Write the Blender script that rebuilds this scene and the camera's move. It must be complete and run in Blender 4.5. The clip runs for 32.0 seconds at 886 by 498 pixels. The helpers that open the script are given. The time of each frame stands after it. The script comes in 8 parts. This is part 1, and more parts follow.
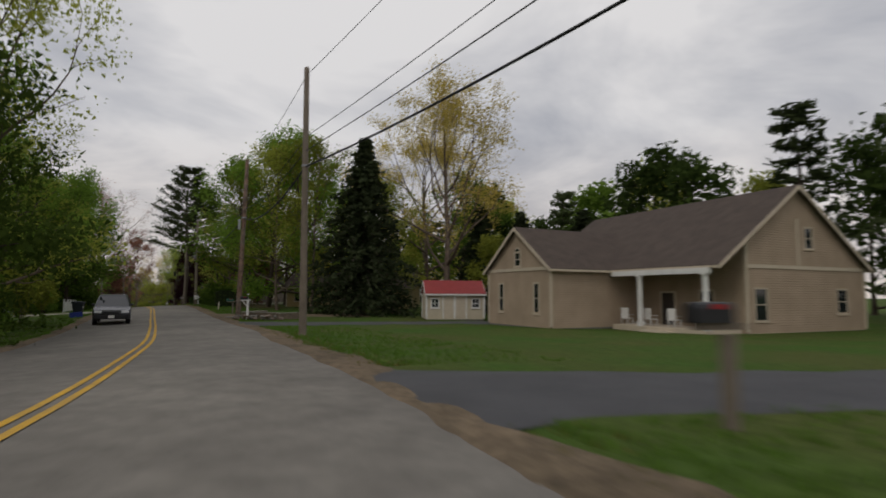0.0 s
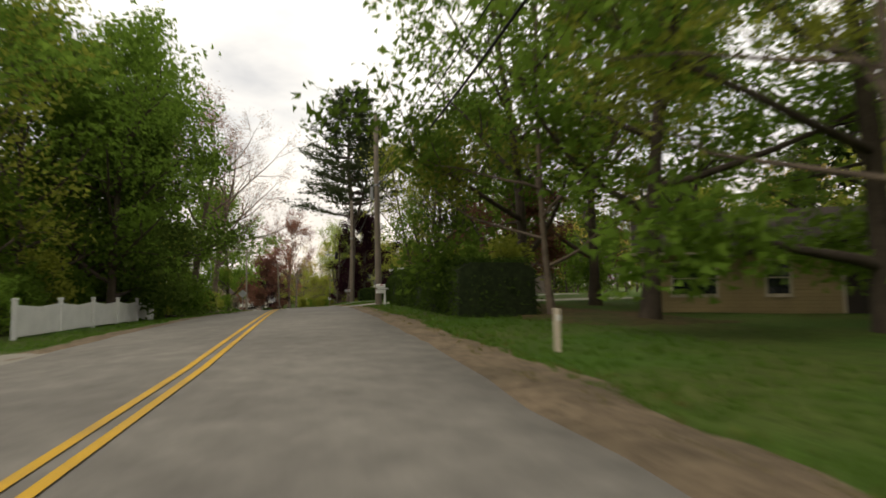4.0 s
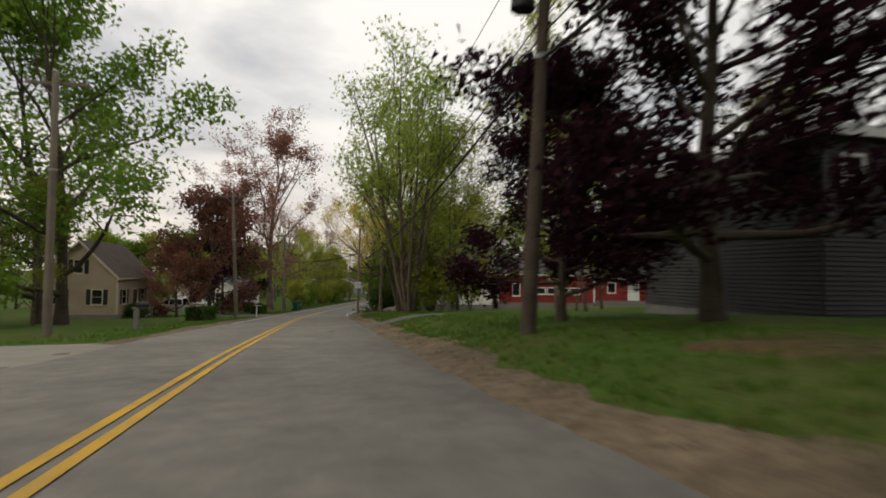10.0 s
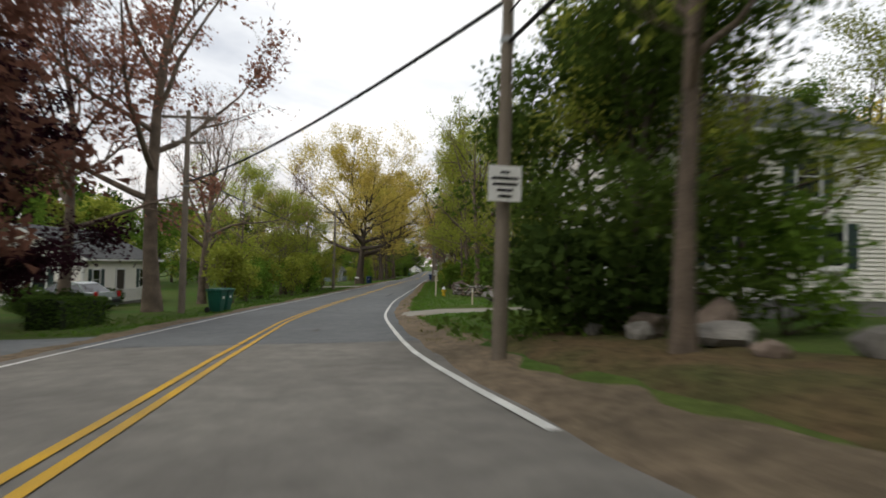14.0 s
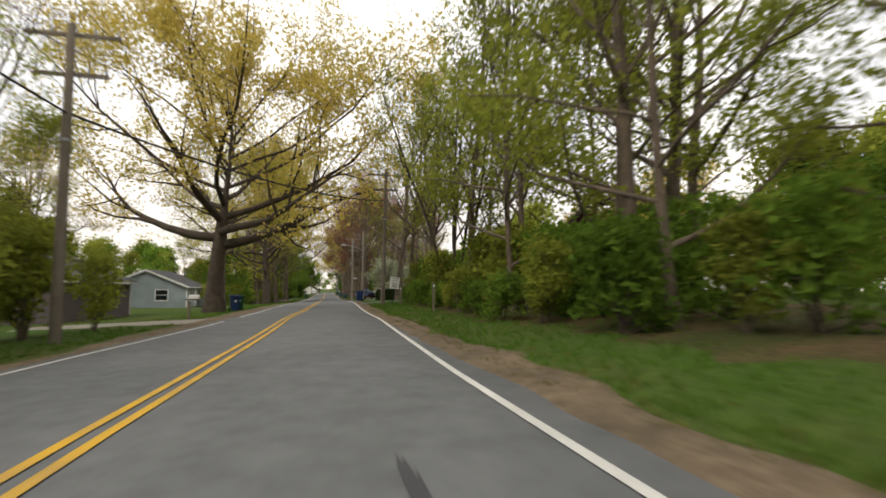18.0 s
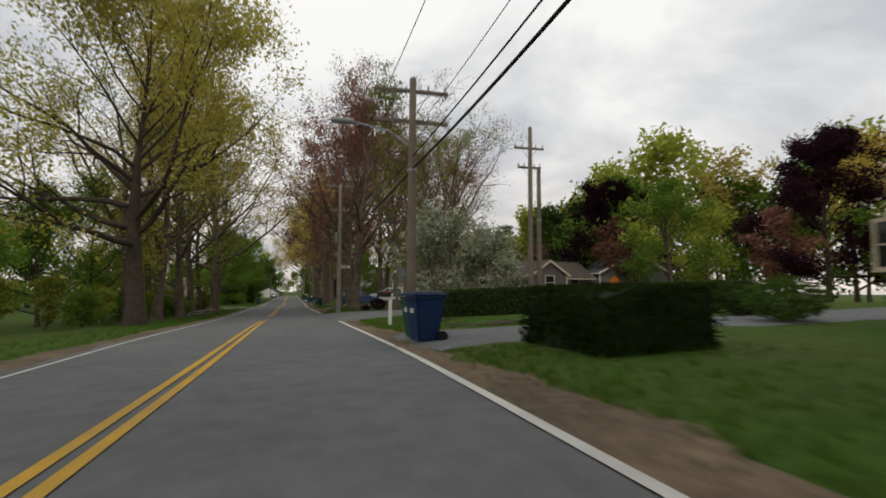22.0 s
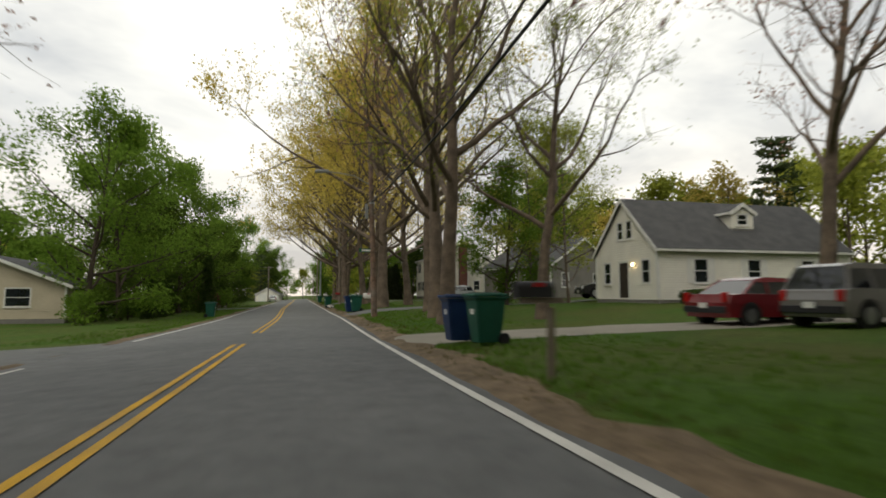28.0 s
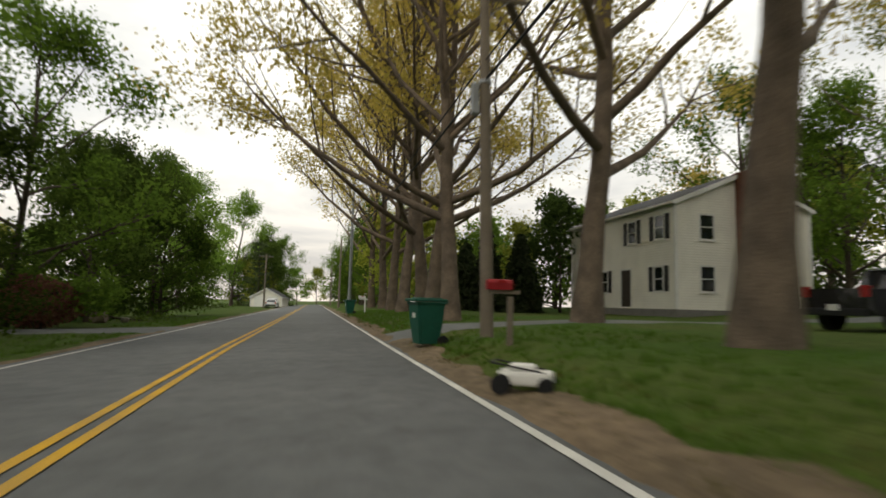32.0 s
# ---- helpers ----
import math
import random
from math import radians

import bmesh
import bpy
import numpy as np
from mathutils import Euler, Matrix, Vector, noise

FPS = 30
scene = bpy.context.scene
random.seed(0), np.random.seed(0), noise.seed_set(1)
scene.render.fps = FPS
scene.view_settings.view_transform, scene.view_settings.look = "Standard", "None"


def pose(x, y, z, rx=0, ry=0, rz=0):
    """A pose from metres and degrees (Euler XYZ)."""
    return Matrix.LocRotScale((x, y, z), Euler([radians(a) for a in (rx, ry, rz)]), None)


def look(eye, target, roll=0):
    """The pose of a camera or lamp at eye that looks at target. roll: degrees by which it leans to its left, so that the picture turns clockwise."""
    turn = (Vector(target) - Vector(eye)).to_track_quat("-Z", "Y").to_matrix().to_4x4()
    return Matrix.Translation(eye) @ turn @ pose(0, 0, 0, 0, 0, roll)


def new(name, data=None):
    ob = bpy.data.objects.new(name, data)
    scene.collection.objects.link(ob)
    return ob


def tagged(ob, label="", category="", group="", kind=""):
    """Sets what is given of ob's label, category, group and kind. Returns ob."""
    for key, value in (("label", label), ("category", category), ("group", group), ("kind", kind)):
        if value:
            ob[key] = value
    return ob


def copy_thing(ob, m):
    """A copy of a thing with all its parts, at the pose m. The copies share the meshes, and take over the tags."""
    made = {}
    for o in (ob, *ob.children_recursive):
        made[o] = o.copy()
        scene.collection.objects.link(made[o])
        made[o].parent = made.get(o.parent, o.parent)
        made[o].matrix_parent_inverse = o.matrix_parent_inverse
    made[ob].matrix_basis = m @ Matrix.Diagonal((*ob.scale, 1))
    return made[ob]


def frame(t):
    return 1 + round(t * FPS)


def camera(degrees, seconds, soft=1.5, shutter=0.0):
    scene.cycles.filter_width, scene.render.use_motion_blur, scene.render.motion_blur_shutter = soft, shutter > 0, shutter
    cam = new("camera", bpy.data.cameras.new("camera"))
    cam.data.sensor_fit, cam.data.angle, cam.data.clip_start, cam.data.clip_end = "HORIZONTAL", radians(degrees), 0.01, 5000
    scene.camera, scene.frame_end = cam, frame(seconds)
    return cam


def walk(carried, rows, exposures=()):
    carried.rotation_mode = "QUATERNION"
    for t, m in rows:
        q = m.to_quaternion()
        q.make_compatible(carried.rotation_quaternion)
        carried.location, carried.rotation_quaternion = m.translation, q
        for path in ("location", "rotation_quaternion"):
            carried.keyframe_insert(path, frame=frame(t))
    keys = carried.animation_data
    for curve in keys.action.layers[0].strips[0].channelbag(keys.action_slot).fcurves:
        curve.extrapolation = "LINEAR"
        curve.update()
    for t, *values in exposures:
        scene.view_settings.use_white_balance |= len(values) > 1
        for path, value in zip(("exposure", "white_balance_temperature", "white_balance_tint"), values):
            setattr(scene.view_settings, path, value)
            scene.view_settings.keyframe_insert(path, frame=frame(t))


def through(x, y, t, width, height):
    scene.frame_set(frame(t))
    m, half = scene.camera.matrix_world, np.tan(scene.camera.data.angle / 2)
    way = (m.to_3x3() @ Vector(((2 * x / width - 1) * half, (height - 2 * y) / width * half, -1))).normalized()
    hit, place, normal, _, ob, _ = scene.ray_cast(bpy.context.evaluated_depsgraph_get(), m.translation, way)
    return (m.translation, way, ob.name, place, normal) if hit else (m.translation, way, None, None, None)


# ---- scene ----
cam = camera(78.0, 32.0, soft=1.7, shutter=0.5)
# seconds, eye x y z, yaw, pitch, roll
PATH = [
    (0.00, 0.13, 0.05, 1.16, 0.61, 4.63, -0.35),
    (0.50, -1.77, 5.61, 1.03, 3.85, 4.73, -1.19),
    (1.00, -3.92, 10.97, 0.87, 6.86, 4.53, -1.50),
    (1.50, -6.34, 16.22, 0.72, 9.39, 4.10, -0.99),
    (2.00, -9.05, 21.50, 0.61, 11.62, 3.83, -0.21),
    (2.50, -11.98, 26.81, 0.53, 13.55, 3.77, 0.16),
    (3.00, -15.00, 32.11, 0.51, 14.81, 3.80, 0.03),
    (3.50, -18.01, 37.38, 0.54, 15.46, 3.71, 0.53),
    (4.00, -21.00, 42.74, 0.61, 15.94, 3.73, 0.64),
    (4.50, -23.98, 48.19, 0.68, 15.80, 3.77, 0.52),
    (5.00, -26.97, 53.63, 0.74, 15.52, 3.76, 0.39),
    (5.50, -29.99, 58.96, 0.75, 15.55, 3.59, 0.50),
    (6.00, -32.98, 64.13, 0.69, 15.78, 3.17, 1.38),
    (6.50, -35.92, 69.17, 0.58, 16.17, 2.67, 0.95),
    (7.00, -38.85, 74.14, 0.41, 16.31, 3.03, 0.74),
    (7.50, -41.74, 79.03, 0.22, 16.18, 2.84, 1.04),
    (8.00, -44.54, 83.86, 0.02, 16.11, 3.18, 0.16),
    (8.50, -47.31, 88.67, -0.21, 16.06, 3.20, -0.46),
    (9.00, -50.11, 93.47, -0.45, 15.89, 3.17, -0.59),
    (9.50, -52.95, 98.22, -0.70, 15.48, 2.99, -0.59),
    (10.00, -55.72, 102.95, -0.96, 15.62, 2.61, -0.81),
    (10.50, -58.41, 107.65, -1.23, 15.60, 2.23, -0.96),
    (11.00, -61.05, 112.39, -1.51, 15.40, 1.90, -0.44),
    (11.50, -63.61, 117.16, -1.79, 15.01, 1.79, -0.57),
    (12.00, -66.07, 121.94, -2.09, 14.56, 1.37, -0.40),
    (12.50, -68.49, 126.67, -2.39, 13.90, 0.95, -0.43),
    (13.00, -70.95, 131.32, -2.70, 13.30, 0.99, -0.60),
    (13.50, -73.40, 136.02, -3.02, 12.89, 1.22, -0.93),
    (14.00, -75.82, 140.88, -3.34, 12.24, 1.74, -1.27),
    (14.50, -78.20, 145.86, -3.64, 10.83, 2.24, -1.17),
    (15.00, -80.44, 150.82, -3.92, 9.47, 2.63, -0.98),
    (15.50, -82.47, 155.85, -4.16, 7.68, 3.00, -0.45),
    (16.00, -84.31, 161.14, -4.36, 5.89, 3.35, 0.04),
    (16.50, -86.03, 166.86, -4.52, 4.45, 3.62, 0.13),
    (17.00, -87.65, 172.90, -4.65, 3.26, 3.82, 0.12),
    (17.50, -89.14, 179.02, -4.74, 1.95, 3.94, -0.29),
    (18.00, -90.50, 185.01, -4.81, 1.01, 4.13, -0.21),
    (18.50, -91.84, 190.92, -4.86, 0.22, 4.15, -0.62),
    (19.00, -93.23, 196.91, -4.91, -0.72, 4.37, -0.81),
    (19.50, -94.70, 203.05, -4.94, -1.07, 4.77, -1.40),
    (20.00, -96.13, 209.16, -4.97, -1.38, 4.90, -2.36),
    (20.50, -97.41, 215.03, -4.99, -1.85, 5.02, -1.59),
    (21.00, -98.54, 220.59, -5.00, -2.25, 4.74, -1.60),
    (21.50, -99.59, 225.98, -5.03, -2.58, 4.75, -1.20),
    (22.00, -100.68, 231.31, -5.07, -2.51, 4.47, -0.33),
    (22.50, -101.85, 236.73, -5.11, -2.24, 4.55, -1.02),
    (23.00, -103.07, 242.32, -5.18, -2.11, 4.71, -1.09),
    (23.50, -104.33, 248.09, -5.28, -1.96, 4.88, -1.22),
    (24.00, -105.67, 253.90, -5.39, -2.00, 4.63, -0.90),
    (24.50, -107.04, 259.68, -5.51, -2.03, 4.61, -0.07),
    (25.00, -108.28, 265.38, -5.63, -1.86, 4.82, -0.35),
    (25.50, -109.44, 271.08, -5.73, -1.67, 4.86, -0.76),
    (26.00, -110.68, 276.83, -5.83, -1.53, 5.27, -0.94),
    (26.50, -112.07, 282.66, -5.91, -1.45, 5.25, -0.70),
    (27.00, -113.58, 288.59, -5.98, -1.46, 5.02, -0.31),
    (27.50, -115.06, 294.62, -6.04, -1.56, 4.88, -0.10),
    (28.00, -116.50, 300.72, -6.11, -1.69, 4.85, 0.01),
    (28.50, -117.89, 306.85, -6.16, -1.77, 4.92, -0.24),
    (29.00, -119.23, 312.97, -6.21, -1.90, 4.74, 0.09),
    (29.50, -120.50, 318.99, -6.24, -2.06, 4.54, -0.04),
    (30.00, -121.71, 324.90, -6.28, -1.96, 4.86, -0.20),
    (30.50, -122.93, 330.73, -6.31, -1.77, 5.20, -1.14),
    (31.00, -124.24, 336.58, -6.32, -0.96, 5.39, -0.84),
    (31.50, -125.64, 342.44, -6.33, -0.61, 5.37, -1.13),
    (32.00, -127.05, 348.33, -6.34, -0.32, 5.79, -1.55),
]
# seconds, stops, kelvin, tint: the film's camera adapts on the way
EXPOSURE = [(0, -0.62, 6500, 10), (1, -0.15, 6600, 12), (2, 0.1, 6700, 11), (3, 0.25, 7200, 8), (6, 0.1, 6900, 7), (7, -0.17, 6400, 9), (8.5, -0.38, 6500, 9), (10, -0.12, 6900, 8), (11, 0.0, 6900, 8), (12, 0.0, 6800, 9), (13, 0.3, 6750, 9),
            (14, 0.15, 6400, 7), (15.5, 0.4, 7200, 6), (17, 0.47, 7500, 5), (18, 0.5, 6900, 8), (19, 0.58, 7100, 9), (20, 0.3, 6500, 6), (21, -0.1, 6450, 9), (22, -0.18, 6600, 7), (23, 0.1, 7000, 8), (24, 0.42, 7600, 8), (25, 0.6, 7800, 7), (28, 0.1, 6900, 4),
            (30, 0.35, 7800, 5), (32, 0.18, 7000, 4)]
walk(cam, [(r[0], pose(r[1], r[2], r[3], 90 + r[5], r[6], r[4])) for r in PATH], EXPOSURE)

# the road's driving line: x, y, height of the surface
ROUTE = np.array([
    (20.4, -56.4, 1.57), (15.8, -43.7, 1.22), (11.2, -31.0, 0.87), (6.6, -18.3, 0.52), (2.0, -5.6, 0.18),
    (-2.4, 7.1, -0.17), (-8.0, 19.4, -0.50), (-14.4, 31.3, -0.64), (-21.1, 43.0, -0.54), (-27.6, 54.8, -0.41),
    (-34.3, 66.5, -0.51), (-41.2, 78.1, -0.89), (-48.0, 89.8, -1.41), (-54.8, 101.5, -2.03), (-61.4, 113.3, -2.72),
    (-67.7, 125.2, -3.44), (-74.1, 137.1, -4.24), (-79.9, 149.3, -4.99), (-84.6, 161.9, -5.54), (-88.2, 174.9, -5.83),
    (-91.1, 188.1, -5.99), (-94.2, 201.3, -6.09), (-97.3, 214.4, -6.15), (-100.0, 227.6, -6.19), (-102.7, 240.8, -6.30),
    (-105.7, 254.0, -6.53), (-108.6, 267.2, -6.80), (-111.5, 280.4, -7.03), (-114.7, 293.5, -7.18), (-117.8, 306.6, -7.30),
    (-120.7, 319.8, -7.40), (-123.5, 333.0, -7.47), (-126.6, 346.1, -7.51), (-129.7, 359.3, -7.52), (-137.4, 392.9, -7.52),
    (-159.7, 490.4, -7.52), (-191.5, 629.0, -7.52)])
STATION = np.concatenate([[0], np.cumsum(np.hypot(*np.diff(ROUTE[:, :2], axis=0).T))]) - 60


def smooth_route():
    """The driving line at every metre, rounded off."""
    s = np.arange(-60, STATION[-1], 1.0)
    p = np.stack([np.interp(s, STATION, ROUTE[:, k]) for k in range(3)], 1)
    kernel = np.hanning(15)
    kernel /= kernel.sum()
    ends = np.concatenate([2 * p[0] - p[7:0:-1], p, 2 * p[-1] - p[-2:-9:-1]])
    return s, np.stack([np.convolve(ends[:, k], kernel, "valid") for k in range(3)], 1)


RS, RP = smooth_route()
SIDE_S = [-60, 40, 70, 95, 115, 150, 200, 260, 318, 332, 341, 350, 450]
RIGHT = [-0.02, -0.015, -0.005, 0.03, 0.055, 0.045, 0.035, 0.04, 0.048, 0.027, 0.027, 0.052, 0.05]
LEFT = [0.02, 0.03, 0.06, 0.06, 0.02, 0.01, 0.035, 0.045, 0.038, 0.036, 0.035, 0.035, 0.03]

# the low bank on which the right-hand gardens lie
BANK_S = [-60, 60, 100, 118, 150, 170, 205, 240, 262, 285, 298, 306, 320, 331, 340, 355, 372, 450]
BANK = [0, 0, 0.25, 0.38, 0.32, 0.15, 0.08, 0.18, 0.06, 0.04, 0.1, 0.28, 0.3, 0.12, 0.03, 0.15, 0.3, 0.32]


def lie(s, d):
    """Height of the ground over the driving line, d metres to the right of it."""
    far = np.where(np.abs(d) > 45, 0.25 * np.sin(s * 0.03 + d * 0.02), 0)
    up, down = np.clip((d - 2.2) / 2.3, 0, 1), np.clip((d - 8) / 8, 0, 1)
    far = far + np.interp(s, BANK_S, BANK) * up * up * (3 - 2 * up) * (1 - down * down * (3 - 2 * down))
    return np.where(d > 0, np.interp(s, SIDE_S, RIGHT) * np.minimum(d, 24), np.interp(s, SIDE_S, LEFT) * np.maximum(d, -16)) + far


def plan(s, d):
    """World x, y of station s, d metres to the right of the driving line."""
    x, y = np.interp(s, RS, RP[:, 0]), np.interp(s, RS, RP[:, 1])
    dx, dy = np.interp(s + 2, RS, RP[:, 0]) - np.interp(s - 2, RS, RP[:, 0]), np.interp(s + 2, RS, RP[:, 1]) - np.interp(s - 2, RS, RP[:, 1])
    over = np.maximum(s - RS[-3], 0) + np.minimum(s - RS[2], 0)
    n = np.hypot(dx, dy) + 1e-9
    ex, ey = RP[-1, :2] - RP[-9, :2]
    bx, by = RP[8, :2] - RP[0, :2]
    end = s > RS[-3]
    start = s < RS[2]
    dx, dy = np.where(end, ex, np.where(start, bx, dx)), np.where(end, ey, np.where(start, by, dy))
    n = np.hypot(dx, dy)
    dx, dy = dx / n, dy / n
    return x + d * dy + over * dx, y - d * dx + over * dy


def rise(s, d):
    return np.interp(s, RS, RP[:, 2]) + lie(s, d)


def heading(s):
    a, b = plan(np.array([s - 2.0, s + 2.0]), np.zeros(2))
    return math.degrees(math.atan2(-(a[1] - a[0]), b[1] - b[0]))


def spot(s, d, turn=0.0, up=0.0):
    """Pose on the ground: local x points right of the road, y along it, turned by degrees."""
    x, y = plan(np.float64(s), np.float64(d))
    return pose(float(x), float(y), float(rise(s, d)) + up, 0, 0, heading(s) + turn)


# ---- light ----
world = bpy.data.worlds.new("overcast_sky")
scene.world = world
world.use_nodes = True


def overcast(nodes, links):
    out = nodes["World Output"]
    back = nodes["Background"]
    sky = nodes.new("ShaderNodeTexSky")
    sky.sky_type, sky.sun_disc, sky.sun_elevation, sky.sun_rotation = "NISHITA", False, radians(32), radians(140)
    co = nodes.new("ShaderNodeTexCoord")
    sep = nodes.new("ShaderNodeSeparateXYZ")
    links.new(co.outputs["Generated"], sep.inputs[0])
    # cloud sheet: the direction laid out on a flat deck
    lift = nodes.new("ShaderNodeMath")
    lift.operation = "ADD"
    lift.inputs[1].default_value = 0.22
    links.new(sep.outputs["Z"], lift.inputs[0])
    flat = nodes.new("ShaderNodeVectorMath")
    flat.operation = "DIVIDE"
    links.new(co.outputs["Generated"], flat.inputs[0])
    links.new(lift.outputs[0], flat.inputs[1])
    noise_a = nodes.new("ShaderNodeTexNoise")
    noise_a.inputs["Scale"].default_value, noise_a.inputs["Detail"].default_value, noise_a.inputs["Roughness"].default_value = 1.3, 5, 0.55
    noise_a.inputs["Distortion"].default_value = 0.4
    links.new(flat.outputs[0], noise_a.inputs["Vector"])
    ramp = nodes.new("ShaderNodeValToRGB")
    ramp.color_ramp.elements[0].position, ramp.color_ramp.elements[0].color = 0.36, (0.60, 0.61, 0.66, 1)
    ramp.color_ramp.elements[1].position, ramp.color_ramp.elements[1].color = 0.62, (1.02, 1.0, 1.0, 1)
    links.new(noise_a.outputs["Fac"], ramp.inputs[0])
    # overcast skies are brighter overhead, and warm low down
    tall = nodes.new("ShaderNodeMapRange")
    tall.inputs["From Min"].default_value, tall.inputs["From Max"].default_value = 0.0, 1.0
    tall.inputs["To Min"].default_value, tall.inputs["To Max"].default_value = 1.12, 1.30
    links.new(sep.outputs["Z"], tall.inputs["Value"])
    low = nodes.new("ShaderNodeValToRGB")
    low.color_ramp.elements[0].position, low.color_ramp.elements[0].color = 0.0, (1.0, 0.91, 0.84, 1)
    low.color_ramp.elements[1].position, low.color_ramp.elements[1].color = 0.28, (1, 1, 1, 1)
    links.new(sep.outputs["Z"], low.inputs[0])
    m1 = nodes.new("ShaderNodeMix")
    m1.data_type, m1.blend_type = "RGBA", "MULTIPLY"
    m1.inputs["Factor"].default_value = 1
    links.new(ramp.outputs[0], m1.inputs["A"])
    links.new(low.outputs[0], m1.inputs["B"])
    m2 = nodes.new("ShaderNodeVectorMath")
    m2.operation = "SCALE"
    links.new(m1.outputs["Result"], m2.inputs[0])
    links.new(tall.outputs[0], m2.inputs["Scale"])
    m3 = nodes.new("ShaderNodeVectorMath")
    m3.operation = "SCALE"
    m3.inputs["Scale"].default_value = 0.05
    links.new(sky.outputs[0], m3.inputs[0])
    m4 = nodes.new("ShaderNodeMix")
    m4.data_type = "RGBA"
    m4.inputs["Factor"].default_value = 0.12
    links.new(m2.outputs[0], m4.inputs["A"])
    links.new(m3.outputs[0], m4.inputs["B"])
    links.new(m4.outputs["Result"], back.inputs["Color"])
    back.inputs["Strength"].default_value = 1.0
    links.new(back.outputs[0], out.inputs[0])


overcast(world.node_tree.nodes, world.node_tree.links)
sun = new("sun", bpy.data.lights.new("sun", "SUN"))
sun.data.energy, sun.data.angle, sun.data.color = 0.95, radians(22), (1.0, 0.94, 0.86)
sun.matrix_world = look((0, 0, 60), (30, 45, 0))
scene.view_settings.exposure = 0.0


# ---- materials ----
def material(name, base, rough=0.8, vary=0.25, scale=4.0, fine=60.0, bump=0.2, metal=0.0, tint=None, spec=0.3, seen=False, island=0.0, coat=0.0, mid=0.0, patchy=0.5):
    """A surface: base colour broken up at two scales, with fine relief. tint: a second colour in patches."""
    m = bpy.data.materials.new(name)
    m.use_nodes = True
    nodes, links = m.node_tree.nodes, m.node_tree.links
    b = nodes["Principled BSDF"]
    b.inputs["Roughness"].default_value, b.inputs["Metallic"].default_value = rough, metal
    b.inputs["Specular IOR Level"].default_value = spec
    b.inputs["Coat Weight"].default_value = coat
    co = nodes.new("ShaderNodeTexCoord")
    where = co.outputs["Object"]
    if seen:
        geo = nodes.new("ShaderNodeNewGeometry")
        where = geo.outputs["Position"]
    big = nodes.new("ShaderNodeTexNoise")
    big.inputs["Scale"].default_value, big.inputs["Detail"].default_value = scale, 4
    small = nodes.new("ShaderNodeTexNoise")
    small.inputs["Scale"].default_value, small.inputs["Detail"].default_value = fine, 3
    for n in (big, small):
        links.new(where, n.inputs["Vector"])
    ramp = nodes.new("ShaderNodeValToRGB")
    other = tint or tuple(c * (1 - vary) for c in base)
    ramp.color_ramp.elements[0].position, ramp.color_ramp.elements[1].position = 0.35, 0.65
    ramp.color_ramp.elements[0].color, ramp.color_ramp.elements[1].color = (*other, 1), (*base, 1)
    links.new(big.outputs["Fac"], ramp.inputs[0])
    val = nodes.new("ShaderNodeMapRange")
    val.inputs["From Min"].default_value, val.inputs["From Max"].default_value = 0.3, 0.7
    val.inputs["To Min"].default_value, val.inputs["To Max"].default_value = 1 - vary * 0.6, 1 + vary * 0.6
    links.new(small.outputs["Fac"], val.inputs["Value"])
    mul = nodes.new("ShaderNodeVectorMath")
    mul.operation = "SCALE"
    links.new(ramp.outputs[0], mul.inputs[0])
    links.new(val.outputs[0], mul.inputs["Scale"])
    last = mul.outputs[0]
    if mid:
        some = nodes.new("ShaderNodeTexNoise")
        some.inputs["Scale"].default_value, some.inputs["Detail"].default_value, some.inputs["Roughness"].default_value = mid, 6, 0.7
        links.new(where, some.inputs["Vector"])
        span_ = nodes.new("ShaderNodeMapRange")
        span_.inputs["From Min"].default_value, span_.inputs["From Max"].default_value = 0.32, 0.68
        span_.inputs["To Min"].default_value, span_.inputs["To Max"].default_value = 1 - patchy, 1 + patchy
        links.new(some.outputs["Fac"], span_.inputs["Value"])
        mul3 = nodes.new("ShaderNodeVectorMath")
        mul3.operation = "SCALE"
        links.new(last, mul3.inputs[0])
        links.new(span_.outputs[0], mul3.inputs["Scale"])
        last = mul3.outputs[0]
    if island:
        info = nodes.new("ShaderNodeObjectInfo")
        each = nodes.new("ShaderNodeNewGeometry")
        add = nodes.new("ShaderNodeMath")
        add.operation = "ADD"
        links.new(each.outputs["Random Per Island"], add.inputs[0])
        links.new(info.outputs["Random"], add.inputs[1])
        rng = nodes.new("ShaderNodeMapRange")
        rng.inputs["From Max"].default_value = 2.0
        rng.inputs["To Min"].default_value, rng.inputs["To Max"].default_value = 1 - island, 1 + island
        links.new(add.outputs[0], rng.inputs["Value"])
        mul2 = nodes.new("ShaderNodeVectorMath")
        mul2.operation = "SCALE"
        links.new(last, mul2.inputs[0])
        links.new(rng.outputs[0], mul2.inputs["Scale"])
        last = mul2.outputs[0]
    links.new(last, b.inputs["Base Color"])
    if bump:
        bp = nodes.new("ShaderNodeBump")
        bp.inputs["Strength"].default_value, bp.inputs["Distance"].default_value = bump, 0.02
        links.new(small.outputs["Fac"], bp.inputs["Height"])
        links.new(bp.outputs[0], b.inputs["Normal"])
    return m


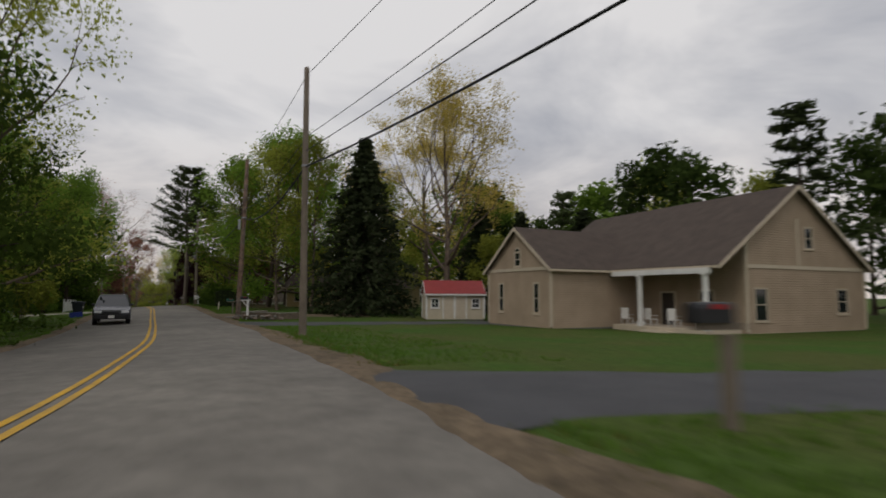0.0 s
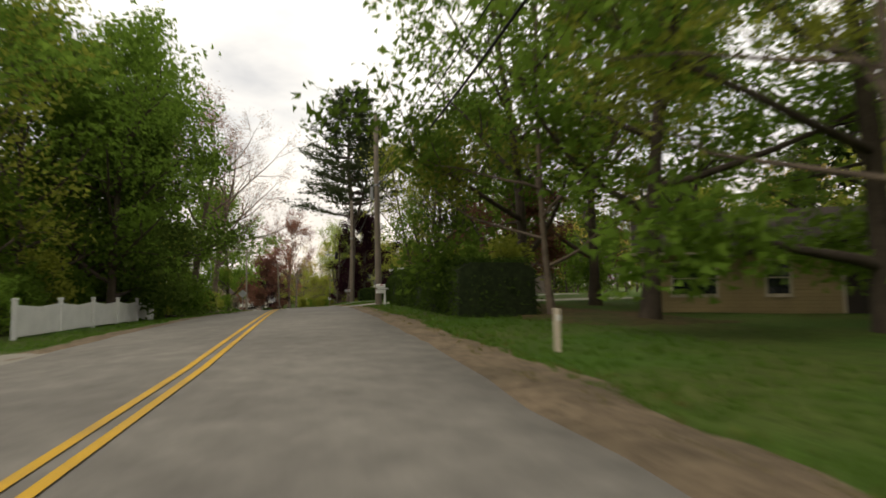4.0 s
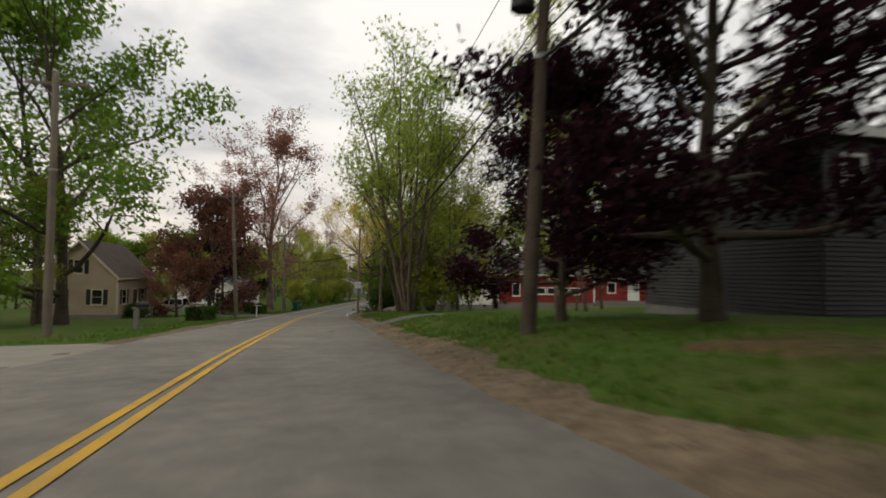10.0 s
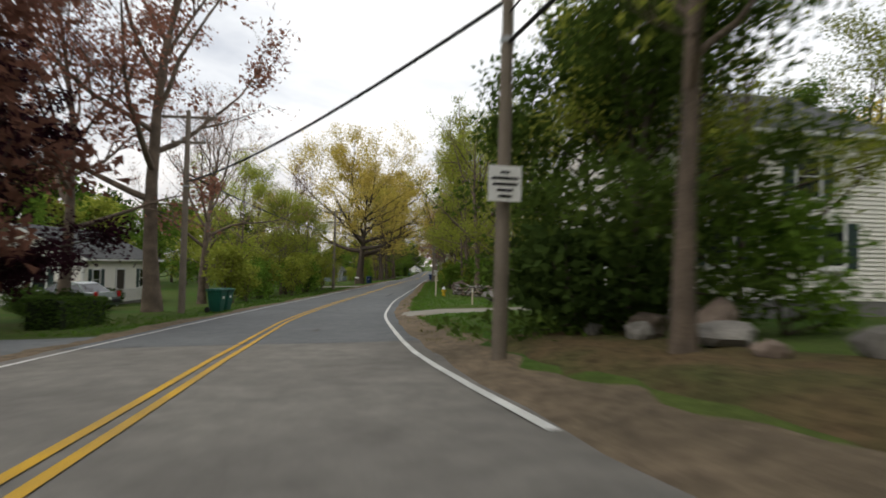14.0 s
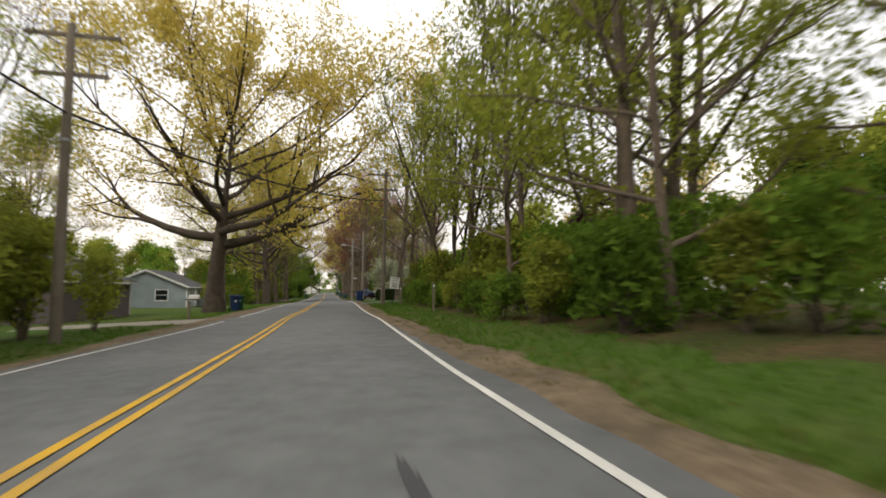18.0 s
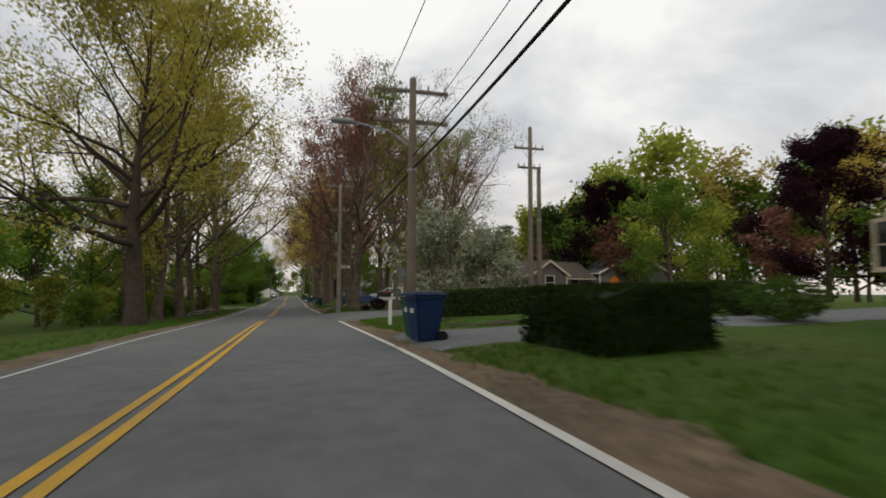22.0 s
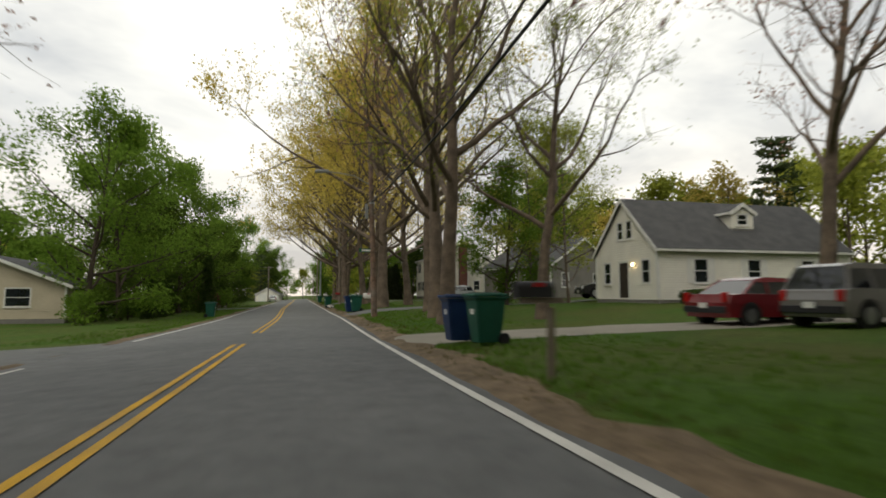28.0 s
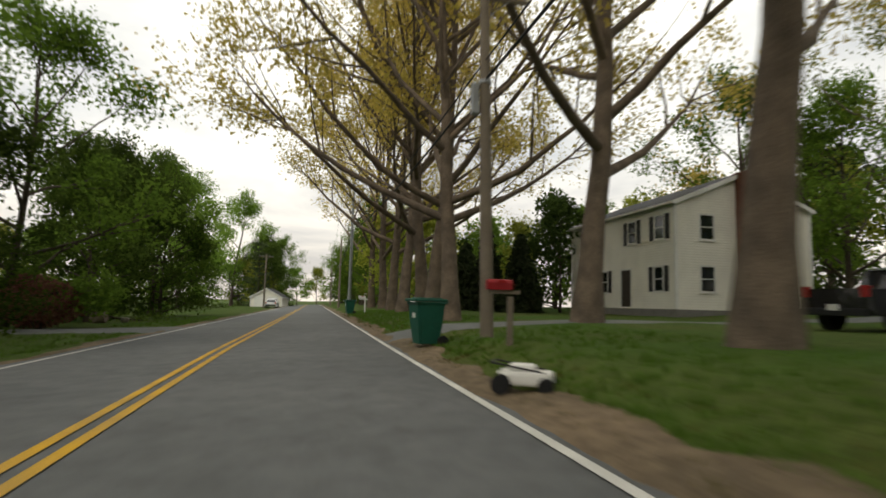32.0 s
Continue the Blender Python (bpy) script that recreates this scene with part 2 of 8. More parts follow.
def leaf_material(name, base, other, through=0.35, spread=0.35):
    """Leaves: two colours mixed leaf by leaf, letting some light through."""
    m = bpy.data.materials.new(name)
    m.use_nodes = True
    nodes, links = m.node_tree.nodes, m.node_tree.links
    nodes.remove(nodes["Principled BSDF"])
    geo, info = nodes.new("ShaderNodeNewGeometry"), nodes.new("ShaderNodeObjectInfo")
    mix = nodes.new("ShaderNodeMix")
    mix.data_type = "RGBA"
    mix.inputs["A"].default_value, mix.inputs["B"].default_value = (*base, 1), (*other, 1)
    links.new(geo.outputs["Random Per Island"], mix.inputs["Factor"])
    rng = nodes.new("ShaderNodeMapRange")
    rng.inputs["To Min"].default_value, rng.inputs["To Max"].default_value = 1 - spread, 1 + spread
    links.new(info.outputs["Random"], rng.inputs["Value"])
    mul = nodes.new("ShaderNodeVectorMath")
    mul.operation = "SCALE"
    links.new(mix.outputs["Result"], mul.inputs[0])
    links.new(rng.outputs[0], mul.inputs["Scale"])
    dif, tra, add = nodes.new("ShaderNodeBsdfDiffuse"), nodes.new("ShaderNodeBsdfTranslucent"), nodes.new("ShaderNodeMixShader")
    links.new(mul.outputs[0], dif.inputs["Color"])
    links.new(mul.outputs[0], tra.inputs["Color"])
    add.inputs[0].default_value = through
    links.new(dif.outputs[0], add.inputs[1])
    links.new(tra.outputs[0], add.inputs[2])
    links.new(add.outputs[0], nodes["Material Output"].inputs[0])
    return m


ASPHALT_OLD = material("aged_asphalt", (0.20, 0.185, 0.16), 0.9, 0.10, 0.35, 90, 0.25, tint=(0.155, 0.143, 0.124), seen=True, mid=2.2, patchy=0.22)
ASPHALT_NEW = material("grey_asphalt", (0.142, 0.147, 0.147), 0.9, 0.12, 0.3, 90, 0.25, tint=(0.118, 0.123, 0.123), seen=True, mid=2.6, patchy=0.2)
ASPHALT_DARK = material("dark_asphalt", (0.075, 0.075, 0.08), 0.9, 0.2, 0.8, 90, 0.3, seen=True)
CONCRETE = material("pale_drive", (0.26, 0.24, 0.20), 0.9, 0.15, 0.8, 70, 0.2, seen=True)
SAND = material("sandy_verge", (0.17, 0.125, 0.08), 1.0, 0.3, 0.5, 45, 0.6, tint=(0.105, 0.08, 0.05), seen=True, mid=5, patchy=0.45)
YELLOW = material("yellow_line", (0.62, 0.36, 0.03), 0.8, 0.25, 1.2, 40, 0.1, tint=(0.45, 0.28, 0.06), seen=True)
WHITELINE = material("white_line", (0.62, 0.61, 0.57), 0.8, 0.2, 1.5, 40, 0.1, seen=True)
LAWN = material("lawn", (0.047, 0.094, 0.014), 1.0, 0.4, 0.25, 22, 1.0, tint=(0.070, 0.086, 0.022), seen=True, spec=0.1, mid=4.5, patchy=0.28)
LITTER = material("leaf_litter", (0.10, 0.068, 0.035), 1.0, 0.4, 0.6, 30, 0.9, tint=(0.055, 0.06, 0.02), seen=True, spec=0.1, mid=6, patchy=0.5)
ASPHALT_PATCH = material("patched_asphalt", (0.125, 0.12, 0.11), 0.95, 0.2, 0.8, 90, 0.3, seen=True, mid=3, patchy=0.3)
BARK = material("grey_bark", (0.175, 0.132, 0.098), 1.0, 0.35, 2.0, 28, 1.0, tint=(0.10, 0.078, 0.06))
BARK_DARK = material("dark_bark", (0.085, 0.066, 0.05), 1.0, 0.35, 2.0, 28, 1.0)
POLEWOOD = material("weathered_pole", (0.20, 0.165, 0.13), 1.0, 0.25, 1.2, 50, 0.5)
POLEWOOD_RED = material("reddish_pole", (0.19, 0.115, 0.08), 1.0, 0.35, 1.2, 50, 0.8, tint=(0.15, 0.125, 0.105), patchy=0.5, mid=4)
POLEPALE = material("pale_pole", (0.30, 0.265, 0.22), 1.0, 0.25, 1.2, 50, 0.5)
CABLE = material("black_cable", (0.015, 0.015, 0.016), 0.6, 0.1, 3, 30, 0)
METAL_GREY = material("galvanised_metal", (0.32, 0.33, 0.34), 0.5, 0.15, 3, 40, 0.1, metal=0.6)
WHITE_PAINT = material("white_paint", (0.72, 0.71, 0.68), 0.6, 0.1, 2, 30, 0.1)
CREAM_PAINT = material("cream_paint", (0.55, 0.47, 0.36), 0.7, 0.1, 2, 30, 0.1)
BLACK_PAINT = material("black_paint", (0.02, 0.02, 0.022), 0.5, 0.2, 2, 30, 0.05)
GLASS = material("window_glass", (0.016, 0.02, 0.024), 0.06, 0.3, 0.6, 5, 0, spec=0.6)


# ---- building blocks ----
def mesh_of(name, verts, faces, mat, smooth=False):
    me = bpy.data.meshes.new(name)
    me.from_pydata(verts if isinstance(verts, list) else verts.tolist(), [], faces if isinstance(faces, list) else faces.tolist())
    for x in mat if isinstance(mat, (list, tuple)) else [mat]:
        me.materials.append(x)
    if smooth:
        me.shade_smooth()
    return me


def part(name, bm, mat, parent, label="", smooth=False):
    """Links a bmesh, or a mesh, as one object under parent."""
    if isinstance(bm, bmesh.types.BMesh):
        me = bpy.data.meshes.new(name)
        bm.to_mesh(me)
        bm.free()
        me.materials.append(mat)
        if smooth:
            me.shade_smooth()
    else:
        me = bm
    ob = new(name, me)
    ob.parent = parent
    return tagged(ob, label) if label else ob


def thing(name, m, label, category, group="", kind=""):
    ob = new(name)
    ob.matrix_world = m
    return tagged(ob, label, category, group, kind)


def boxes(*items, bevel=0.0):
    """A bmesh of boxes: (centre x, y, z, size x, y, z[, turn about z])."""
    bm = bmesh.new()
    for it in items:
        m = Matrix.Translation(it[:3]) @ (Matrix.Rotation(radians(it[6]), 4, "Z") if len(it) > 6 else Matrix()) @ Matrix.Diagonal((*it[3:6], 1))
        bmesh.ops.create_cube(bm, size=1, matrix=m)
    if bevel:
        bmesh.ops.bevel(bm, geom=bm.edges[:], offset=bevel, segments=2, affect="EDGES", profile=0.6)
    return bm


def rods(*items, sides=10):
    """A bmesh of tapered rods: (start, end, radius[, end radius])."""
    bm = bmesh.new()
    for a, b, r, *r2 in items:
        a, b = Vector(a), Vector(b)
        m = Matrix.Translation((a + b) / 2) @ (b - a).to_track_quat("Z", "Y").to_matrix().to_4x4()
        bmesh.ops.create_cone(bm, cap_ends=True, segments=sides, radius1=r, radius2=r2[0] if r2 else r, depth=(b - a).length, matrix=m)
    return bm


def tubes(lines):
    """Tapered tubes along polylines: (points n x 3, radii n, sides). Returns vertices and faces."""
    verts, faces, base = [], [], 0
    for p, r, k in lines:
        p, r = np.asarray(p, float), np.asarray(r, float)
        t = np.gradient(p, axis=0)
        t /= np.linalg.norm(t, axis=1)[:, None] + 1e-9
        ref = np.array([1.0, 0, 0]) if abs(t[0, 0]) < 0.8 else np.array([0, 1.0, 0])
        u = np.cross(t, ref)
        u /= np.linalg.norm(u, axis=1)[:, None] + 1e-9
        w = np.cross(t, u)
        a = np.arange(k) * 2 * np.pi / k
        ring = p[:, None] + r[:, None, None] * (np.cos(a)[None, :, None] * u[:, None] + np.sin(a)[None, :, None] * w[:, None])
        verts.append(ring.reshape(-1, 3))
        i = np.arange(len(p) - 1)[:, None] * k
        j = np.arange(k)[None]
        q = np.stack([i + j, i + (j + 1) % k, i + k + (j + 1) % k, i + k + j], -1).reshape(-1, 4) + base
        faces.append(q)
        base += len(p) * k
    return np.concatenate(verts), np.concatenate(faces)


def blades(centres, size, rng, flat=0.0, aspect=0.6, small=False):
    """One leaf-shaped quad at each centre, turned at random. flat: how far they lie level."""
    n = len(centres)
    a = rng.normal(size=(n, 3))
    a[:, 2] *= 1 - flat
    a /= np.linalg.norm(a, axis=1)[:, None] + 1e-9
    b = rng.normal(size=(n, 3))
    b[:, 2] *= 1 - flat
    b -= (a * b).sum(1)[:, None] * a
    b /= np.linalg.norm(b, axis=1)[:, None] + 1e-9
    s = size * rng.uniform(0.6, 1.4, (n, 1))
    a, b = a * s, b * s * aspect
    if small:
        a, b = a * 1.2, b * 1.2
        v = np.stack([centres - a, centres + a * 0.5 + b * 0.8, centres + a * 0.5 - b * 0.8], 1).reshape(-1, 3)
        return v, np.arange(n * 3).reshape(n, 3)
    v = np.stack([centres - a, centres + b * 0.9 - a * 0.1, centres + a, centres - b * 0.9 - a * 0.1], 1).reshape(-1, 3)
    return v, np.arange(n * 4).reshape(n, 4)


# ---- trees ----
def shoot(rng, start, way, length, r0, r1, n, lift, wiggle):
    """A bent branch: points and radii."""
    pts = [np.asarray(start, float)]
    way = np.asarray(way, float) / (np.linalg.norm(way) + 1e-9)
    for i in range(n):
        way = way + np.array([0, 0, lift / n]) + rng.normal(size=3) * wiggle
        way /= np.linalg.norm(way)
        pts.append(pts[-1] + way * length / n)
    return np.array(pts), np.linspace(r0, r1, n + 1)


def askew(rng, way, angle):
    """way turned by about angle degrees to a random side."""
    way = way / (np.linalg.norm(way) + 1e-9)
    side = np.cross(way, rng.normal(size=3))
    side /= np.linalg.norm(side) + 1e-9
    a = radians(angle * rng.uniform(0.7, 1.3))
    return way * math.cos(a) + side * math.sin(a)


def broadleaf(seed, h, r, first=0.3, limbs=11, tilt=(65, 20), reach=0.42, lift=0.5, wiggle=0.10, sub=6, twigs=5, leaves=4000, leaf=0.16,
              stems=1, lean=0.0, blossom=0.35, flat=0.2, plain=0, stout=1.0, low=0.0, fork=0.0):
    """Wood and leaf meshes of a broad-leaved tree standing at the origin. plain: leaves out the thinnest wood (1) or all but the limbs (2). fork: above this share of its height the trunk is much thinner."""
    rng = np.random.default_rng(seed)
    lines, ends = [], []
    for stem in range(stems):
        az = rng.uniform(0, 6.28) + stem * 6.28 / stems
        out = (0.0 if stems == 1 else rng.uniform(0.12, 0.3)) + lean
        base = np.array([math.cos(az), math.sin(az), 0]) * (0.0 if stems == 1 else r * 1.6)
        hh = h * (1 if stems == 1 else rng.uniform(0.75, 1.0))
        p, rad = shoot(rng, base - [0, 0, 0.15], [math.cos(az) * out, math.sin(az) * out, 1], hh * 0.92, r, r * 0.12, 12, 0.15, 0.035)
        rad = r * ((1 - np.linspace(0, 1, 13)) ** 0.8 * 0.9 + 0.08)
        if fork:
            rad *= np.interp(np.linspace(0, 1, 13), [0, fork, fork + 0.12, 1], [1, 1, 0.62, 0.5])
        rad[0] *= 1.45
        rad[1] *= 1.08
        lines.append((p, rad, 9 if plain < 2 else 5))
        count = max(4, int(limbs / (1 if stems == 1 else stems * 0.7)))
        for i in range(count):
            f = first + (0.97 - first) * (i + rng.uniform(0, 0.8)) / count
            k = f * 12
            at = p[int(k)] + (p[min(int(k) + 1, 12)] - p[int(k)]) * (k - int(k))
            rr = np.interp(k, np.arange(13), rad)
            a = i * 2.4 + rng.uniform(-0.5, 0.5)
            q = radians(np.interp(f, [first, 1], tilt) * rng.uniform(0.8, 1.2))
            shape = math.sin(math.pi * min(1, max(0.12, (f - first) / (1 - first) * 0.75 + 0.28)))
            length = reach * hh * (0.35 + 0.65 * shape) * rng.uniform(0.75, 1.15)
            lp, lr = shoot(rng, at, [math.cos(a) * math.sin(q), math.sin(a) * math.sin(q), math.cos(q)], length, stout * min(rr * (1.0 if fork else 0.62), (0.42 if fork else 0.2) * r + 0.024 * length), 0.018, 7, lift, wiggle)
            lines.append((lp, lr, 6) if plain < 2 else (lp[::3], lr[::3], 3))
            for j in range(sub):
                g = rng.uniform(0.3, 1.0) if j else 1.0
                k2 = min(g * 7, 6.999)
                at2 = lp[int(k2)] + (lp[int(k2) + 1] - lp[int(k2)]) * (k2 - int(k2))
                dir2 = askew(rng, lp[int(k2) + 1] - lp[int(k2)], 42 if j else 12)
                l2 = length * rng.uniform(0.28, 0.5) * (1.15 - 0.5 * g)
                bp, br = shoot(rng, at2, dir2, l2, max(0.012, np.interp(k2, np.arange(8), lr) * 0.6), 0.008, 4, lift * 0.6, wiggle * 1.3)
                if plain < 2:
                    lines.append((bp, br, 4))
                for m in range(twigs):
                    k3 = rng.uniform(0.8, 3.999)
                    at3 = bp[int(k3)] + (bp[int(k3) + 1] - bp[int(k3)]) * (k3 - int(k3))
                    tp, tr = shoot(rng, at3, askew(rng, bp[int(k3) + 1] - bp[int(k3)], 45), l2 * rng.uniform(0.3, 0.6), 0.012, 0.004, 2, lift * 0.3, wiggle)
                    if plain < 1:
                        lines.append((tp, tr, 3))
                    ends.append(tp)
                ends.append(bp[2:])
    wood = tubes(lines)
    pool = np.concatenate([e + 0 for e in ends])
    mid = np.concatenate([(e[:-1] + e[1:]) / 2 for e in ends])
    pool = np.concatenate([pool, mid])
    c = pool[rng.integers(0, len(pool), leaves)] + np.clip(rng.normal(size=(leaves, 3)), -1.7, 1.7) * blossom * np.array([1, 1, 0.7])
    return wood, blades(c[c[:, 2] > low], leaf, rng, flat, small=True)


def spruce(seed, h, r, width, rows=26, per=9, quad=0.26, bare=0.05):
    rng = np.random.default_rng(seed)
    p = np.array([[0, 0, z] for z in np.linspace(-0.15, h, 9)])
    lines = [(p, np.linspace(r, 0.02, 9), 8)]
    cs = []
    for i in range(rows):
        f = bare + (0.98 - bare) * i / (rows - 1)
        length = width * (1 - f) ** 0.85 * rng.uniform(0.85, 1.1) + 0.25
        for j in range(per):
            a = j * 6.283 / per + i * 1.1 + rng.uniform(-0.3, 0.3)
            ln = length * rng.uniform(0.7, 1.12)
            lp, lr = shoot(rng, [0, 0, h * f], [math.cos(a), math.sin(a), 0.18], ln, 0.035, 0.01, 5, -0.75, 0.05)
            lines.append((lp, lr, 3))
            k = rng.uniform(0.5, 5, int(10 + ln * 9))
            i0 = np.minimum(k.astype(int), 4)
            c = lp[i0] + (lp[i0 + 1] - lp[i0]) * (k - i0)[:, None] + rng.normal(size=(len(k), 3)) * np.array([0.22, 0.22, 0.12]) * (0.4 + 0.12 * ln)
            cs.append(c)
    return tubes(lines), blades(np.concatenate(cs), quad, rng, 0.35, 0.45)


def white_pine(seed, h, r, width, bare=0.36, fork=True, rows=12, quad=0.2, per=5, tufts=9, plain=0, needles=11):
    """A pine whose limbs lie in level tiers, with flat plates of needles on their outer halves."""
    rng = np.random.default_rng(seed)
    lines, cs = [], []
    z = np.linspace(-0.15, h, 12)
    p = np.stack([0.25 * np.sin(z * 0.25), 0.2 * np.cos(z * 0.3) - 0.2, z], 1)
    rad = r * ((1 - np.linspace(0, 1, 12)) ** 0.75 * 0.9 + 0.05)
    rad[0] *= 1.5
    lines.append((p, rad, 10))
    trunks = [p]
    if fork:
        q, qr = shoot(rng, p[4], [0.5, 0.15, 1], h * 0.5, r * 0.55, 0.03, 7, 0.8, 0.03)
        lines.append((q, qr, 8))
        trunks.append(q)
    for tr in trunks:
        n = len(tr) - 1
        main = tr is trunks[0]
        for i in range(rows):
            f = bare + (0.99 - bare) * i / (rows - 1) if main else 0.3 + 0.69 * i / (rows - 1)
            k0 = min(int(f * n), n - 1)
            at = tr[k0] + (tr[k0 + 1] - tr[k0]) * (f * n - k0)
            for j in range(per if main else 3):
                a = j * 6.283 / per + i * 0.9 + rng.uniform(-0.4, 0.4)
                g = (f - bare) / (1 - bare) if main else f
                ln = width * (0.25 + 0.75 * (1 - max(g, 0)) ** 0.8) * rng.uniform(0.65, 1.1)
                lp, lr = shoot(rng, at, [math.cos(a), math.sin(a), 0.05 + 0.3 * g], ln, 0.03 + 0.012 * ln, 0.012, 7, 0.35, 0.06)
                if plain:
                    lines.append((lp[::3], lr[::3], 3))
                else:
                    lines.append((lp, lr, 4))
                for m in range(tufts):
                    k = rng.uniform(2.0, 6.99)
                    s0 = lp[int(k)] + (lp[int(k) + 1] - lp[int(k)]) * (k - int(k))
                    tp, tw = shoot(rng, s0, askew(rng, lp[int(k) + 1] - lp[int(k)], 55) * np.array([1, 1, 0.25]), 0.35 + ln * 0.2, 0.014, 0.005, 2, 0.35, 0.08)
                    if not plain:
                        lines.append((tp, tw, 3))
                    c = tp[rng.integers(0, 3, needles)] + rng.normal(size=(needles, 3)) * np.array([0.26, 0.26, 0.10])
                    cs.append(c)
    return tubes(lines), blades(np.concatenate(cs), quad, rng, 0.45, 0.35)


def shrub(seed, radius, h, leaves=1500, leaf=0.09, stems=7):
    """A rounded bush: stems and leaves."""
    rng = np.random.default_rng(seed)
    lines = []
    for i in range(stems):
        a = i * 2.4
        lines.append((*shoot(rng, [0.1 * math.cos(a), 0.1 * math.sin(a), -0.05], [math.cos(a) * 0.7, math.sin(a) * 0.7, 1], h * 0.85, 0.03, 0.008, 4, 0.2, 0.1), 4))
    v = rng.normal(size=(leaves, 3))
    v /= np.linalg.norm(v, axis=1)[:, None]
    lump = 1 + 0.16 * np.sin(v[:, 0] * 5 + seed) * np.cos(v[:, 1] * 4 + seed) + 0.08 * np.sin(v[:, 2] * 9 + v[:, 0] * 7)
    depth = rng.uniform(0.2, 1.0, leaves) ** 0.33
    c = v * (lump * depth)[:, None] * np.array([radius, radius, h / 2]) + [0, 0, h * 0.5]
    c[:, 2] = np.maximum(c[:, 2], 0.03)
    return tubes(lines), blades(c, leaf, rng, 0.1)


def grown(name, builder, wood_mat, leaf_mat, label, category="tree", crown="crown", stem="trunk"):
    """A prototype plant: an empty with its trunk and its crown, kept far below until it is placed."""
    wood, green = builder
    ob = thing(name, Matrix(), label, category)
    part(stem, mesh_of(name + "_" + stem, wood[0], wood[1], wood_mat, True), None, ob)
    part(crown, mesh_of(name + "_" + crown, green[0], green[1], leaf_mat), None, ob)
    return [ob, False]


def plant(proto, s, d, scale=1.0, turn=None, label="", up=0.0, squash=1.0):
    """Stands a plant at station s, d metres right of the driving line."""
    ob, used = proto
    turn = (s * 37.7 + d * 11.3) % 360 if turn is None else turn
    m = spot(s, d, turn, up) @ Matrix.Diagonal((scale, scale, scale * squash, 1))
    if used:
        made = copy_thing(ob, m)
        made.matrix_world = m
    else:
        made, proto[1] = ob, True
        ob.matrix_world = m
    if label:
        made["label"] = label
    return made


# ---- ground and road ----
def sheet(name, stations, offsets, up=0.0, dip=None):
    """A strip of ground as vertices and faces: stations along the road, offsets across it (one list, or one list a station)."""
    s = np.asarray(stations, float)
    d = np.asarray(offsets, float)
    d = np.broadcast_to(d, (len(s), d.shape[-1]))
    sg = np.broadcast_to(s[:, None], d.shape)
    x, y = plan(sg, d)
    z = rise(sg, d) + up
    if dip is not None:
        z = z + dip(sg, d)
    v = np.stack([x, y, z], -1).reshape(-1, 3)
    n, k = d.shape
    i = (np.arange(n - 1)[:, None] * k + np.arange(k - 1)[None]).reshape(-1)
    return v, np.stack([i, i + 1, i + k + 1, i + k], -1)


def ground_sheet():
    s = np.concatenate([[-1600, -600, -250, -120], np.arange(-60, 480, 3.0), [500, 530, 580, 640, 760, 1100, 1900]])
    d = np.array([-110, -80, -62, -50, -42, -35, -29, -24, -20, -17, -14.5, -12, -10, -8.5, -7.2, -6.3, -5.55, -4.5, -2, 0.5, 1.6, 2.35, 3.1, 4, 5, 6.3, 8, 10, 12,
                  14.5, 17, 20, 24, 29, 35, 42, 50, 62, 80, 110])
    hump = lambda sg, dg: np.where((dg > -5.0) & (dg < 1.9), -0.12, np.where((dg > -5.8) & (dg < 2.6), -0.065, -0.012)) + np.where((dg > 5) | (dg < -8), 0.05 * np.sin(sg * 0.9 + dg * 0.7) * np.cos(sg * 0.37 - dg * 0.5), 0)
    v, f = sheet("ground", s, d, 0, hump)
    k = len(d)
    # out to the horizon on both sides
    v = v.reshape(len(s), k, 3)
    side = np.array([0.94, 0.34, 0])
    left = v[:, :1] - side * 1500
    right = v[:, -1:] + side * 1500
    v = np.concatenate([left, v, right], 1)
    k += 2
    i = (np.arange(len(s) - 1)[:, None] * k + np.arange(k - 1)[None]).reshape(-1)
    ob = new("ground", mesh_of("ground", v.reshape(-1, 3), np.stack([i, i + 1, i + k + 1, i + k], -1), LAWN, True))
    tagged(ob, "mown green lawns and rough grass beside the road", "ground", kind="structure")


ground_sheet()
# where the yellow centre line runs, to the right of the driving line
MID_S = [-60, 0, 15, 31, 37, 41, 45, 56, 70, 90, 101, 112, 120, 130, 140, 155, 162, 167, 172, 180, 201, 212, 224, 232, 241, 248, 262, 275, 298, 325, 334, 345, 362, 371, 378, 389, 410, 600]
MID_D = [-2.2, -2.2, -2.12, -2.04, -2.0, -1.92, -1.82, -1.7, -1.95, -2.2, -2.26, -1.96, -1.87, -1.85, -1.75, -1.6, -1.66, -1.56, -1.6, -1.86, -1.98, -2.02, -1.8, -1.74, -1.42, -1.5, -1.6, -1.68, -1.88, -1.8, -1.7, -1.65, -1.7, -1.74, -1.83, -1.98, -1.9, -1.88]


def middle(s):
    return np.interp(s, MID_S, MID_D)


def right_edge(s):
    return np.interp(s, [-60, 12, 20, 27, 36, 60, 88, 98, 128, 150, 170, 600], [2.2, 1.85, 1.72, 2.15, 1.9, 1.95, 2.15, 2.2, 1.95, 2.0, 2.1, 2.2])


def white_left(s):
    return np.interp(s, [150, 160, 171, 190, 212, 220, 230, 242, 265, 273, 301, 308, 360, 600], [-4.75, -4.75, -4.85, -5.2, -5.45, -5.2, -4.55, -4.25, -4.75, -5.05, -5.3, -5.4, -5.3, -5.2])


def left_edge(s):
    new_part = np.clip((s - 140) / 12, 0, 1)
    return (middle(s) - 3.75) * (1 - new_part) + (white_left(s) - 0.42) * new_part


def left_line(s):
    return white_left(s) - middle(s)


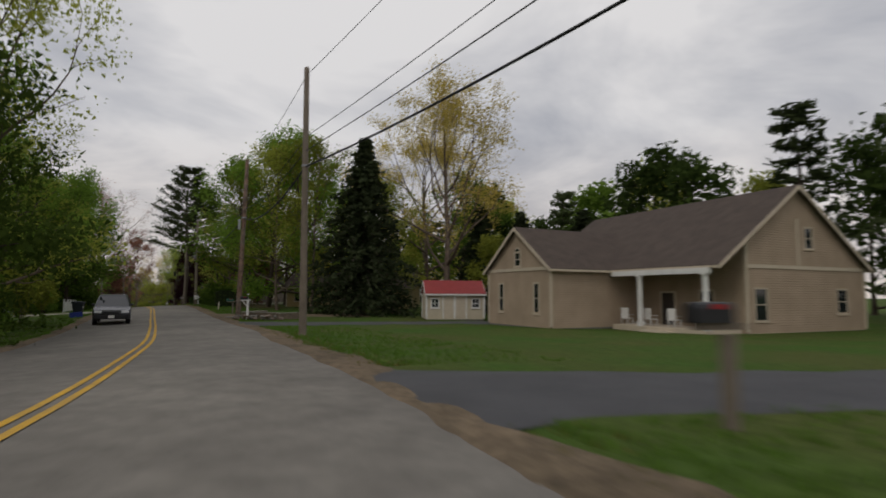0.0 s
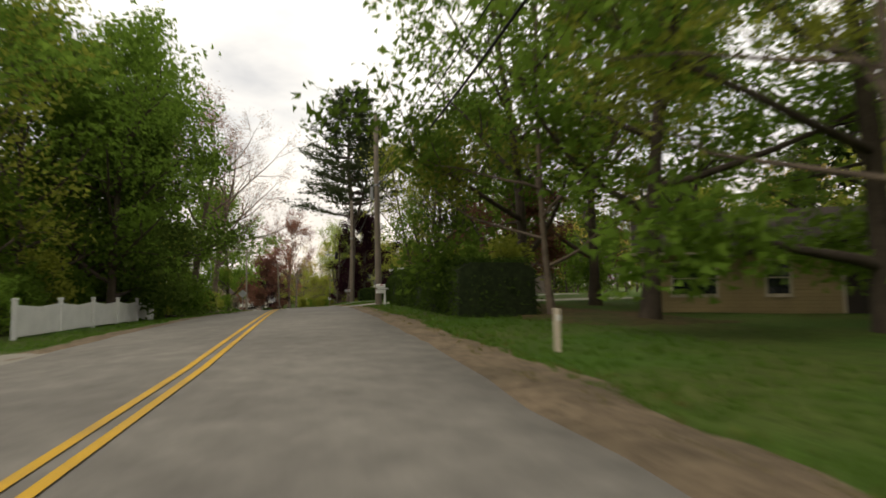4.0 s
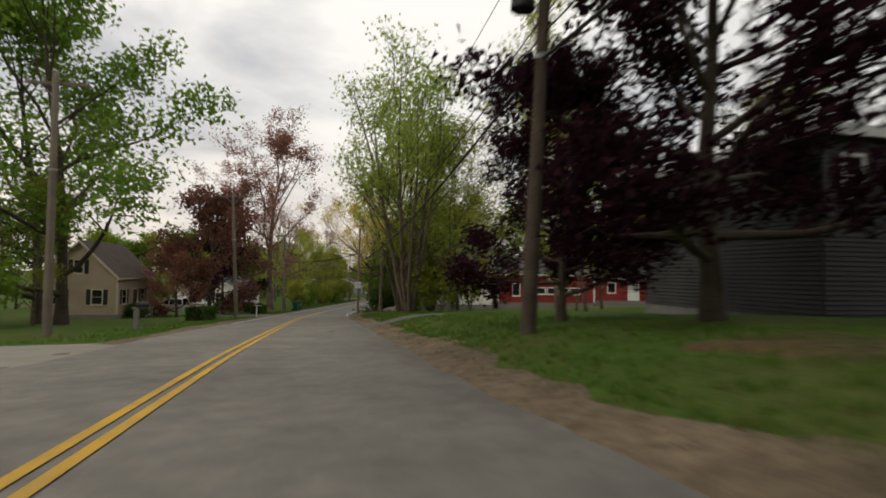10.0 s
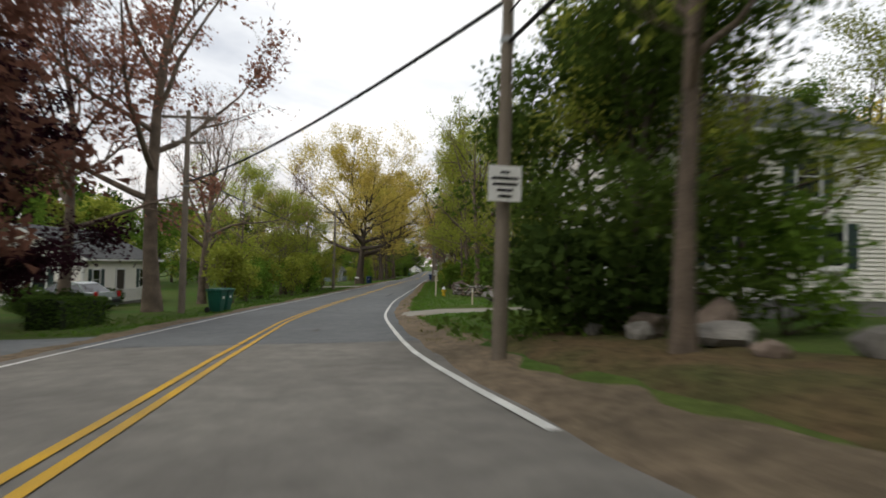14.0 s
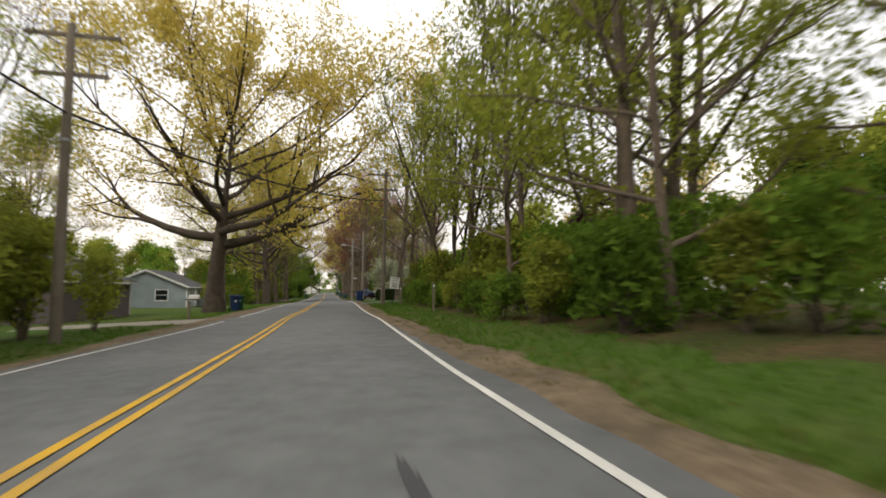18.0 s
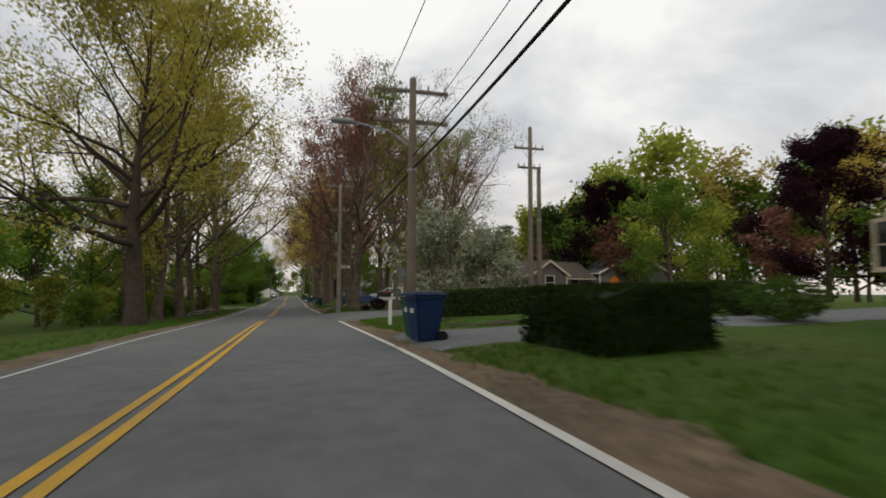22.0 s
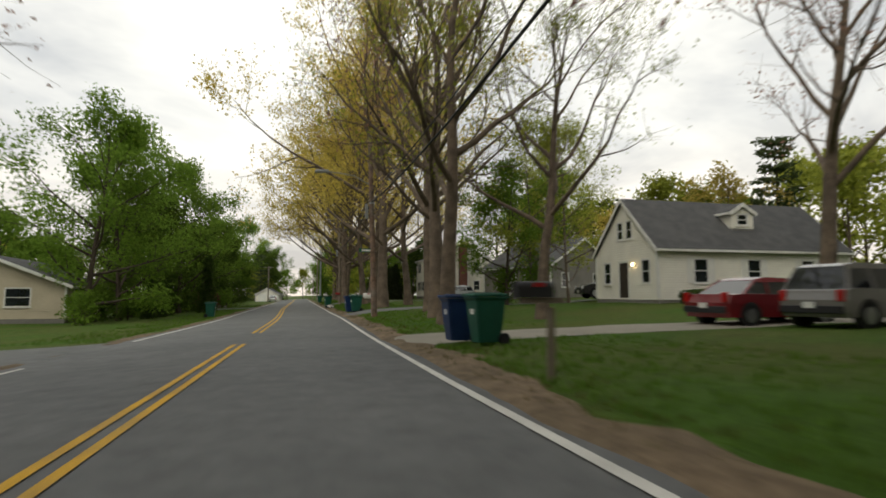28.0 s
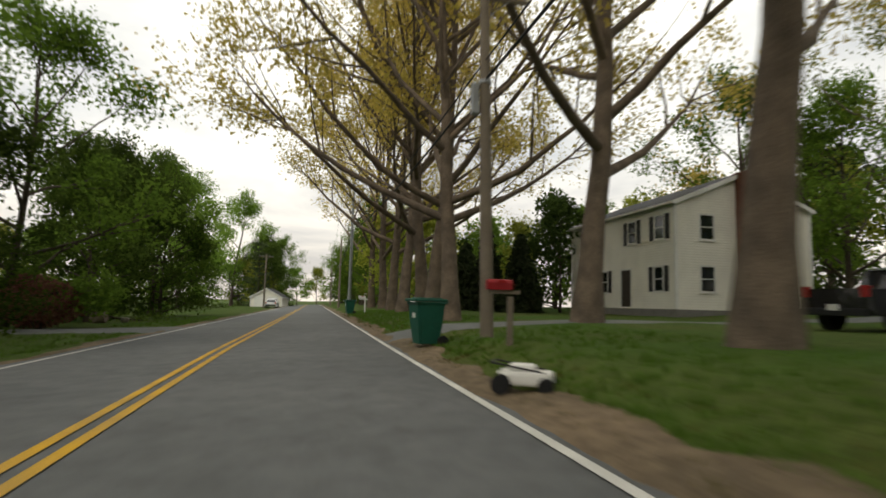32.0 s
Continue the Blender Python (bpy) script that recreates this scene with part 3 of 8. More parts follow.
NEW_FROM = 172.5  # the newer surface begins here


def road_piece(name, s0, s1, mat, label):
    s = np.concatenate([np.arange(s0, s1, 1.5), [s1]])
    worn = 0.06 * np.sin(s * 1.7) + 0.05 * np.sin(s * 0.61 + 1)
    mid = middle(s)
    left, right = left_edge(s) + worn, right_edge(s) - worn * 0.9
    d = np.stack([left - 0.12, left, mid - 1.8, mid, mid + 2.1, right, right + 0.12], 1)
    crown = lambda sg, dg: np.where(np.arange(7)[None] % 6 == 0, -0.16, 0.0) + 0.015 * np.cos((dg + 1.6) * 0.8) * (np.arange(7)[None] % 6 != 0)
    v, f = sheet(name, s, d, 0, crown)
    tagged(new(name, mesh_of(name, v, f, mat, True)), label, "road", kind="structure")


road_piece("road", -60, NEW_FROM, ASPHALT_OLD, "pale aged asphalt road with cracks and patches")
road_piece("road", NEW_FROM, 552, ASPHALT_NEW, "smooth grey asphalt road with painted lines")


def right_line(s):
    return np.interp(s, [164, 170, 186, 199, 211.4, 212.6, 214.9, 223, 229, 241, 259, 287, 301, 330, 367, 376, 600], [1.95, 1.78, 1.7, 1.66, 1.66, 1.67, 1.69, 1.92, 2.1, 2.05, 2.04, 2.08, 1.9, 1.9, 1.89, 2.0, 2.0]) - middle(s)


def line(name, s0, s1, d0, width, mat, label, step=2.0):
    s = np.concatenate([np.arange(s0, s1, step), [s1]])
    w = width / 2 + 0.006 * np.sin(s * 3.1)
    at = middle(s) + (d0(s) if callable(d0) else d0)
    d = np.stack([at - w, at + w], 1)
    v, f = sheet(name, s, d, 0.012, lambda sg, dg: 0.015 * np.cos((dg + 1.6) * 0.8))
    tagged(new(name, mesh_of(name, v, f, mat)), label, "road marking", kind="structure")


for s0, s1 in ((-60, 287.6), (296, 341), (346, 552)):
    for d0 in (-0.12, 0.12):
        line("yellow_line", s0, s1, d0, 0.115, YELLOW, "worn double yellow centre line")
for s0, s1, d0 in ((164.2, 281.6, right_line), (300.5, 552, right_line), (150, 233, left_line), (237, 338, left_line), (345, 552, left_line)):
    line("white_line", s0, s1, d0, 0.115, WHITELINE, "painted white edge line of the road")


def verge(s0, s1, d0, d1, seed, mat=SAND, name="verge"):
    """Bare sandy soil between asphalt and grass, with a ragged outer edge."""
    s = np.concatenate([np.arange(s0, s1, 0.75), [s1]])
    rag2 = 0.25 * np.sin(s * 0.55 + seed) + 0.16 * np.sin(s * 1.9 + 2 * seed) + 0.1 * np.sin(s * 4.3 + seed)
    outer = d1 + rag2 * (1 if d1 > d0 else -1)
    d = np.linspace((right_edge(s) if d1 > d0 else left_edge(s)) - 0.16 * (1 if d1 > d0 else -1), outer, 5).T
    v, f = sheet(name, s, d, 0.012, lambda sg, dg: np.array([-0.06, -0.012, 0.004, 0.0, -0.05])[None] + 0.01 * np.sin(sg * 5 + dg * 7))
    if d1 < d0:
        f = f[:, ::-1]
    tagged(new(name, mesh_of(name, v, f, mat, True)), "strip of bare sandy soil along the asphalt", "verge", kind="structure")


for s0, s1, d1, seed in ((-60, 23, 2.85, 1), (23, 31, 3.4, 2), (31, 81, 3.1, 3), (81, 105, 2.65, 5), (105, 139, 3.1, 6), (139, 182, 3.4, 7), (182, 206, 3.0, 8), (206, 255, 3.0, 9), (255, 280, 2.9, 10),
                         (303, 339, 3.0, 12), (339, 362, 3.1, 13), (362, 392, 2.95, 14), (392, 552, 2.8, 15)):
    verge(s0, s1, 0, d1, seed)
for s0, s1, d1, seed in ((-60, 56, -6.5, 1), (56, 130, -6.5, 2), (130, 232, -6.2, 3), (232, 338, -6.3, 4), (338, 552, -6.1, 5)):
    verge(s0, s1, 0, d1, seed)

NEEDLE_LITTER = material("needle_litter", (0.15, 0.075, 0.04), 1.0, 0.35, 0.6, 40, 0.7, tint=(0.10, 0.06, 0.035), mid=5, patchy=0.5)


def litter(s, d, rs, rd, seed):
    """A thin ragged sheet of fallen needles on the ground."""
    a = np.linspace(0, 2 * math.pi, 48, endpoint=False)
    rag = 1 + 0.12 * np.sin(3 * a + seed) + 0.09 * np.sin(7 * a + 2 * seed) + 0.06 * np.sin(13 * a)
    f = np.array([0.0, 0.35, 0.7, 0.92, 1.0])
    sg, dg = s + rs * np.outer(f, np.cos(a) * rag), d + rd * np.outer(f, np.sin(a) * rag)
    x, y = plan(sg, dg)
    z = rise(sg, dg) + np.array([0.05, 0.045, 0.035, 0.02, -0.03])[:, None]
    v = np.stack([x, y, z], -1).reshape(-1, 3)
    faces = [(i * 48 + j, i * 48 + (j + 1) % 48, (i + 1) * 48 + (j + 1) % 48, (i + 1) * 48 + j) for i in range(4) for j in range(48)]
    tagged(new("needle_litter", mesh_of("needle_litter", v, np.array(faces), NEEDLE_LITTER, True)), "reddish fallen pine needles on the bank", "ground cover", kind="structure")


litter(117.0, 4.7, 1.5, 1.1, 1.0)


MOUTHS = []


def drive(s0, s1, d0, d1, mat, label, flare=1.2, skew=0.0, name="driveway", reach=1.6):
    """A driveway leaving the road, wider at its mouth."""
    d = d0 + (d1 - d0) * np.linspace(0, 1, 24) ** 2
    f = np.exp(-np.abs(d - d0) / reach)
    near, far = flare if isinstance(flare, tuple) else (flare, flare)
    MOUTHS.append((s0 - near * 0.7, s1 + far * 0.7, d0))
    m = (s0 + s1) / 2 + skew * (np.abs(d - d0) / 10)
    half = (s1 - s0) / 2
    u = np.linspace(-1, 1, 5)
    sg = m[:, None] + u[None] * half + np.where(u < 0, u * near, u * far)[None] * f[:, None] + 0.05 * np.sin(d * 2.1)[:, None] * np.abs(u)[None]
    dg = np.broadcast_to(d[:, None], sg.shape)
    x, y = plan(sg, dg)
    z = rise(sg, dg) + 0.034 - 0.05 * (np.abs(u)[None] > 0.9) - 0.08 * np.clip(1 - np.abs(dg - d0) / 0.8, 0, 1)
    v = np.stack([x, y, z], -1).reshape(-1, 3)
    i = (np.arange(23)[:, None] * 5 + np.arange(4)[None]).reshape(-1)
    fc = np.stack([i, i + 1, i + 6, i + 5], -1)
    if d1 > d0:
        fc = fc[:, ::-1]
    tagged(new(name, mesh_of(name, v, fc, mat, True)), label, "driveway", kind="structure")


drive(5.8, 9.8, 1.6, 45, ASPHALT_DARK, "dark asphalt driveway across the lawn", skew=-2)
drive(31.5, 35.5, 1.9, 40, ASPHALT_DARK, "dark asphalt driveway past the shed")
drive(42.5, 47.0, 1.6, 14, SAND, "worn gravel driveway")
drive(81, 84, 1.6, 22, CONCRETE, "pale driveway beside a clipped hedge")
drive(96.4, 99.8, 1.6, 26, CONCRETE, "pale concrete driveway across the lawn")
drive(141, 143, 1.6, 5.5, ASPHALT_PATCH, "short worn asphalt apron", flare=0.5)
drive(182, 185, 1.9, 14, CONCRETE, "pale driveway beyond the boulders")
drive(252.8, 255.4, 1.9, 14, ASPHALT_NEW, "narrow grey drive across the lawn")
drive(265.2, 269.7, 1.9, 30, ASPHALT_NEW, "grey asphalt driveway between hedges", flare=0.8)
drive(286.5, 292, 1.9, 90, ASPHALT_NEW, "side street meeting the road", flare=(8.0, 8.5), skew=2.5, name="side_street", reach=4.0)
drive(308, 313, 1.9, 18, SAND, "gravel parking drive under the trees")
drive(338.4, 341.6, 1.9, 22, CONCRETE, "pale concrete driveway across the lawn", flare=0.5)
drive(359, 362.5, 1.9, 20, ASPHALT_NEW, "grey driveway across the lawn")
drive(389.5, 392.3, 1.9, 22, ASPHALT_NEW, "grey driveway across the lawn")
drive(57, 61, -5.1, -22, CONCRETE, "pale concrete driveway beside the fence")
drive(128.5, 135, -5.1, -22, CONCRETE, "wide pale gravel drive")
drive(171, 175, -5.1, -14, ASPHALT_NEW, "grey driveway under the maples")
drive(233, 236.5, -5.1, -13, CONCRETE, "pale concrete driveway across the lawn")
drive(339, 344, -5.1, -30, ASPHALT_NEW, "side lane meeting the road", flare=2.0)
drive(398, 402, -5.1, -22, ASPHALT_NEW, "grey driveway beside a boulder")


def blotch(s, d, rs, rd, mat, label, seed, up=0.018, name="road_patch"):
    """A ragged patch on the road."""
    a = np.linspace(0, 2 * np.pi, 49)[:-1]
    k = 1 + 0.16 * np.sin(a * 3 + seed) + 0.12 * np.sin(a * 7 + 2 * seed) + 0.08 * np.sin(a * 11 + seed)
    sg, dg = s + rs * np.cos(a) * k, d + rd * np.sin(a) * k
    sg, dg = np.append(sg, s), np.append(dg, d)
    x, y = plan(sg, dg)
    z = rise(sg, dg) + up + 0.015 * np.cos((dg + 1.6) * 0.8) * (np.abs(dg + 1.6) < 4)
    v = np.stack([x, y, z], -1)
    tagged(new(name, mesh_of(name, v, [[i, (i + 1) % 48, 48] for i in range(48)], mat)), label, "road patch", kind="structure")


for i, (s, d, rs, rd) in enumerate(((109.0, -1.3, 2.6, 0.5), (113.5, -1.15, 1.6, 0.3), (117.5, -1.3, 1.2, 0.2), (91.5, -0.7, 1.2, 0.55), (94.5, -0.4, 0.9, 0.4), (102.5, -0.6, 2.2, 0.07), (138, 0.5, 0.6, 0.12), (176, -0.4, 0.5, 0.1))):
    blotch(s, d, rs, rd, ASPHALT_PATCH, "worn darker patch in the old asphalt", i)


def crack(s0, s1, d0, d1, seed, width=0.022):
    """A sealed crack wandering over the road."""
    rng = np.random.default_rng(seed)
    t = np.linspace(0, 1, max(6, int((abs(s1 - s0) + abs(d1 - d0)) / 0.35)))
    walk_ = np.cumsum(rng.normal(size=len(t))) * 0.045
    walk_ -= np.linspace(walk_[0], walk_[-1], len(t))
    along = abs(s1 - s0) > abs(d1 - d0)
    s, d = s0 + (s1 - s0) * t + (0 if along else walk_), d0 + (d1 - d0) * t + (walk_ if along else 0)
    w = width * rng.uniform(0.5, 1.6, len(t))
    sg, dg = (np.stack([s, s], 1), np.stack([d - w, d + w], 1)) if along else (np.stack([s - w, s + w], 1), np.stack([d, d], 1))
    x, y = plan(sg, dg)
    z = rise(sg, dg) + 0.016 + 0.015 * np.cos((dg + 1.6) * 0.8)
    i = np.arange(len(t) - 1) * 2
    me = mesh_of("road_crack", np.stack([x, y, z], -1).reshape(-1, 3), np.stack([i, i + 1, i + 3, i + 2], -1), ASPHALT_PATCH)
    tagged(new("road_crack", me), "dark sealed crack in the asphalt", "road crack", kind="structure")


for s0, s1, d0, d1 in ((88, 95, -0.2, 0.1), (99.5, 103, 0.9, 0.7), (101, 101.4, -5.0, 1.6)):
    crack(s0, s1, d0, d1, int(s0), 0.011)
crack(172.5, 172.6, -5.2, 2.0, 900, 0.03)
for i, (s, d, rs, rd) in enumerate(((207, 0.45, 3.4, 0.09), (292, 0.2, 1.6, 0.06), (318, -0.1, 3, 0.1), (324, 0.3, 2.2, 0.12))):
    blotch(s, d, rs, rd, ASPHALT_DARK, "dark tar stain on the asphalt", i + 9, name="tar_stain")

# woodland floor under the trees
for s0, s1, d0, d1, seed in ((205, 223, 4.7, 20, 3), (222, 245, 3.3, 20, 4), (300, 306, 30, 60, 2), (159, 172, 2.9, 6.8, 5), (107, 124, 4.2, 7.0, 6), (60, 80, 6.0, 12, 8)):
    s = np.arange(s0, s1 + 0.1, 1.0)
    edge = 0.5 * np.sin(s * 0.8 + seed)
    d = np.linspace(d0 + edge * 0.3, d1 + edge, 9).T
    v, f = sheet("forest_floor", s, d, 0.045, lambda sg, dg: 0.03 * np.sin(sg * 2.3 + dg * 3.1) - 0.10 * ((dg > d1 - 0.6) | (dg < d0 + 0.5) | (sg < s0 + 0.5) | (sg > s1 - 0.5)))
    tagged(new("forest_floor", mesh_of("forest_floor", v, f, LITTER, True)), "brown fallen leaves under the roadside trees", "ground", kind="structure")


# ---- poles and wires ----
def utility_pole(s, d, h, label, wood=POLEWOOD, r=0.16, lean=(0, 0), arms=(), box=False, tank=False, lamp=0.0, ring=True):
    """Wooden pole. arms: heights and half lengths of crossarms; lamp: length of a street lamp's arm towards the road."""
    base = spot(s, d) @ pose(0, 0, 0, lean[0], lean[1], 0)
    ob = thing("utility_pole", base, label, "utility pole", "poles along the road")
    part("pole", mesh_of("pole", *tubes([(np.array([[0, 0, z] for z in (-0.3, 1.5, h * 0.5, h - 0.05, h)]), np.array([r, r * 0.97, r * 0.84, r * 0.68, r * 0.5]), 12)]), wood, True), None, ob)
    for z, half in arms:
        arm = part("crossarm", boxes((0, 0.14, z, 2 * half, 0.1, 0.12), bevel=0.01), wood, ob)
        for k in (-0.92, -0.45, 0.45, 0.92):
            part("insulator", rods(((k * half, 0.14, z + 0.06), (k * half, 0.14, z + 0.24), 0.045, 0.03)), METAL_GREY, arm)
        part("brace", rods(((-half * 0.55, 0.1, z - 0.05), (0, 0.1, z - 0.6), 0.015), ((half * 0.55, 0.1, z - 0.05), (0, 0.1, z - 0.6), 0.015), sides=5), METAL_GREY, arm)
    if tank:
        part("transformer", rods(((-0.45, 0.05, h - 2.4), (-0.45, 0.05, h - 1.4), 0.24), ((-0.45, 0.05, h - 1.4), (-0.45, 0.05, h - 1.15), 0.05, 0.03), sides=16), BLACK_PAINT, ob, "dark cylindrical transformer")
    if box:
        part("terminal_box", boxes((-r - 0.1, 0, h * 0.58, 0.16, 0.2, 0.75), bevel=0.02), METAL_GREY, ob)
    if ring:
        part("strap", rods(((0, 0, h * 0.62), (0, 0, h * 0.62 + 0.08), r * 0.95)), METAL_GREY, ob)
    if lamp:
        z = h * 0.80
        arm = part("lamp_arm", mesh_of("lamp_arm", *tubes([(np.array([[0, 0, z - 0.7], [-lamp * 0.4, 0, z - 0.2], [-lamp, 0, z]]), np.array([0.035, 0.03, 0.03]), 6)]), METAL_GREY, True), None, ob)
        part("lamp_head", boxes((-lamp - 0.3, 0, z, 0.7, 0.28, 0.14), bevel=0.05), METAL_GREY, arm, "grey cobra-head lamp")
    return base, h


W = "weathered grey wooden utility pole beside the road"
P = {}
P[0] = utility_pole(-16, 10.8, 11.0, W)
P[1] = utility_pole(22.7, 3.4, 11.2, W, lean=(0, -0.6))
P[2] = utility_pole(42.1, 3.55, 11.6, "reddish brown wooden utility pole with a pale top", POLEWOOD_RED, lean=(0, 1.4), box=True, r=0.19)
P[3] = utility_pole(79.4, 3.8, 11.2, W, lean=(0, -0.8), box=True, r=0.19)
P[4] = utility_pole(101.8, 4.2, 10.0, W, r=0.17)
P[5] = utility_pole(127.4, 4.1, 8.9, "dark utility pole with a transformer and lamp arm", BARK_DARK, lean=(0, 2.6), tank=True, lamp=1.4)
P[6] = utility_pole(168.2, 2.8, 7.9, "weathered utility pole with a white road sign", POLEWOOD, lean=(0, 0.5), r=0.12)
Q = {}
Q[0] = utility_pole(116.4, -10.9, 5.6, "thin pale metal pole among roadside trees", METAL_GREY, r=0.09, ring=False)
Q[1] = utility_pole(140.5, -9.9, 10.0, "pale wooden utility pole with one crossarm", POLEWOOD, lean=(0, -0.5), arms=((9.6, 1.1),))
Q[2] = utility_pole(163.7, -6.9, 10.2, "pale leaning utility pole with a crossarm", POLEWOOD, lean=(0, -3.0), arms=((9.9, 1.1),))
Q[3] = utility_pole(186.8, -7.9, 9.6, "pale utility pole with two crossarms", POLEWOOD, arms=((9.3, 1.3), (8.1, 0.8)))
Q[4] = utility_pole(224.3, -7.5, 9.3, "pale utility pole with two crossarms", POLEWOOD, arms=((9.0, 1.3), (7.8, 1.0)))
P[7] = utility_pole(246.0, 3.7, 9.7, "tall weathered utility pole with two crossarms", POLEWOOD, lean=(0, 1.0), arms=((9.3, 1.3), (8.2, 0.9)))
P[8] = utility_pole(270.9, 3.4, 8.0, "utility pole with crossarms and a street lamp", POLEWOOD, arms=((7.6, 1.2), (6.6, 1.2)), lamp=1.9)
P[9] = utility_pole(297.4, 3.15, 10.1, "pale straight utility pole at the side street's corner", POLEPALE, arms=((9.9, 1.1), (8.0, 0.7)), box=True, r=0.18)
P[10] = utility_pole(326.5, 3.8, 9.6, W, arms=((8.8, 1.2), (7.8, 0.9)))
P[11] = utility_pole(353.7, 3.4, 9.4, "reddish worn utility pole with a street lamp and sign", POLEWOOD_RED, lean=(0, -2.0), box=True, lamp=2.2)
P[12] = utility_pole(386.2, 4.0, 9.6, W, box=True, lean=(0, -1.5), arms=((9.2, 1.1), (8.2, 1.2)))
P[13] = utility_pole(424.0, 3.2, 11.6, "pale straight utility pole far along the road", METAL_GREY, arms=((11.2, 1.0),))
P[14] = utility_pole(450, 3.4, 9.4, W)
P[15] = utility_pole(490, 3.4, 9.4, W)
Q[5] = utility_pole(470, -8, 9.0, "far utility pole with a crossarm", POLEWOOD, arms=((8.6, 1.1),))
for i, (s, d) in enumerate(((282.2, 12.5), (282.6, 13.2))):
    utility_pole(s, d, 10.3 - 2.2 * i, "pale utility pole beside the clipped hedge", POLEWOOD, arms=((9.1, 0.9), (8.0, 0.7)) if i == 0 else ())


def span(a, b, za, zb, sag, r, off=(0, 0)):
    pa = a[0] @ Vector((off[0], 0, min(za, a[1] - 0.1)))
    pb = b[0] @ Vector((off[1], 0, min(zb, b[1] - 0.1)))
    t = np.linspace(0, 1, 17)
    p = np.array(pa)[None] * (1 - t)[:, None] + np.array(pb)[None] * t[:, None]
    p[:, 2] -= 4 * sag * t * (1 - t)
    v, f = tubes([(p, np.full(17, r), 5)])
    tagged(new("overhead_wire", mesh_of("overhead_wire", v, f, CABLE, True)), "black overhead cable strung between utility poles", "cable", "overhead wires")


for i in range(6):
    a, b = P[i], P[i + 1]
    span(a, b, a[1] * 0.62, b[1] * 0.62, 0.8, 0.036)
    span(a, b, a[1] * 0.68, b[1] * 0.68, 0.45, 0.018)
    span(a, b, a[1] * 0.74, b[1] * 0.74, 0.4, 0.014, (0.1, 0.1))
    span(a, b, a[1] * 0.97, b[1] * 0.97, 0.4, 0.012)
span(P[6], Q[3], 5.6, 6.2, 0.4, 0.04)
for a, b in ((Q[1], Q[2]), (Q[2], Q[3]), (Q[3], Q[4])):
    for k in (-0.9, 0.9):
        span(a, b, a[1] - 0.2, b[1] - 0.2, 0.5, 0.011, (k, k))
span(Q[3], Q[4], 6.6, 6.6, 0.5, 0.035)
span(Q[4], P[7], 6.6, 7.4, 0.6, 0.04)
for k in (-1, 1):
    span(Q[4], P[7], 9.0, 11.0, 0.6, 0.012, (k, k))
for i in range(7, 15):
    a, b = P[i], P[i + 1]
    span(a, b, a[1] * 0.63, b[1] * 0.63, 0.45, 0.035)
    span(a, b, a[1] * 0.68, b[1] * 0.68, 0.4, 0.02)
    span(a, b, a[1] * 0.93, b[1] * 0.93, 0.4, 0.012, (0.9, 0.9))
    span(a, b, a[1] * 0.93, b[1] * 0.93, 0.4, 0.012, (-0.9, -0.9))


MOUTHS.append((160, 171, 1))

# grass tufts along the edges of the lawns and verges
GRASS = leaf_material("grass_blades", (0.125, 0.225, 0.036), (0.085, 0.15, 0.026), 0.5, 0.1)
DRY_GRASS = leaf_material("dry_grass_blades", (0.20, 0.16, 0.06), (0.10, 0.12, 0.03), 0.4)


def grass(s0, s1, d0, d1, count, h, seed, mat, label):
    rng = np.random.default_rng(seed)
    clump = rng.uniform(0, 1, (count // 6, 2))
    at = np.repeat(clump, 6, 0)
    n = len(at)
    s = s0 + (s1 - s0) * at[:, 0] + rng.normal(size=n) * 0.05
    d = d0 + (d1 - d0) * at[:, 1] ** 1.6 + rng.normal(size=n) * 0.05
    keep = np.ones(n, bool)
    for m0, m1, side in MOUTHS:
        keep &= ~((s > m0) & (s < m1) & (d * side > 0))
    s, d = s[keep], d[keep]
    n = len(s)
    x, y = plan(s, d)
    base = np.stack([x, y, rise(s, d) - 0.02], 1)
    a = rng.uniform(0, 6.283, n)
    w = np.stack([np.cos(a), np.sin(a), a * 0], 1) * rng.uniform(0.008, 0.018, (n, 1))
    tip = base + np.stack([rng.normal(size=n) * 0.35 * h, rng.normal(size=n) * 0.35 * h, h * rng.uniform(0.5, 1.3, n)], 1)
    v = np.stack([base - w, base + w, tip], 1).reshape(-1, 3)
    tagged(new("grass", mesh_of("grass", v, np.arange(n * 3).reshape(n, 3), mat)), label, "grass", kind="stuff")


for i, s in enumerate(np.arange(0, 420, 60.0)):
    grass(s, s + 60, 2.9, 7.5, 26000, 0.09, 11 + i, GRASS, "short green grass growing at the verge")
    grass(s, s + 60, -6.3, -9.5, 12000, 0.10, 31 + i, GRASS, "short green grass growing at the verge")
    grass(s, s + 60, 2.4, 3.6, 3000, 0.08, 51 + i, DRY_GRASS, "sparse dry grass on the sandy verge")


# ---- houses ----
def siding(name, base, dark):
    return material(name, base, 0.75, 0.12, 0.8, 18, 0.08, tint=dark)


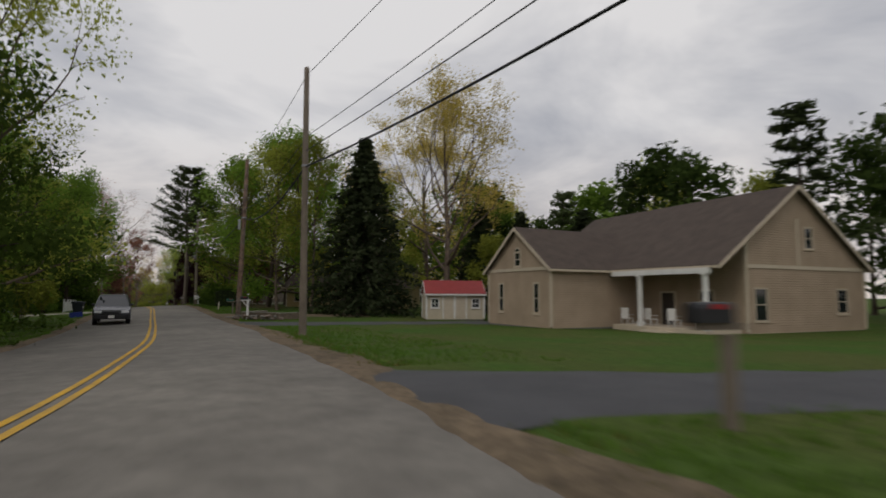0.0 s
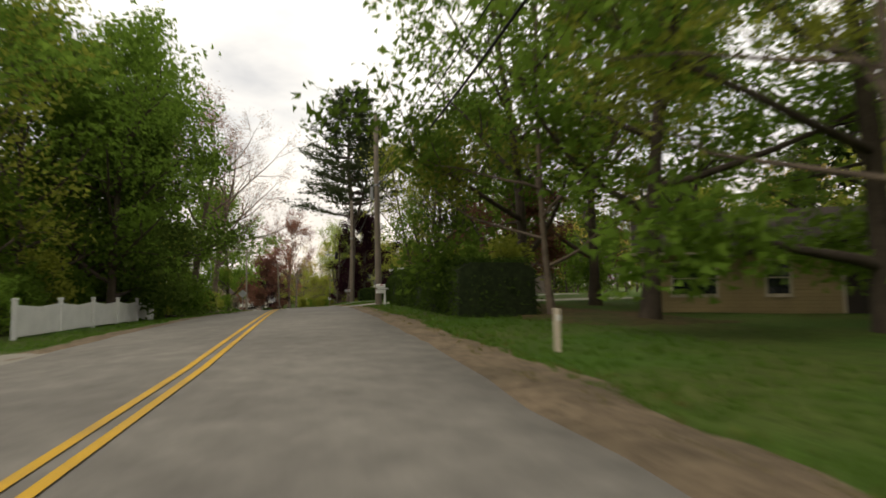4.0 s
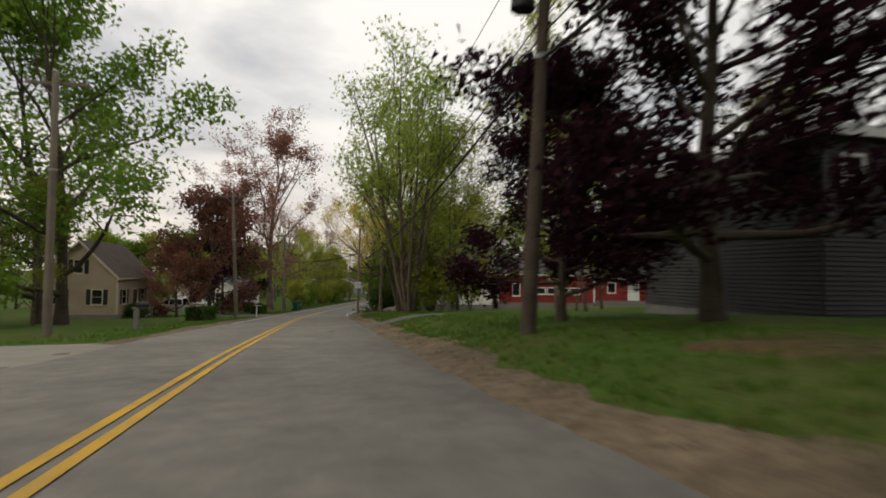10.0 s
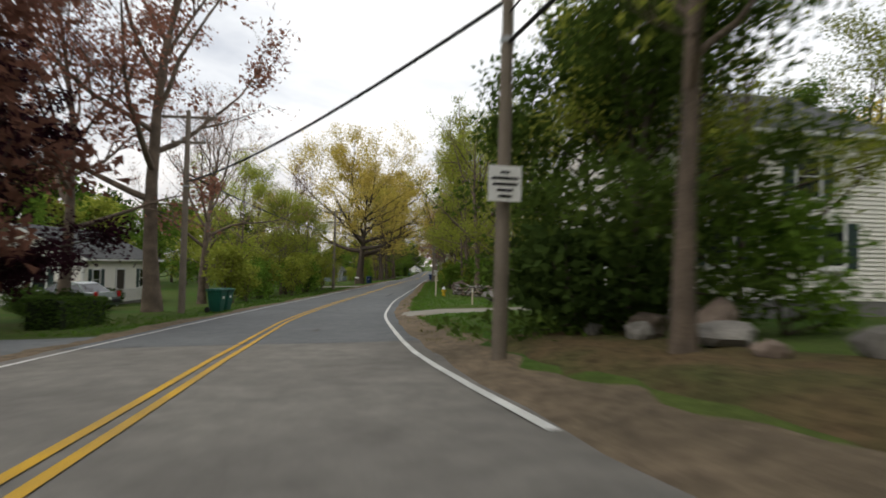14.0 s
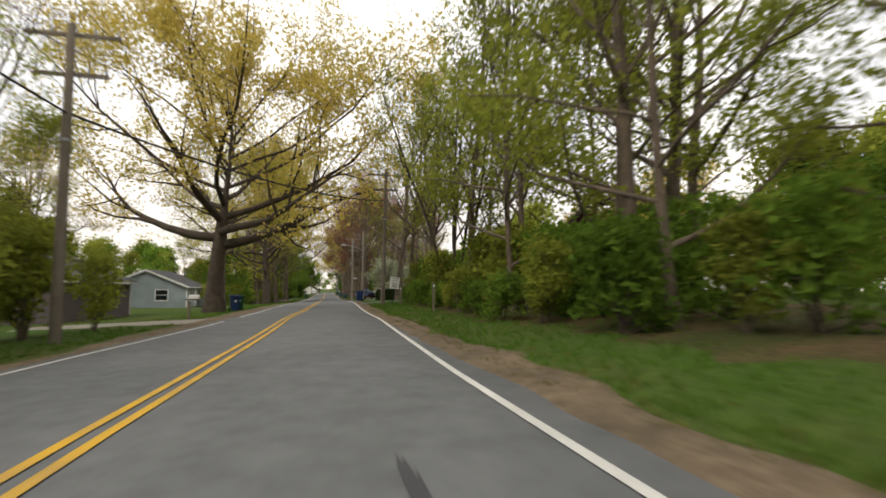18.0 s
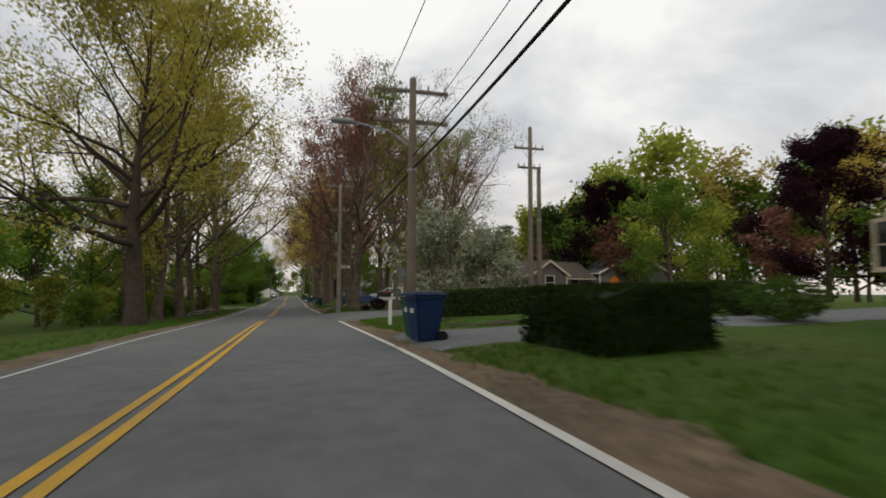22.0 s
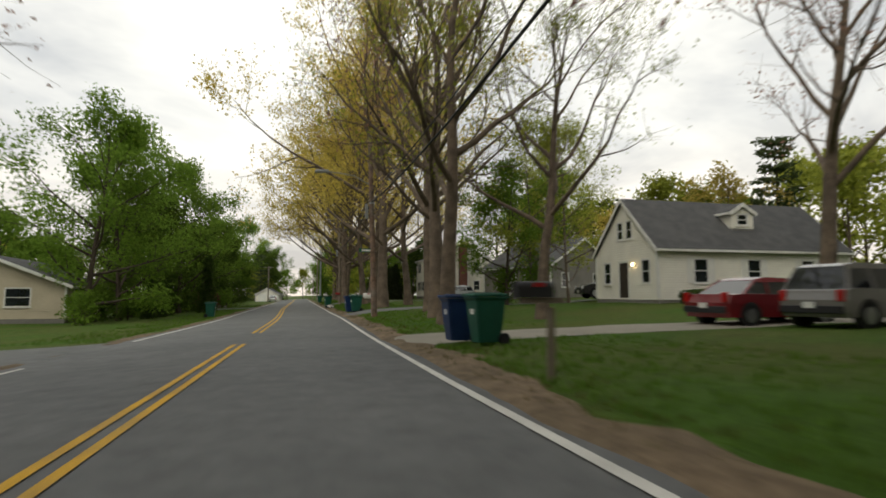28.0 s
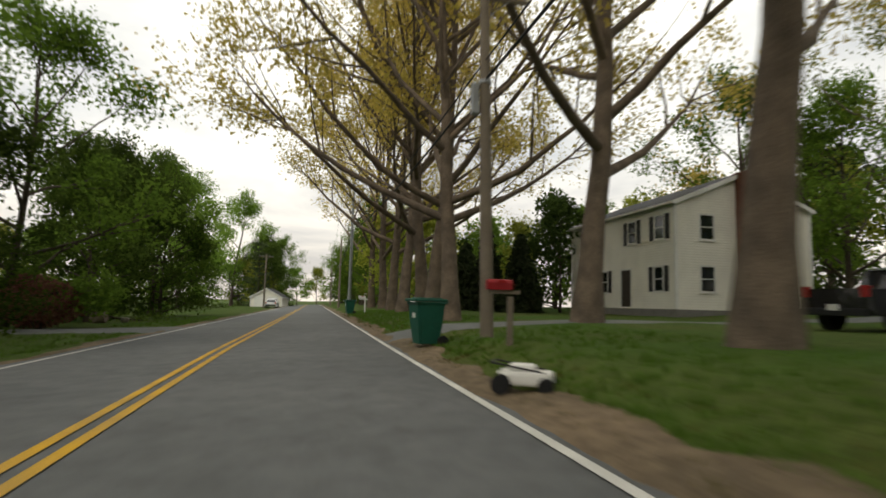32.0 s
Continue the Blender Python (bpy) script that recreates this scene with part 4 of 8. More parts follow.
TAN = siding("tan_siding", (0.41, 0.315, 0.225), (0.35, 0.27, 0.19))
CREAM = siding("cream_siding", (0.55, 0.48, 0.36), (0.48, 0.42, 0.31))
YELLOWISH = siding("buff_siding", (0.40, 0.30, 0.15), (0.33, 0.25, 0.13))
PALEYELLOW = siding("pale_yellow_siding", (0.50, 0.44, 0.27), (0.42, 0.37, 0.23))
DARKGREY = siding("dark_grey_siding", (0.06, 0.058, 0.058), (0.045, 0.043, 0.044))
WHITESIDE = siding("white_siding", (0.80, 0.77, 0.69), (0.72, 0.69, 0.62))
BARNRED = siding("barn_red_boards", (0.24, 0.028, 0.022), (0.17, 0.022, 0.018))
MAUVE = siding("grey_brown_siding", (0.15, 0.12, 0.115), (0.12, 0.10, 0.095))
GREYSIDE = siding("grey_shingle_siding", (0.22, 0.205, 0.18), (0.17, 0.16, 0.14))
PALEBLUE = siding("pale_blue_siding", (0.30, 0.35, 0.36), (0.25, 0.29, 0.30))
STONEWALL = material("fieldstone_wall", (0.22, 0.18, 0.15), 0.9, 0.45, 5, 20, 0.6, tint=(0.13, 0.11, 0.095))
ROOF_BROWN = material("brown_shingles", (0.085, 0.066, 0.054), 0.95, 0.25, 1.5, 22, 0.5, tint=(0.068, 0.052, 0.044))
ROOF_GREY = material("grey_shingles", (0.085, 0.085, 0.085), 0.95, 0.25, 1.5, 22, 0.5, tint=(0.062, 0.062, 0.064))
ROOF_RED = material("red_metal_roof", (0.26, 0.035, 0.035), 0.5, 0.12, 2, 15, 0.1)
BRICK = material("red_brick", (0.19, 0.085, 0.06), 0.9, 0.35, 6, 30, 0.5, tint=(0.14, 0.06, 0.045))
FOUND = material("concrete_footing", (0.20, 0.19, 0.175), 0.9, 0.2, 3, 30, 0.3)
GREEN_SHUTTER = material("green_shutter", (0.03, 0.055, 0.05), 0.6, 0.2, 3, 30, 0.1)
DOORWOOD = material("dark_door", (0.045, 0.035, 0.03), 0.5, 0.2, 3, 30, 0.1)


def lap(profile, length, holes, board, flip):
    """Lapped boards over a wall: profile(u) gives its top; holes are (u0, v0, u1, v1). Plane: u along, v up, w out."""
    verts, faces = [], []
    us = np.linspace(0, length, 41)
    tops = np.array([profile(u) for u in us])
    z, n = 0.0, 0
    while z < tops.max() - 0.02:
        z1 = z + board
        spans = []
        inside = us[tops > z + 0.02]
        if len(inside):
            # where the sloping top cuts the board
            def cut(level):
                ok = [u for u in np.linspace(0, length, 201) if profile(u) >= level - 1e-6]
                return (ok[0], ok[-1]) if ok else None
            a, b = cut(z), cut(min(z1, tops.max() - 0.005))
            if a and b:
                edges = [(a[0], b[0], a[1], b[1])]
                mid = (z + z1) / 2
                for u0, v0, u1, v1 in holes:
                    if v0 < mid < v1:
                        new_edges = []
                        for e in edges:
                            if u1 <= e[0] or u0 >= e[2]:
                                new_edges.append(e)
                                continue
                            if u0 > e[0]:
                                new_edges.append((e[0], max(e[1], 0) if e[1] < u0 else u0, u0, u0))
                            if u1 < e[2]:
                                new_edges.append((u1, u1, e[2], e[3]))
                        edges = new_edges
                spans = edges
        for a0, b0, a1, b1 in spans:
            zg = z + 0.02
            q = [(a0, zg, 0.034), (a1, zg, 0.034), (b1, z1, 0.006), (b0, z1, 0.006), (a0, zg, 0.0), (a1, zg, 0.0)]
            verts += q
            faces += [[n, n + 1, n + 2, n + 3], [n + 4, n + 5, n + 1, n]]
            n += 6
        z = z1
    return verts, [f[::-1] for f in faces] if flip else faces


def window(parent, to, u, v, w, h, trim=WHITE_PAINT, bars=(1, 2), shutters=None, arch=False):
    """A window on a wall; to(u, v, w) gives the place. u, v: lower left corner."""
    def slab(u0, v0, u1, v1, w0, w1):
        bm = bmesh.new()
        c = [bm.verts.new(to(a, b, o)) for o in (w0, w1) for a, b in ((u0, v0), (u1, v0), (u1, v1), (u0, v1))]
        for f in ((0, 3, 2, 1), (4, 5, 6, 7), (0, 1, 5, 4), (1, 2, 6, 5), (2, 3, 7, 6), (3, 0, 4, 7)):
            bm.faces.new([c[i] for i in f])
        bmesh.ops.recalc_face_normals(bm, faces=bm.faces)
        return bm

    def join(*bms):
        out = bmesh.new()
        for b in bms:
            me = bpy.data.meshes.new("tmp")
            b.to_mesh(me)
            b.free()
            out.from_mesh(me)
            bpy.data.meshes.remove(me)
        return out

    t = 0.09
    ob = part("window", slab(u, v, u + w, v + h, -0.01, 0.004), GLASS, parent)
    part("frame", join(slab(u - t, v - t, u + w + t, v, 0.0, 0.05), slab(u - t, v + h, u + w + t, v + h + t, 0.0, 0.045), slab(u - t, v, u, v + h, 0.0, 0.045), slab(u + w, v, u + w + t, v + h, 0.0, 0.045)), trim, ob)
    muntin = []
    for i in range(1, bars[1]):
        y = v + h * i / bars[1]
        muntin.append(slab(u, y - 0.022, u + w, y + 0.022, 0.005, 0.025))
    for i in range(1, bars[0]):
        x = u + w * i / bars[0]
        muntin.append(slab(x - 0.014, v, x + 0.014, v + h, 0.005, 0.02))
    if muntin:
        part("sash", join(*muntin), trim, ob)
    part("sill", slab(u - t - 0.03, v - t - 0.03, u + w + t + 0.03, v - t + 0.01, 0.0, 0.09), trim, ob)
    if arch:
        bm = bmesh.new()
        ring = [(u + w / 2 + (w / 2 + 0.09) * math.cos(a), v + h + 0.09 + (w / 2) * math.sin(a)) for a in np.linspace(0, math.pi, 11)]
        bm.faces.new([bm.verts.new(to(a, b, 0.05)) for a, b in ring])
        part("arched_head", bm, trim, ob)
        bm = bmesh.new()
        ring = [(u + w / 2 + (w / 2 - 0.03) * math.cos(a), v + h + 0.11 + (w / 2 - 0.1) * math.sin(a)) for a in np.linspace(0, math.pi, 11)]
        bm.faces.new([bm.verts.new(to(a, b, 0.056)) for a, b in ring])
        part("arched_pane", bm, GLASS, ob)
    if shutters:
        for x in (u - t - 0.36, u + w + t + 0.02):
            sh = part("shutter", join(slab(x, v - 0.05, x + 0.34, v + h + 0.05, 0.02, 0.05), *[slab(x + 0.04, v + h * k / 9, x + 0.3, v + h * (k + 0.5) / 9, 0.045, 0.06) for k in range(9)]), shutters, ob)


def house(name, m, W, L, axis, Z, k, label, wall, roof, trim=WHITE_PAINT, ridge=None, over=0.35, wins=(), doors=(), board=0.13, over_low=None, over_high=None,
          chimney=None, foot=0.35, hip=0.0, flat=False, category="house", walls="SNWE", corner=True):
    """A house over [0, W] x [0, L]; its ridge runs along axis at height Z, and the roof falls by k a metre to both sides of it.
    wins: (wall, u, v, w, h, style...), with S facing back along the road, W facing left, E right, N ahead."""
    ob = thing(name, m, label, category)
    across = W if axis == "y" else L
    ridge = across / 2 if ridge is None else ridge
    top = lambda u: Z - k * abs(u - ridge)
    low, high = top(0), top(across)
    length = {"S": W, "N": W, "W": L, "E": L}
    place = {"S": lambda u, v, w: (u, -w, v), "N": lambda u, v, w: (u, L + w, v), "W": lambda u, v, w: (-w, u, v), "E": lambda u, v, w: (W + w, u, v)}
    for side in walls:
        if hip or flat:
            prof = lambda u: low
        elif (side in "SN") == (axis == "y"):
            prof = top
        else:
            hgt = low if side in ("W", "S") else high
            prof = lambda u, hgt=hgt: hgt
        mine = [w for w in wins if w[0] == side]
        mined = [w for w in doors if w[0] == side]
        holes = [(w[1], w[2], w[1] + w[3], w[2] + w[4]) for w in mine + mined]
        v, f = lap(prof, length[side], holes, board, side in "NW")
        to = place[side]
        part("siding", mesh_of("siding", [to(*p) for p in v], f, wall), None, ob)
        for w in mine:
            style = w[5] if len(w) > 5 else {}
            window(ob, to, w[1], w[2], w[3], w[4], **{"trim": trim, **style})
        for w in mined:
            dm = w[5] if len(w) > 5 else DOORWOOD
            d0, d1 = to(w[1], w[2], -0.02), to(w[1] + w[3], w[2] + w[4], 0.03)
            c = [(a + b) / 2 for a, b in zip(d0, d1)]
            sz = [abs(a - b) for a, b in zip(d0, d1)]
            door = part("door", boxes((*c, *sz)), dm, ob)
            u0, v0, u1, v1 = w[1], w[2], w[1] + w[3], w[2] + w[4]
            fr = []
            for a0, b0, a1, b1 in ((u0 - 0.1, v0, u0, v1), (u1, v0, u1 + 0.1, v1), (u0 - 0.1, v1, u1 + 0.1, v1 + 0.1)):
                p, q = to(a0, b0, 0.0), to(a1, b1, 0.06)
                fr.append((*[(a + b) / 2 for a, b in zip(p, q)], *[abs(a - b) for a, b in zip(p, q)]))
            part("door_frame", boxes(*fr), trim, door)
            kx = to(u1 - 0.08, v0 + 0.95, 0.06)
            part("knob", boxes((*kx, 0.06, 0.06, 0.06), bevel=0.015), METAL_GREY, door)
    # solid core, just behind the boards
    bm = bmesh.new()
    g = 0.03
    if hip or flat:
        ring = [(0, low), (across, low)]
    else:
        ring = [(0, low), (ridge, Z), (across, high)]
    sect = [(g, -1.2)] + [(min(max(u, g), across - g), z - 0.03) for u, z in ring] + [(across - g, -1.2)]
    end = L if axis == "y" else W
    for o in (g, end - g):
        vs = [bm.verts.new((u, o, z) if axis == "y" else (o, u, z)) for u, z in sect]
        bm.faces.new(vs)
    bm.verts.ensure_lookup_table()
    n = len(sect)
    for i in range(n):
        bm.faces.new([bm.verts[i], bm.verts[(i + 1) % n], bm.verts[n + (i + 1) % n], bm.verts[n + i]])
    bmesh.ops.recalc_face_normals(bm, faces=bm.faces)
    part("core", bm, wall, ob)
    part("footing", boxes((W / 2, L / 2, -0.6 + 0.1, W + 0.02, L + 0.02, 1.2)), FOUND, ob)
    # roof
    ol, oh = over if over_low is None else over_low, over if over_high is None else over_high
    bm = bmesh.new()
    th = 0.14
    if flat:
        bm = boxes((W / 2, L / 2, low + 0.1, W + 2 * over, L + 2 * over, 0.26))
    elif hip:
        e = [(-over, -over, low), (W + over, -over, low), (W + over, L + over, low), (-over, L + over, low)]
        half = min(W, L) / 2
        r = [(half, L / 2, Z), (W - half, L / 2, Z)] if W >= L else [(W / 2, half, Z), (W / 2, L - half, Z)]
        v = [bm.verts.new(p) for p in e + r]
        if W >= L:
            fs = ((0, 1, 5, 4), (1, 2, 5), (2, 3, 4, 5), (3, 0, 4), (3, 2, 1, 0))
        else:
            fs = ((0, 1, 4), (1, 2, 5, 4), (2, 3, 5), (3, 0, 4, 5), (3, 2, 1, 0))
        for f in fs:
            bm.faces.new([v[i] for i in f])
    else:
        sect = [(-ol, low - k * ol), (ridge, Z), (across + oh, high - k * oh)]
        sect = [(u, z + 0.02) for u, z in sect] + [(u, z + th + 0.02) for u, z in sect[::-1]]
        for o in (-over, end + over):
            vs = [bm.verts.new((u, o, z) if axis == "y" else (o, u, z)) for u, z in sect]
            bm.faces.new(vs)
        bm.verts.ensure_lookup_table()
        for i in range(6):
            bm.faces.new([bm.verts[i], bm.verts[(i + 1) % 6], bm.verts[6 + (i + 1) % 6], bm.verts[6 + i]])
        bmesh.ops.recalc_face_normals(bm, faces=bm.faces)
    part("roof", bm, roof if not flat else trim, ob)
    if not (flat or hip):
        # rake boards at both ends and gutters along the eaves
        for o in (-over - 0.012, end + over + 0.012):
            for (u0, z0), (u1, z1) in (((-ol, low - k * ol), (ridge, Z)), ((ridge, Z), (across + oh, high - k * oh))):
                bm = bmesh.new()
                c = []
                for w in (-0.012, 0.012):
                    for u, z in ((u0, z0 - 0.08), (u1, z1 - 0.08), (u1, z1 + 0.15), (u0, z0 + 0.15)):
                        c.append(bm.verts.new((u, o + w, z) if axis == "y" else (o + w, u, z)))
                for f in ((0, 1, 2, 3), (7, 6, 5, 4), (0, 4, 5, 1), (1, 5, 6, 2), (2, 6, 7, 3), (3, 7, 4, 0)):
                    bm.faces.new([c[i] for i in f])
                bmesh.ops.recalc_face_normals(bm, faces=bm.faces)
                part("rake_board", bm, trim, ob)
        for u, z in ((-ol - 0.06, low - k * ol), (across + oh + 0.06, high - k * oh)):
            c = (u, end / 2, z + 0.05, 0.11, end + 2 * over, 0.12) if axis == "y" else (end / 2, u, z + 0.05, end + 2 * over, 0.11, 0.12)
            part("gutter", boxes(c), trim, ob)
    else:
        part("fascia", boxes((W / 2, -over - 0.03, low + 0.02, W + 2 * over, 0.05, 0.22), (W / 2, L + over + 0.03, low + 0.02, W + 2 * over, 0.05, 0.22),
                             (-over - 0.03, L / 2, low + 0.02, 0.05, L + 2 * over, 0.22), (W + over + 0.03, L / 2, low + 0.02, 0.05, L + 2 * over, 0.22)), trim, ob)
    if corner:
        for x, y, z in ((0, 0, low), (W, 0, high if axis == "y" else low), (W, L, high), (0, L, low if axis == "y" else high)):
            part("corner_board", boxes((x + (0.03 if x else -0.03) * 0.5, y + (0.03 if y else -0.03) * 0.5, z / 2 + 0.05, 0.13, 0.13, z - 0.1)), trim, ob)
    if chimney:
        cx, cy, cw, cz, mat = chimney
        ch = part("chimney", boxes((cx, cy, cz / 2, cw, cw * 0.8, cz)), mat, ob)
        part("chimney_cap", boxes((cx, cy, cz + 0.05, cw + 0.12, cw * 0.8 + 0.12, 0.12)), mat, ch)
    return ob


BLK = {"shutters": BLACK_PAINT}
# tan house with a porch
wing = house("house", spot(25.3, 18.2, 0, 0.0), 10, 6.6, "x", 6.05, 0.76, "tan clapboard house wing with brown shingle roof", TAN, ROOF_BROWN, CREAM_PAINT, over=0.3,
      wins=(("W", 1.15, 0.85, 0.42, 1.75), ("W", 4.9, 0.85, 0.42, 1.75), ("W", 3.0, 3.75, 0.55, 0.8, {"arch": True})))
main = house("house", spot(19.0, 25.0, 0, 0.0), 10.2, 16, "y", 7.9, 0.70, "large tan clapboard house with steep front gable and brown roof", TAN, ROOF_BROWN, CREAM_PAINT, ridge=4.1, over=0.35, over_low=2.4,
      wins=(("S", 4.9, 4.6, 0.6, 1.1), ("S", 0.6, 0.7, 0.9, 1.6), ("S", 7.6, 1.0, 0.9, 1.3), ("W", 2.0, 0.7, 0.8, 1.5)), doors=(("W", 4.6, 0.05, 0.95, 2.05),))
part("band_board", boxes((-0.045, 3.3, 3.5, 0.05, 6.7, 0.2)), CREAM_PAINT, wing)
part("band_board", boxes((5.1, -0.045, 3.5, 10.2, 0.05, 0.2)), CREAM_PAINT, main)
part("trim_post", boxes((4.2, -0.045, 4.9, 0.16, 0.05, 2.6)), CREAM_PAINT, main)
porch = thing("porch", spot(19.2, 22.4), "open front porch with white posts and pale deck", "porch")
part("deck", boxes((1.7, 3.4, 0.02, 3.4, 6.6, 0.36), bevel=0.01), CREAM_PAINT, porch)
part("step", boxes((-0.3, 3.0, -0.07, 0.6, 2.0, 0.18), bevel=0.01), CREAM_PAINT, porch)
for y in (0.2, 4.6):
    part("porch_post", boxes((0.15, y, 1.65, 0.2, 0.2, 2.95), (0.15, y, 0.3, 0.3, 0.3, 0.25), (0.15, y, 3.05, 0.32, 0.32, 0.15)), WHITE_PAINT, porch)
part("beam", boxes((0.15, 3.4, 3.2, 0.24, 7.0, 0.28)), WHITE_PAINT, porch)

shed_turn = -21.0
house("shed", spot(37.9, 16.7, shed_turn, 0.0), 4.5, 3.0, "x", 2.9, 0.62, "cream garden shed with a red metal roof and double doors", CREAM, ROOF_RED, WHITE_PAINT, over=0.15,
      wins=(("S", 0.4, 0.95, 0.5, 0.62, {"bars": (2, 2), "trim": WHITE_PAINT}), ("S", 3.6, 0.95, 0.5, 0.62, {"bars": (2, 2)})),
      doors=(("S", 1.32, 0.08, 0.85, 1.72, CREAM_PAINT), ("S", 2.2, 0.08, 0.85, 1.72, CREAM_PAINT)), category="shed")
house("house", spot(66.7, 12.6, -33.5, -0.25), 15, 8, "x", 4.3, 0.42, "low buff ranch house with brown shingle roof", YELLOWISH, ROOF_BROWN, CREAM_PAINT, over=0.5,
      wins=(("S", 1.0, 0.9, 1.5, 1.2), ("S", 4.2, 0.9, 0.7, 1.2), ("S", 9.0, 0.9, 1.4, 1.2), ("W", 1.0, 1.0, 0.8, 1.1)), doors=(("S", 6.6, 0.05, 0.95, 2.05),))
bung = house("house", spot(105.6, 13.4, -3, 0.0), 13.5, 7.4, "x", 4.85, 0.42, "fieldstone bungalow with a grey hipped roof", STONEWALL, ROOF_GREY, CREAM_PAINT, hip=1, over=0.6, board=0.3, corner=False,
             wins=(("S", 5.2, 1.0, 1.0, 1.4), ("S", 9.0, 1.0, 1.4, 1.4), ("W", 3.0, 1.0, 1.0, 1.4)), chimney=(8.5, 5.5, 0.8, 5.9, BRICK))
part("porch_roof", boxes((1.2, -0.9, 2.75, 3.6, 2.4, 0.2), (1.2, -0.6, 2.95, 2.8, 1.6, 0.25), bevel=0.05), ROOF_GREY, bung)
for x in (0.0, 1.1, 2.4):
    part("porch_column", boxes((x, -1.8, 1.35, 0.28, 0.28, 2.7), bevel=0.02), CREAM_PAINT, bung)
house("house", spot(129, 13.0, 0, -0.1), 11.8, 8, "x", 5.0, 0.0, "dark grey two-storey house with white windows and flat roof", DARKGREY, ROOF_GREY, WHITE_PAINT, flat=True, over=0.25, corner=False,
      wins=(("S", 0.7, 3.35, 0.62, 1.05), ("S", 3.6, 3.35, 0.62, 1.05), ("S", 6.6, 3.35, 0.62, 1.05), ("S", 9.0, 3.35, 0.62, 1.2), ("S", 5.0, 0.8, 0.9, 1.2)), chimney=(3.2, 4, 0.5, 5.7, BRICK))
house("house", spot(131, 25.2, 0, 0), 6, 6, "x", 4.4, 0.1, "plain brown side building with a flat roof", MAUVE, ROOF_BROWN, MAUVE, over=0.1, corner=False)
W4 = {"bars": (1, 2), "shutters": GREEN_SHUTTER}
house("house", spot(174.4, 9.3, 0, 0.55), 7.2, 9, "x", 7.4, 0.55, "white two-storey clapboard house with green shutters", WHITESIDE, ROOF_GREY, WHITE_PAINT, over=0.25,
      wins=(("S", 4.8, 1.0, 0.75, 1.25, W4), ("S", 1.2, 1.0, 0.75, 1.25, W4), ("S", 4.0, 3.05, 0.75, 1.2, W4), ("S", 1.2, 3.05, 0.75, 1.2, W4), ("W", 2, 1.0, 0.8, 1.3, W4), ("W", 5.6, 1.0, 0.8, 1.3, W4)))
BW = {"trim": WHITE_PAINT, "bars": (1, 1)}
house("barn", spot(175, 17.2, 0, 0.65), 10.4, 8, "x", 5.0, 0.5, "red board barn with a row of white-framed windows", BARNRED, ROOF_GREY, WHITE_PAINT, over=0.2, board=0.2, category="barn",
      wins=(("S", 1.6, 0.75, 0.7, 1.2, BW), ("S", 5.6, 2.35, 0.55, 0.45, BW), *[("S", 4.1 + 1.25 * i, 0.95, 0.95, 0.6, BW) for i in range(4)]))
house("barn", spot(175.3, 27.8, 0, 0.65), 12, 7.5, "x", 4.3, 0.5, "low red board barn extension with white doors", BARNRED, ROOF_GREY, WHITE_PAINT, over=0.2, board=0.2, category="barn",
      wins=(("S", 1.5, 0.9, 0.8, 1.0, BW), ("S", 6.5, 0.9, 0.8, 0.8, BW)), doors=(("S", 3.8, 0.05, 1.1, 2.0, WHITE_PAINT),))
house("house", spot(168.3, -24.0, 0, 0.3), 6.2, 8.2, "y", 6.3, 0.97, "tan clapboard cape house with brown roof and dark shutters", TAN, ROOF_BROWN, CREAM_PAINT, over=0.2,
      wins=(("S", 4.2, 0.95, 0.8, 1.2, BLK), ("S", 1.1, 0.95, 0.8, 1.2, BLK), ("S", 2.7, 3.6, 0.7, 1.1, BLK), ("E", 1.0, 0.95, 0.8, 1.2, BLK), ("E", 5.0, 0.95, 0.8, 1.2, BLK)), doors=(("E", 3.2, 0.1, 0.95, 2.05),))
house("house", spot(133, -27, 8, -0.1), 8, 10, "y", 4.2, 0.5, "low pale blue house behind the trees", PALEBLUE, ROOF_GREY, WHITE_PAINT, over=0.3,
      wins=(("S", 2, 0.9, 0.9, 1.2), ("S", 5, 0.9, 0.9, 1.2), ("E", 2, 0.9, 0.9, 1.2), ("E", 6, 0.9, 0.9, 1.2)))
house("house", spot(193.4, -24.6, 0, 0.05), 8.2, 9, "y", 4.7, 0.45, "white clapboard cottage with green shutters and a railed porch", WHITESIDE, ROOF_GREY, WHITE_PAINT, over=0.3,
      wins=(("S", 5.4, 0.95, 0.75, 1.2, W4), ("S", 2.2, 0.95, 0.75, 1.2, W4), ("E", 1.0, 0.95, 0.75, 1.2, W4), ("E", 6.6, 0.95, 0.9, 1.2, W4)), doors=(("E", 3.6, 0.1, 0.95, 2.05),))
house("house", spot(239.5, -23, 0, 0.0), 9, 10, "y", 4.3, 0.42, "low dark ranch house with a white picture window", MAUVE, ROOF_GREY, WHITE_PAINT, over=0.4,
      wins=(("S", 2.0, 0.9, 2.2, 1.2, {"bars": (4, 1)}), ("S", 6.4, 0.9, 0.9, 1.2)))
house("house", spot(277, -26, 0, 0.0), 9, 10, "y", 4.4, 0.42, "pale blue-grey cottage with white windows behind the lawn", PALEBLUE, ROOF_GREY, WHITE_PAINT, over=0.35,
      wins=(("S", 5.6, 0.9, 1.3, 1.2), ("S", 1.6, 0.9, 1.0, 1.2), ("E", 1.5, 0.9, 0.9, 1.2), ("E", 6.0, 0.9, 0.9, 1.2)), doors=(("E", 3.8, 0.1, 0.95, 2.05, WHITE_PAINT),))
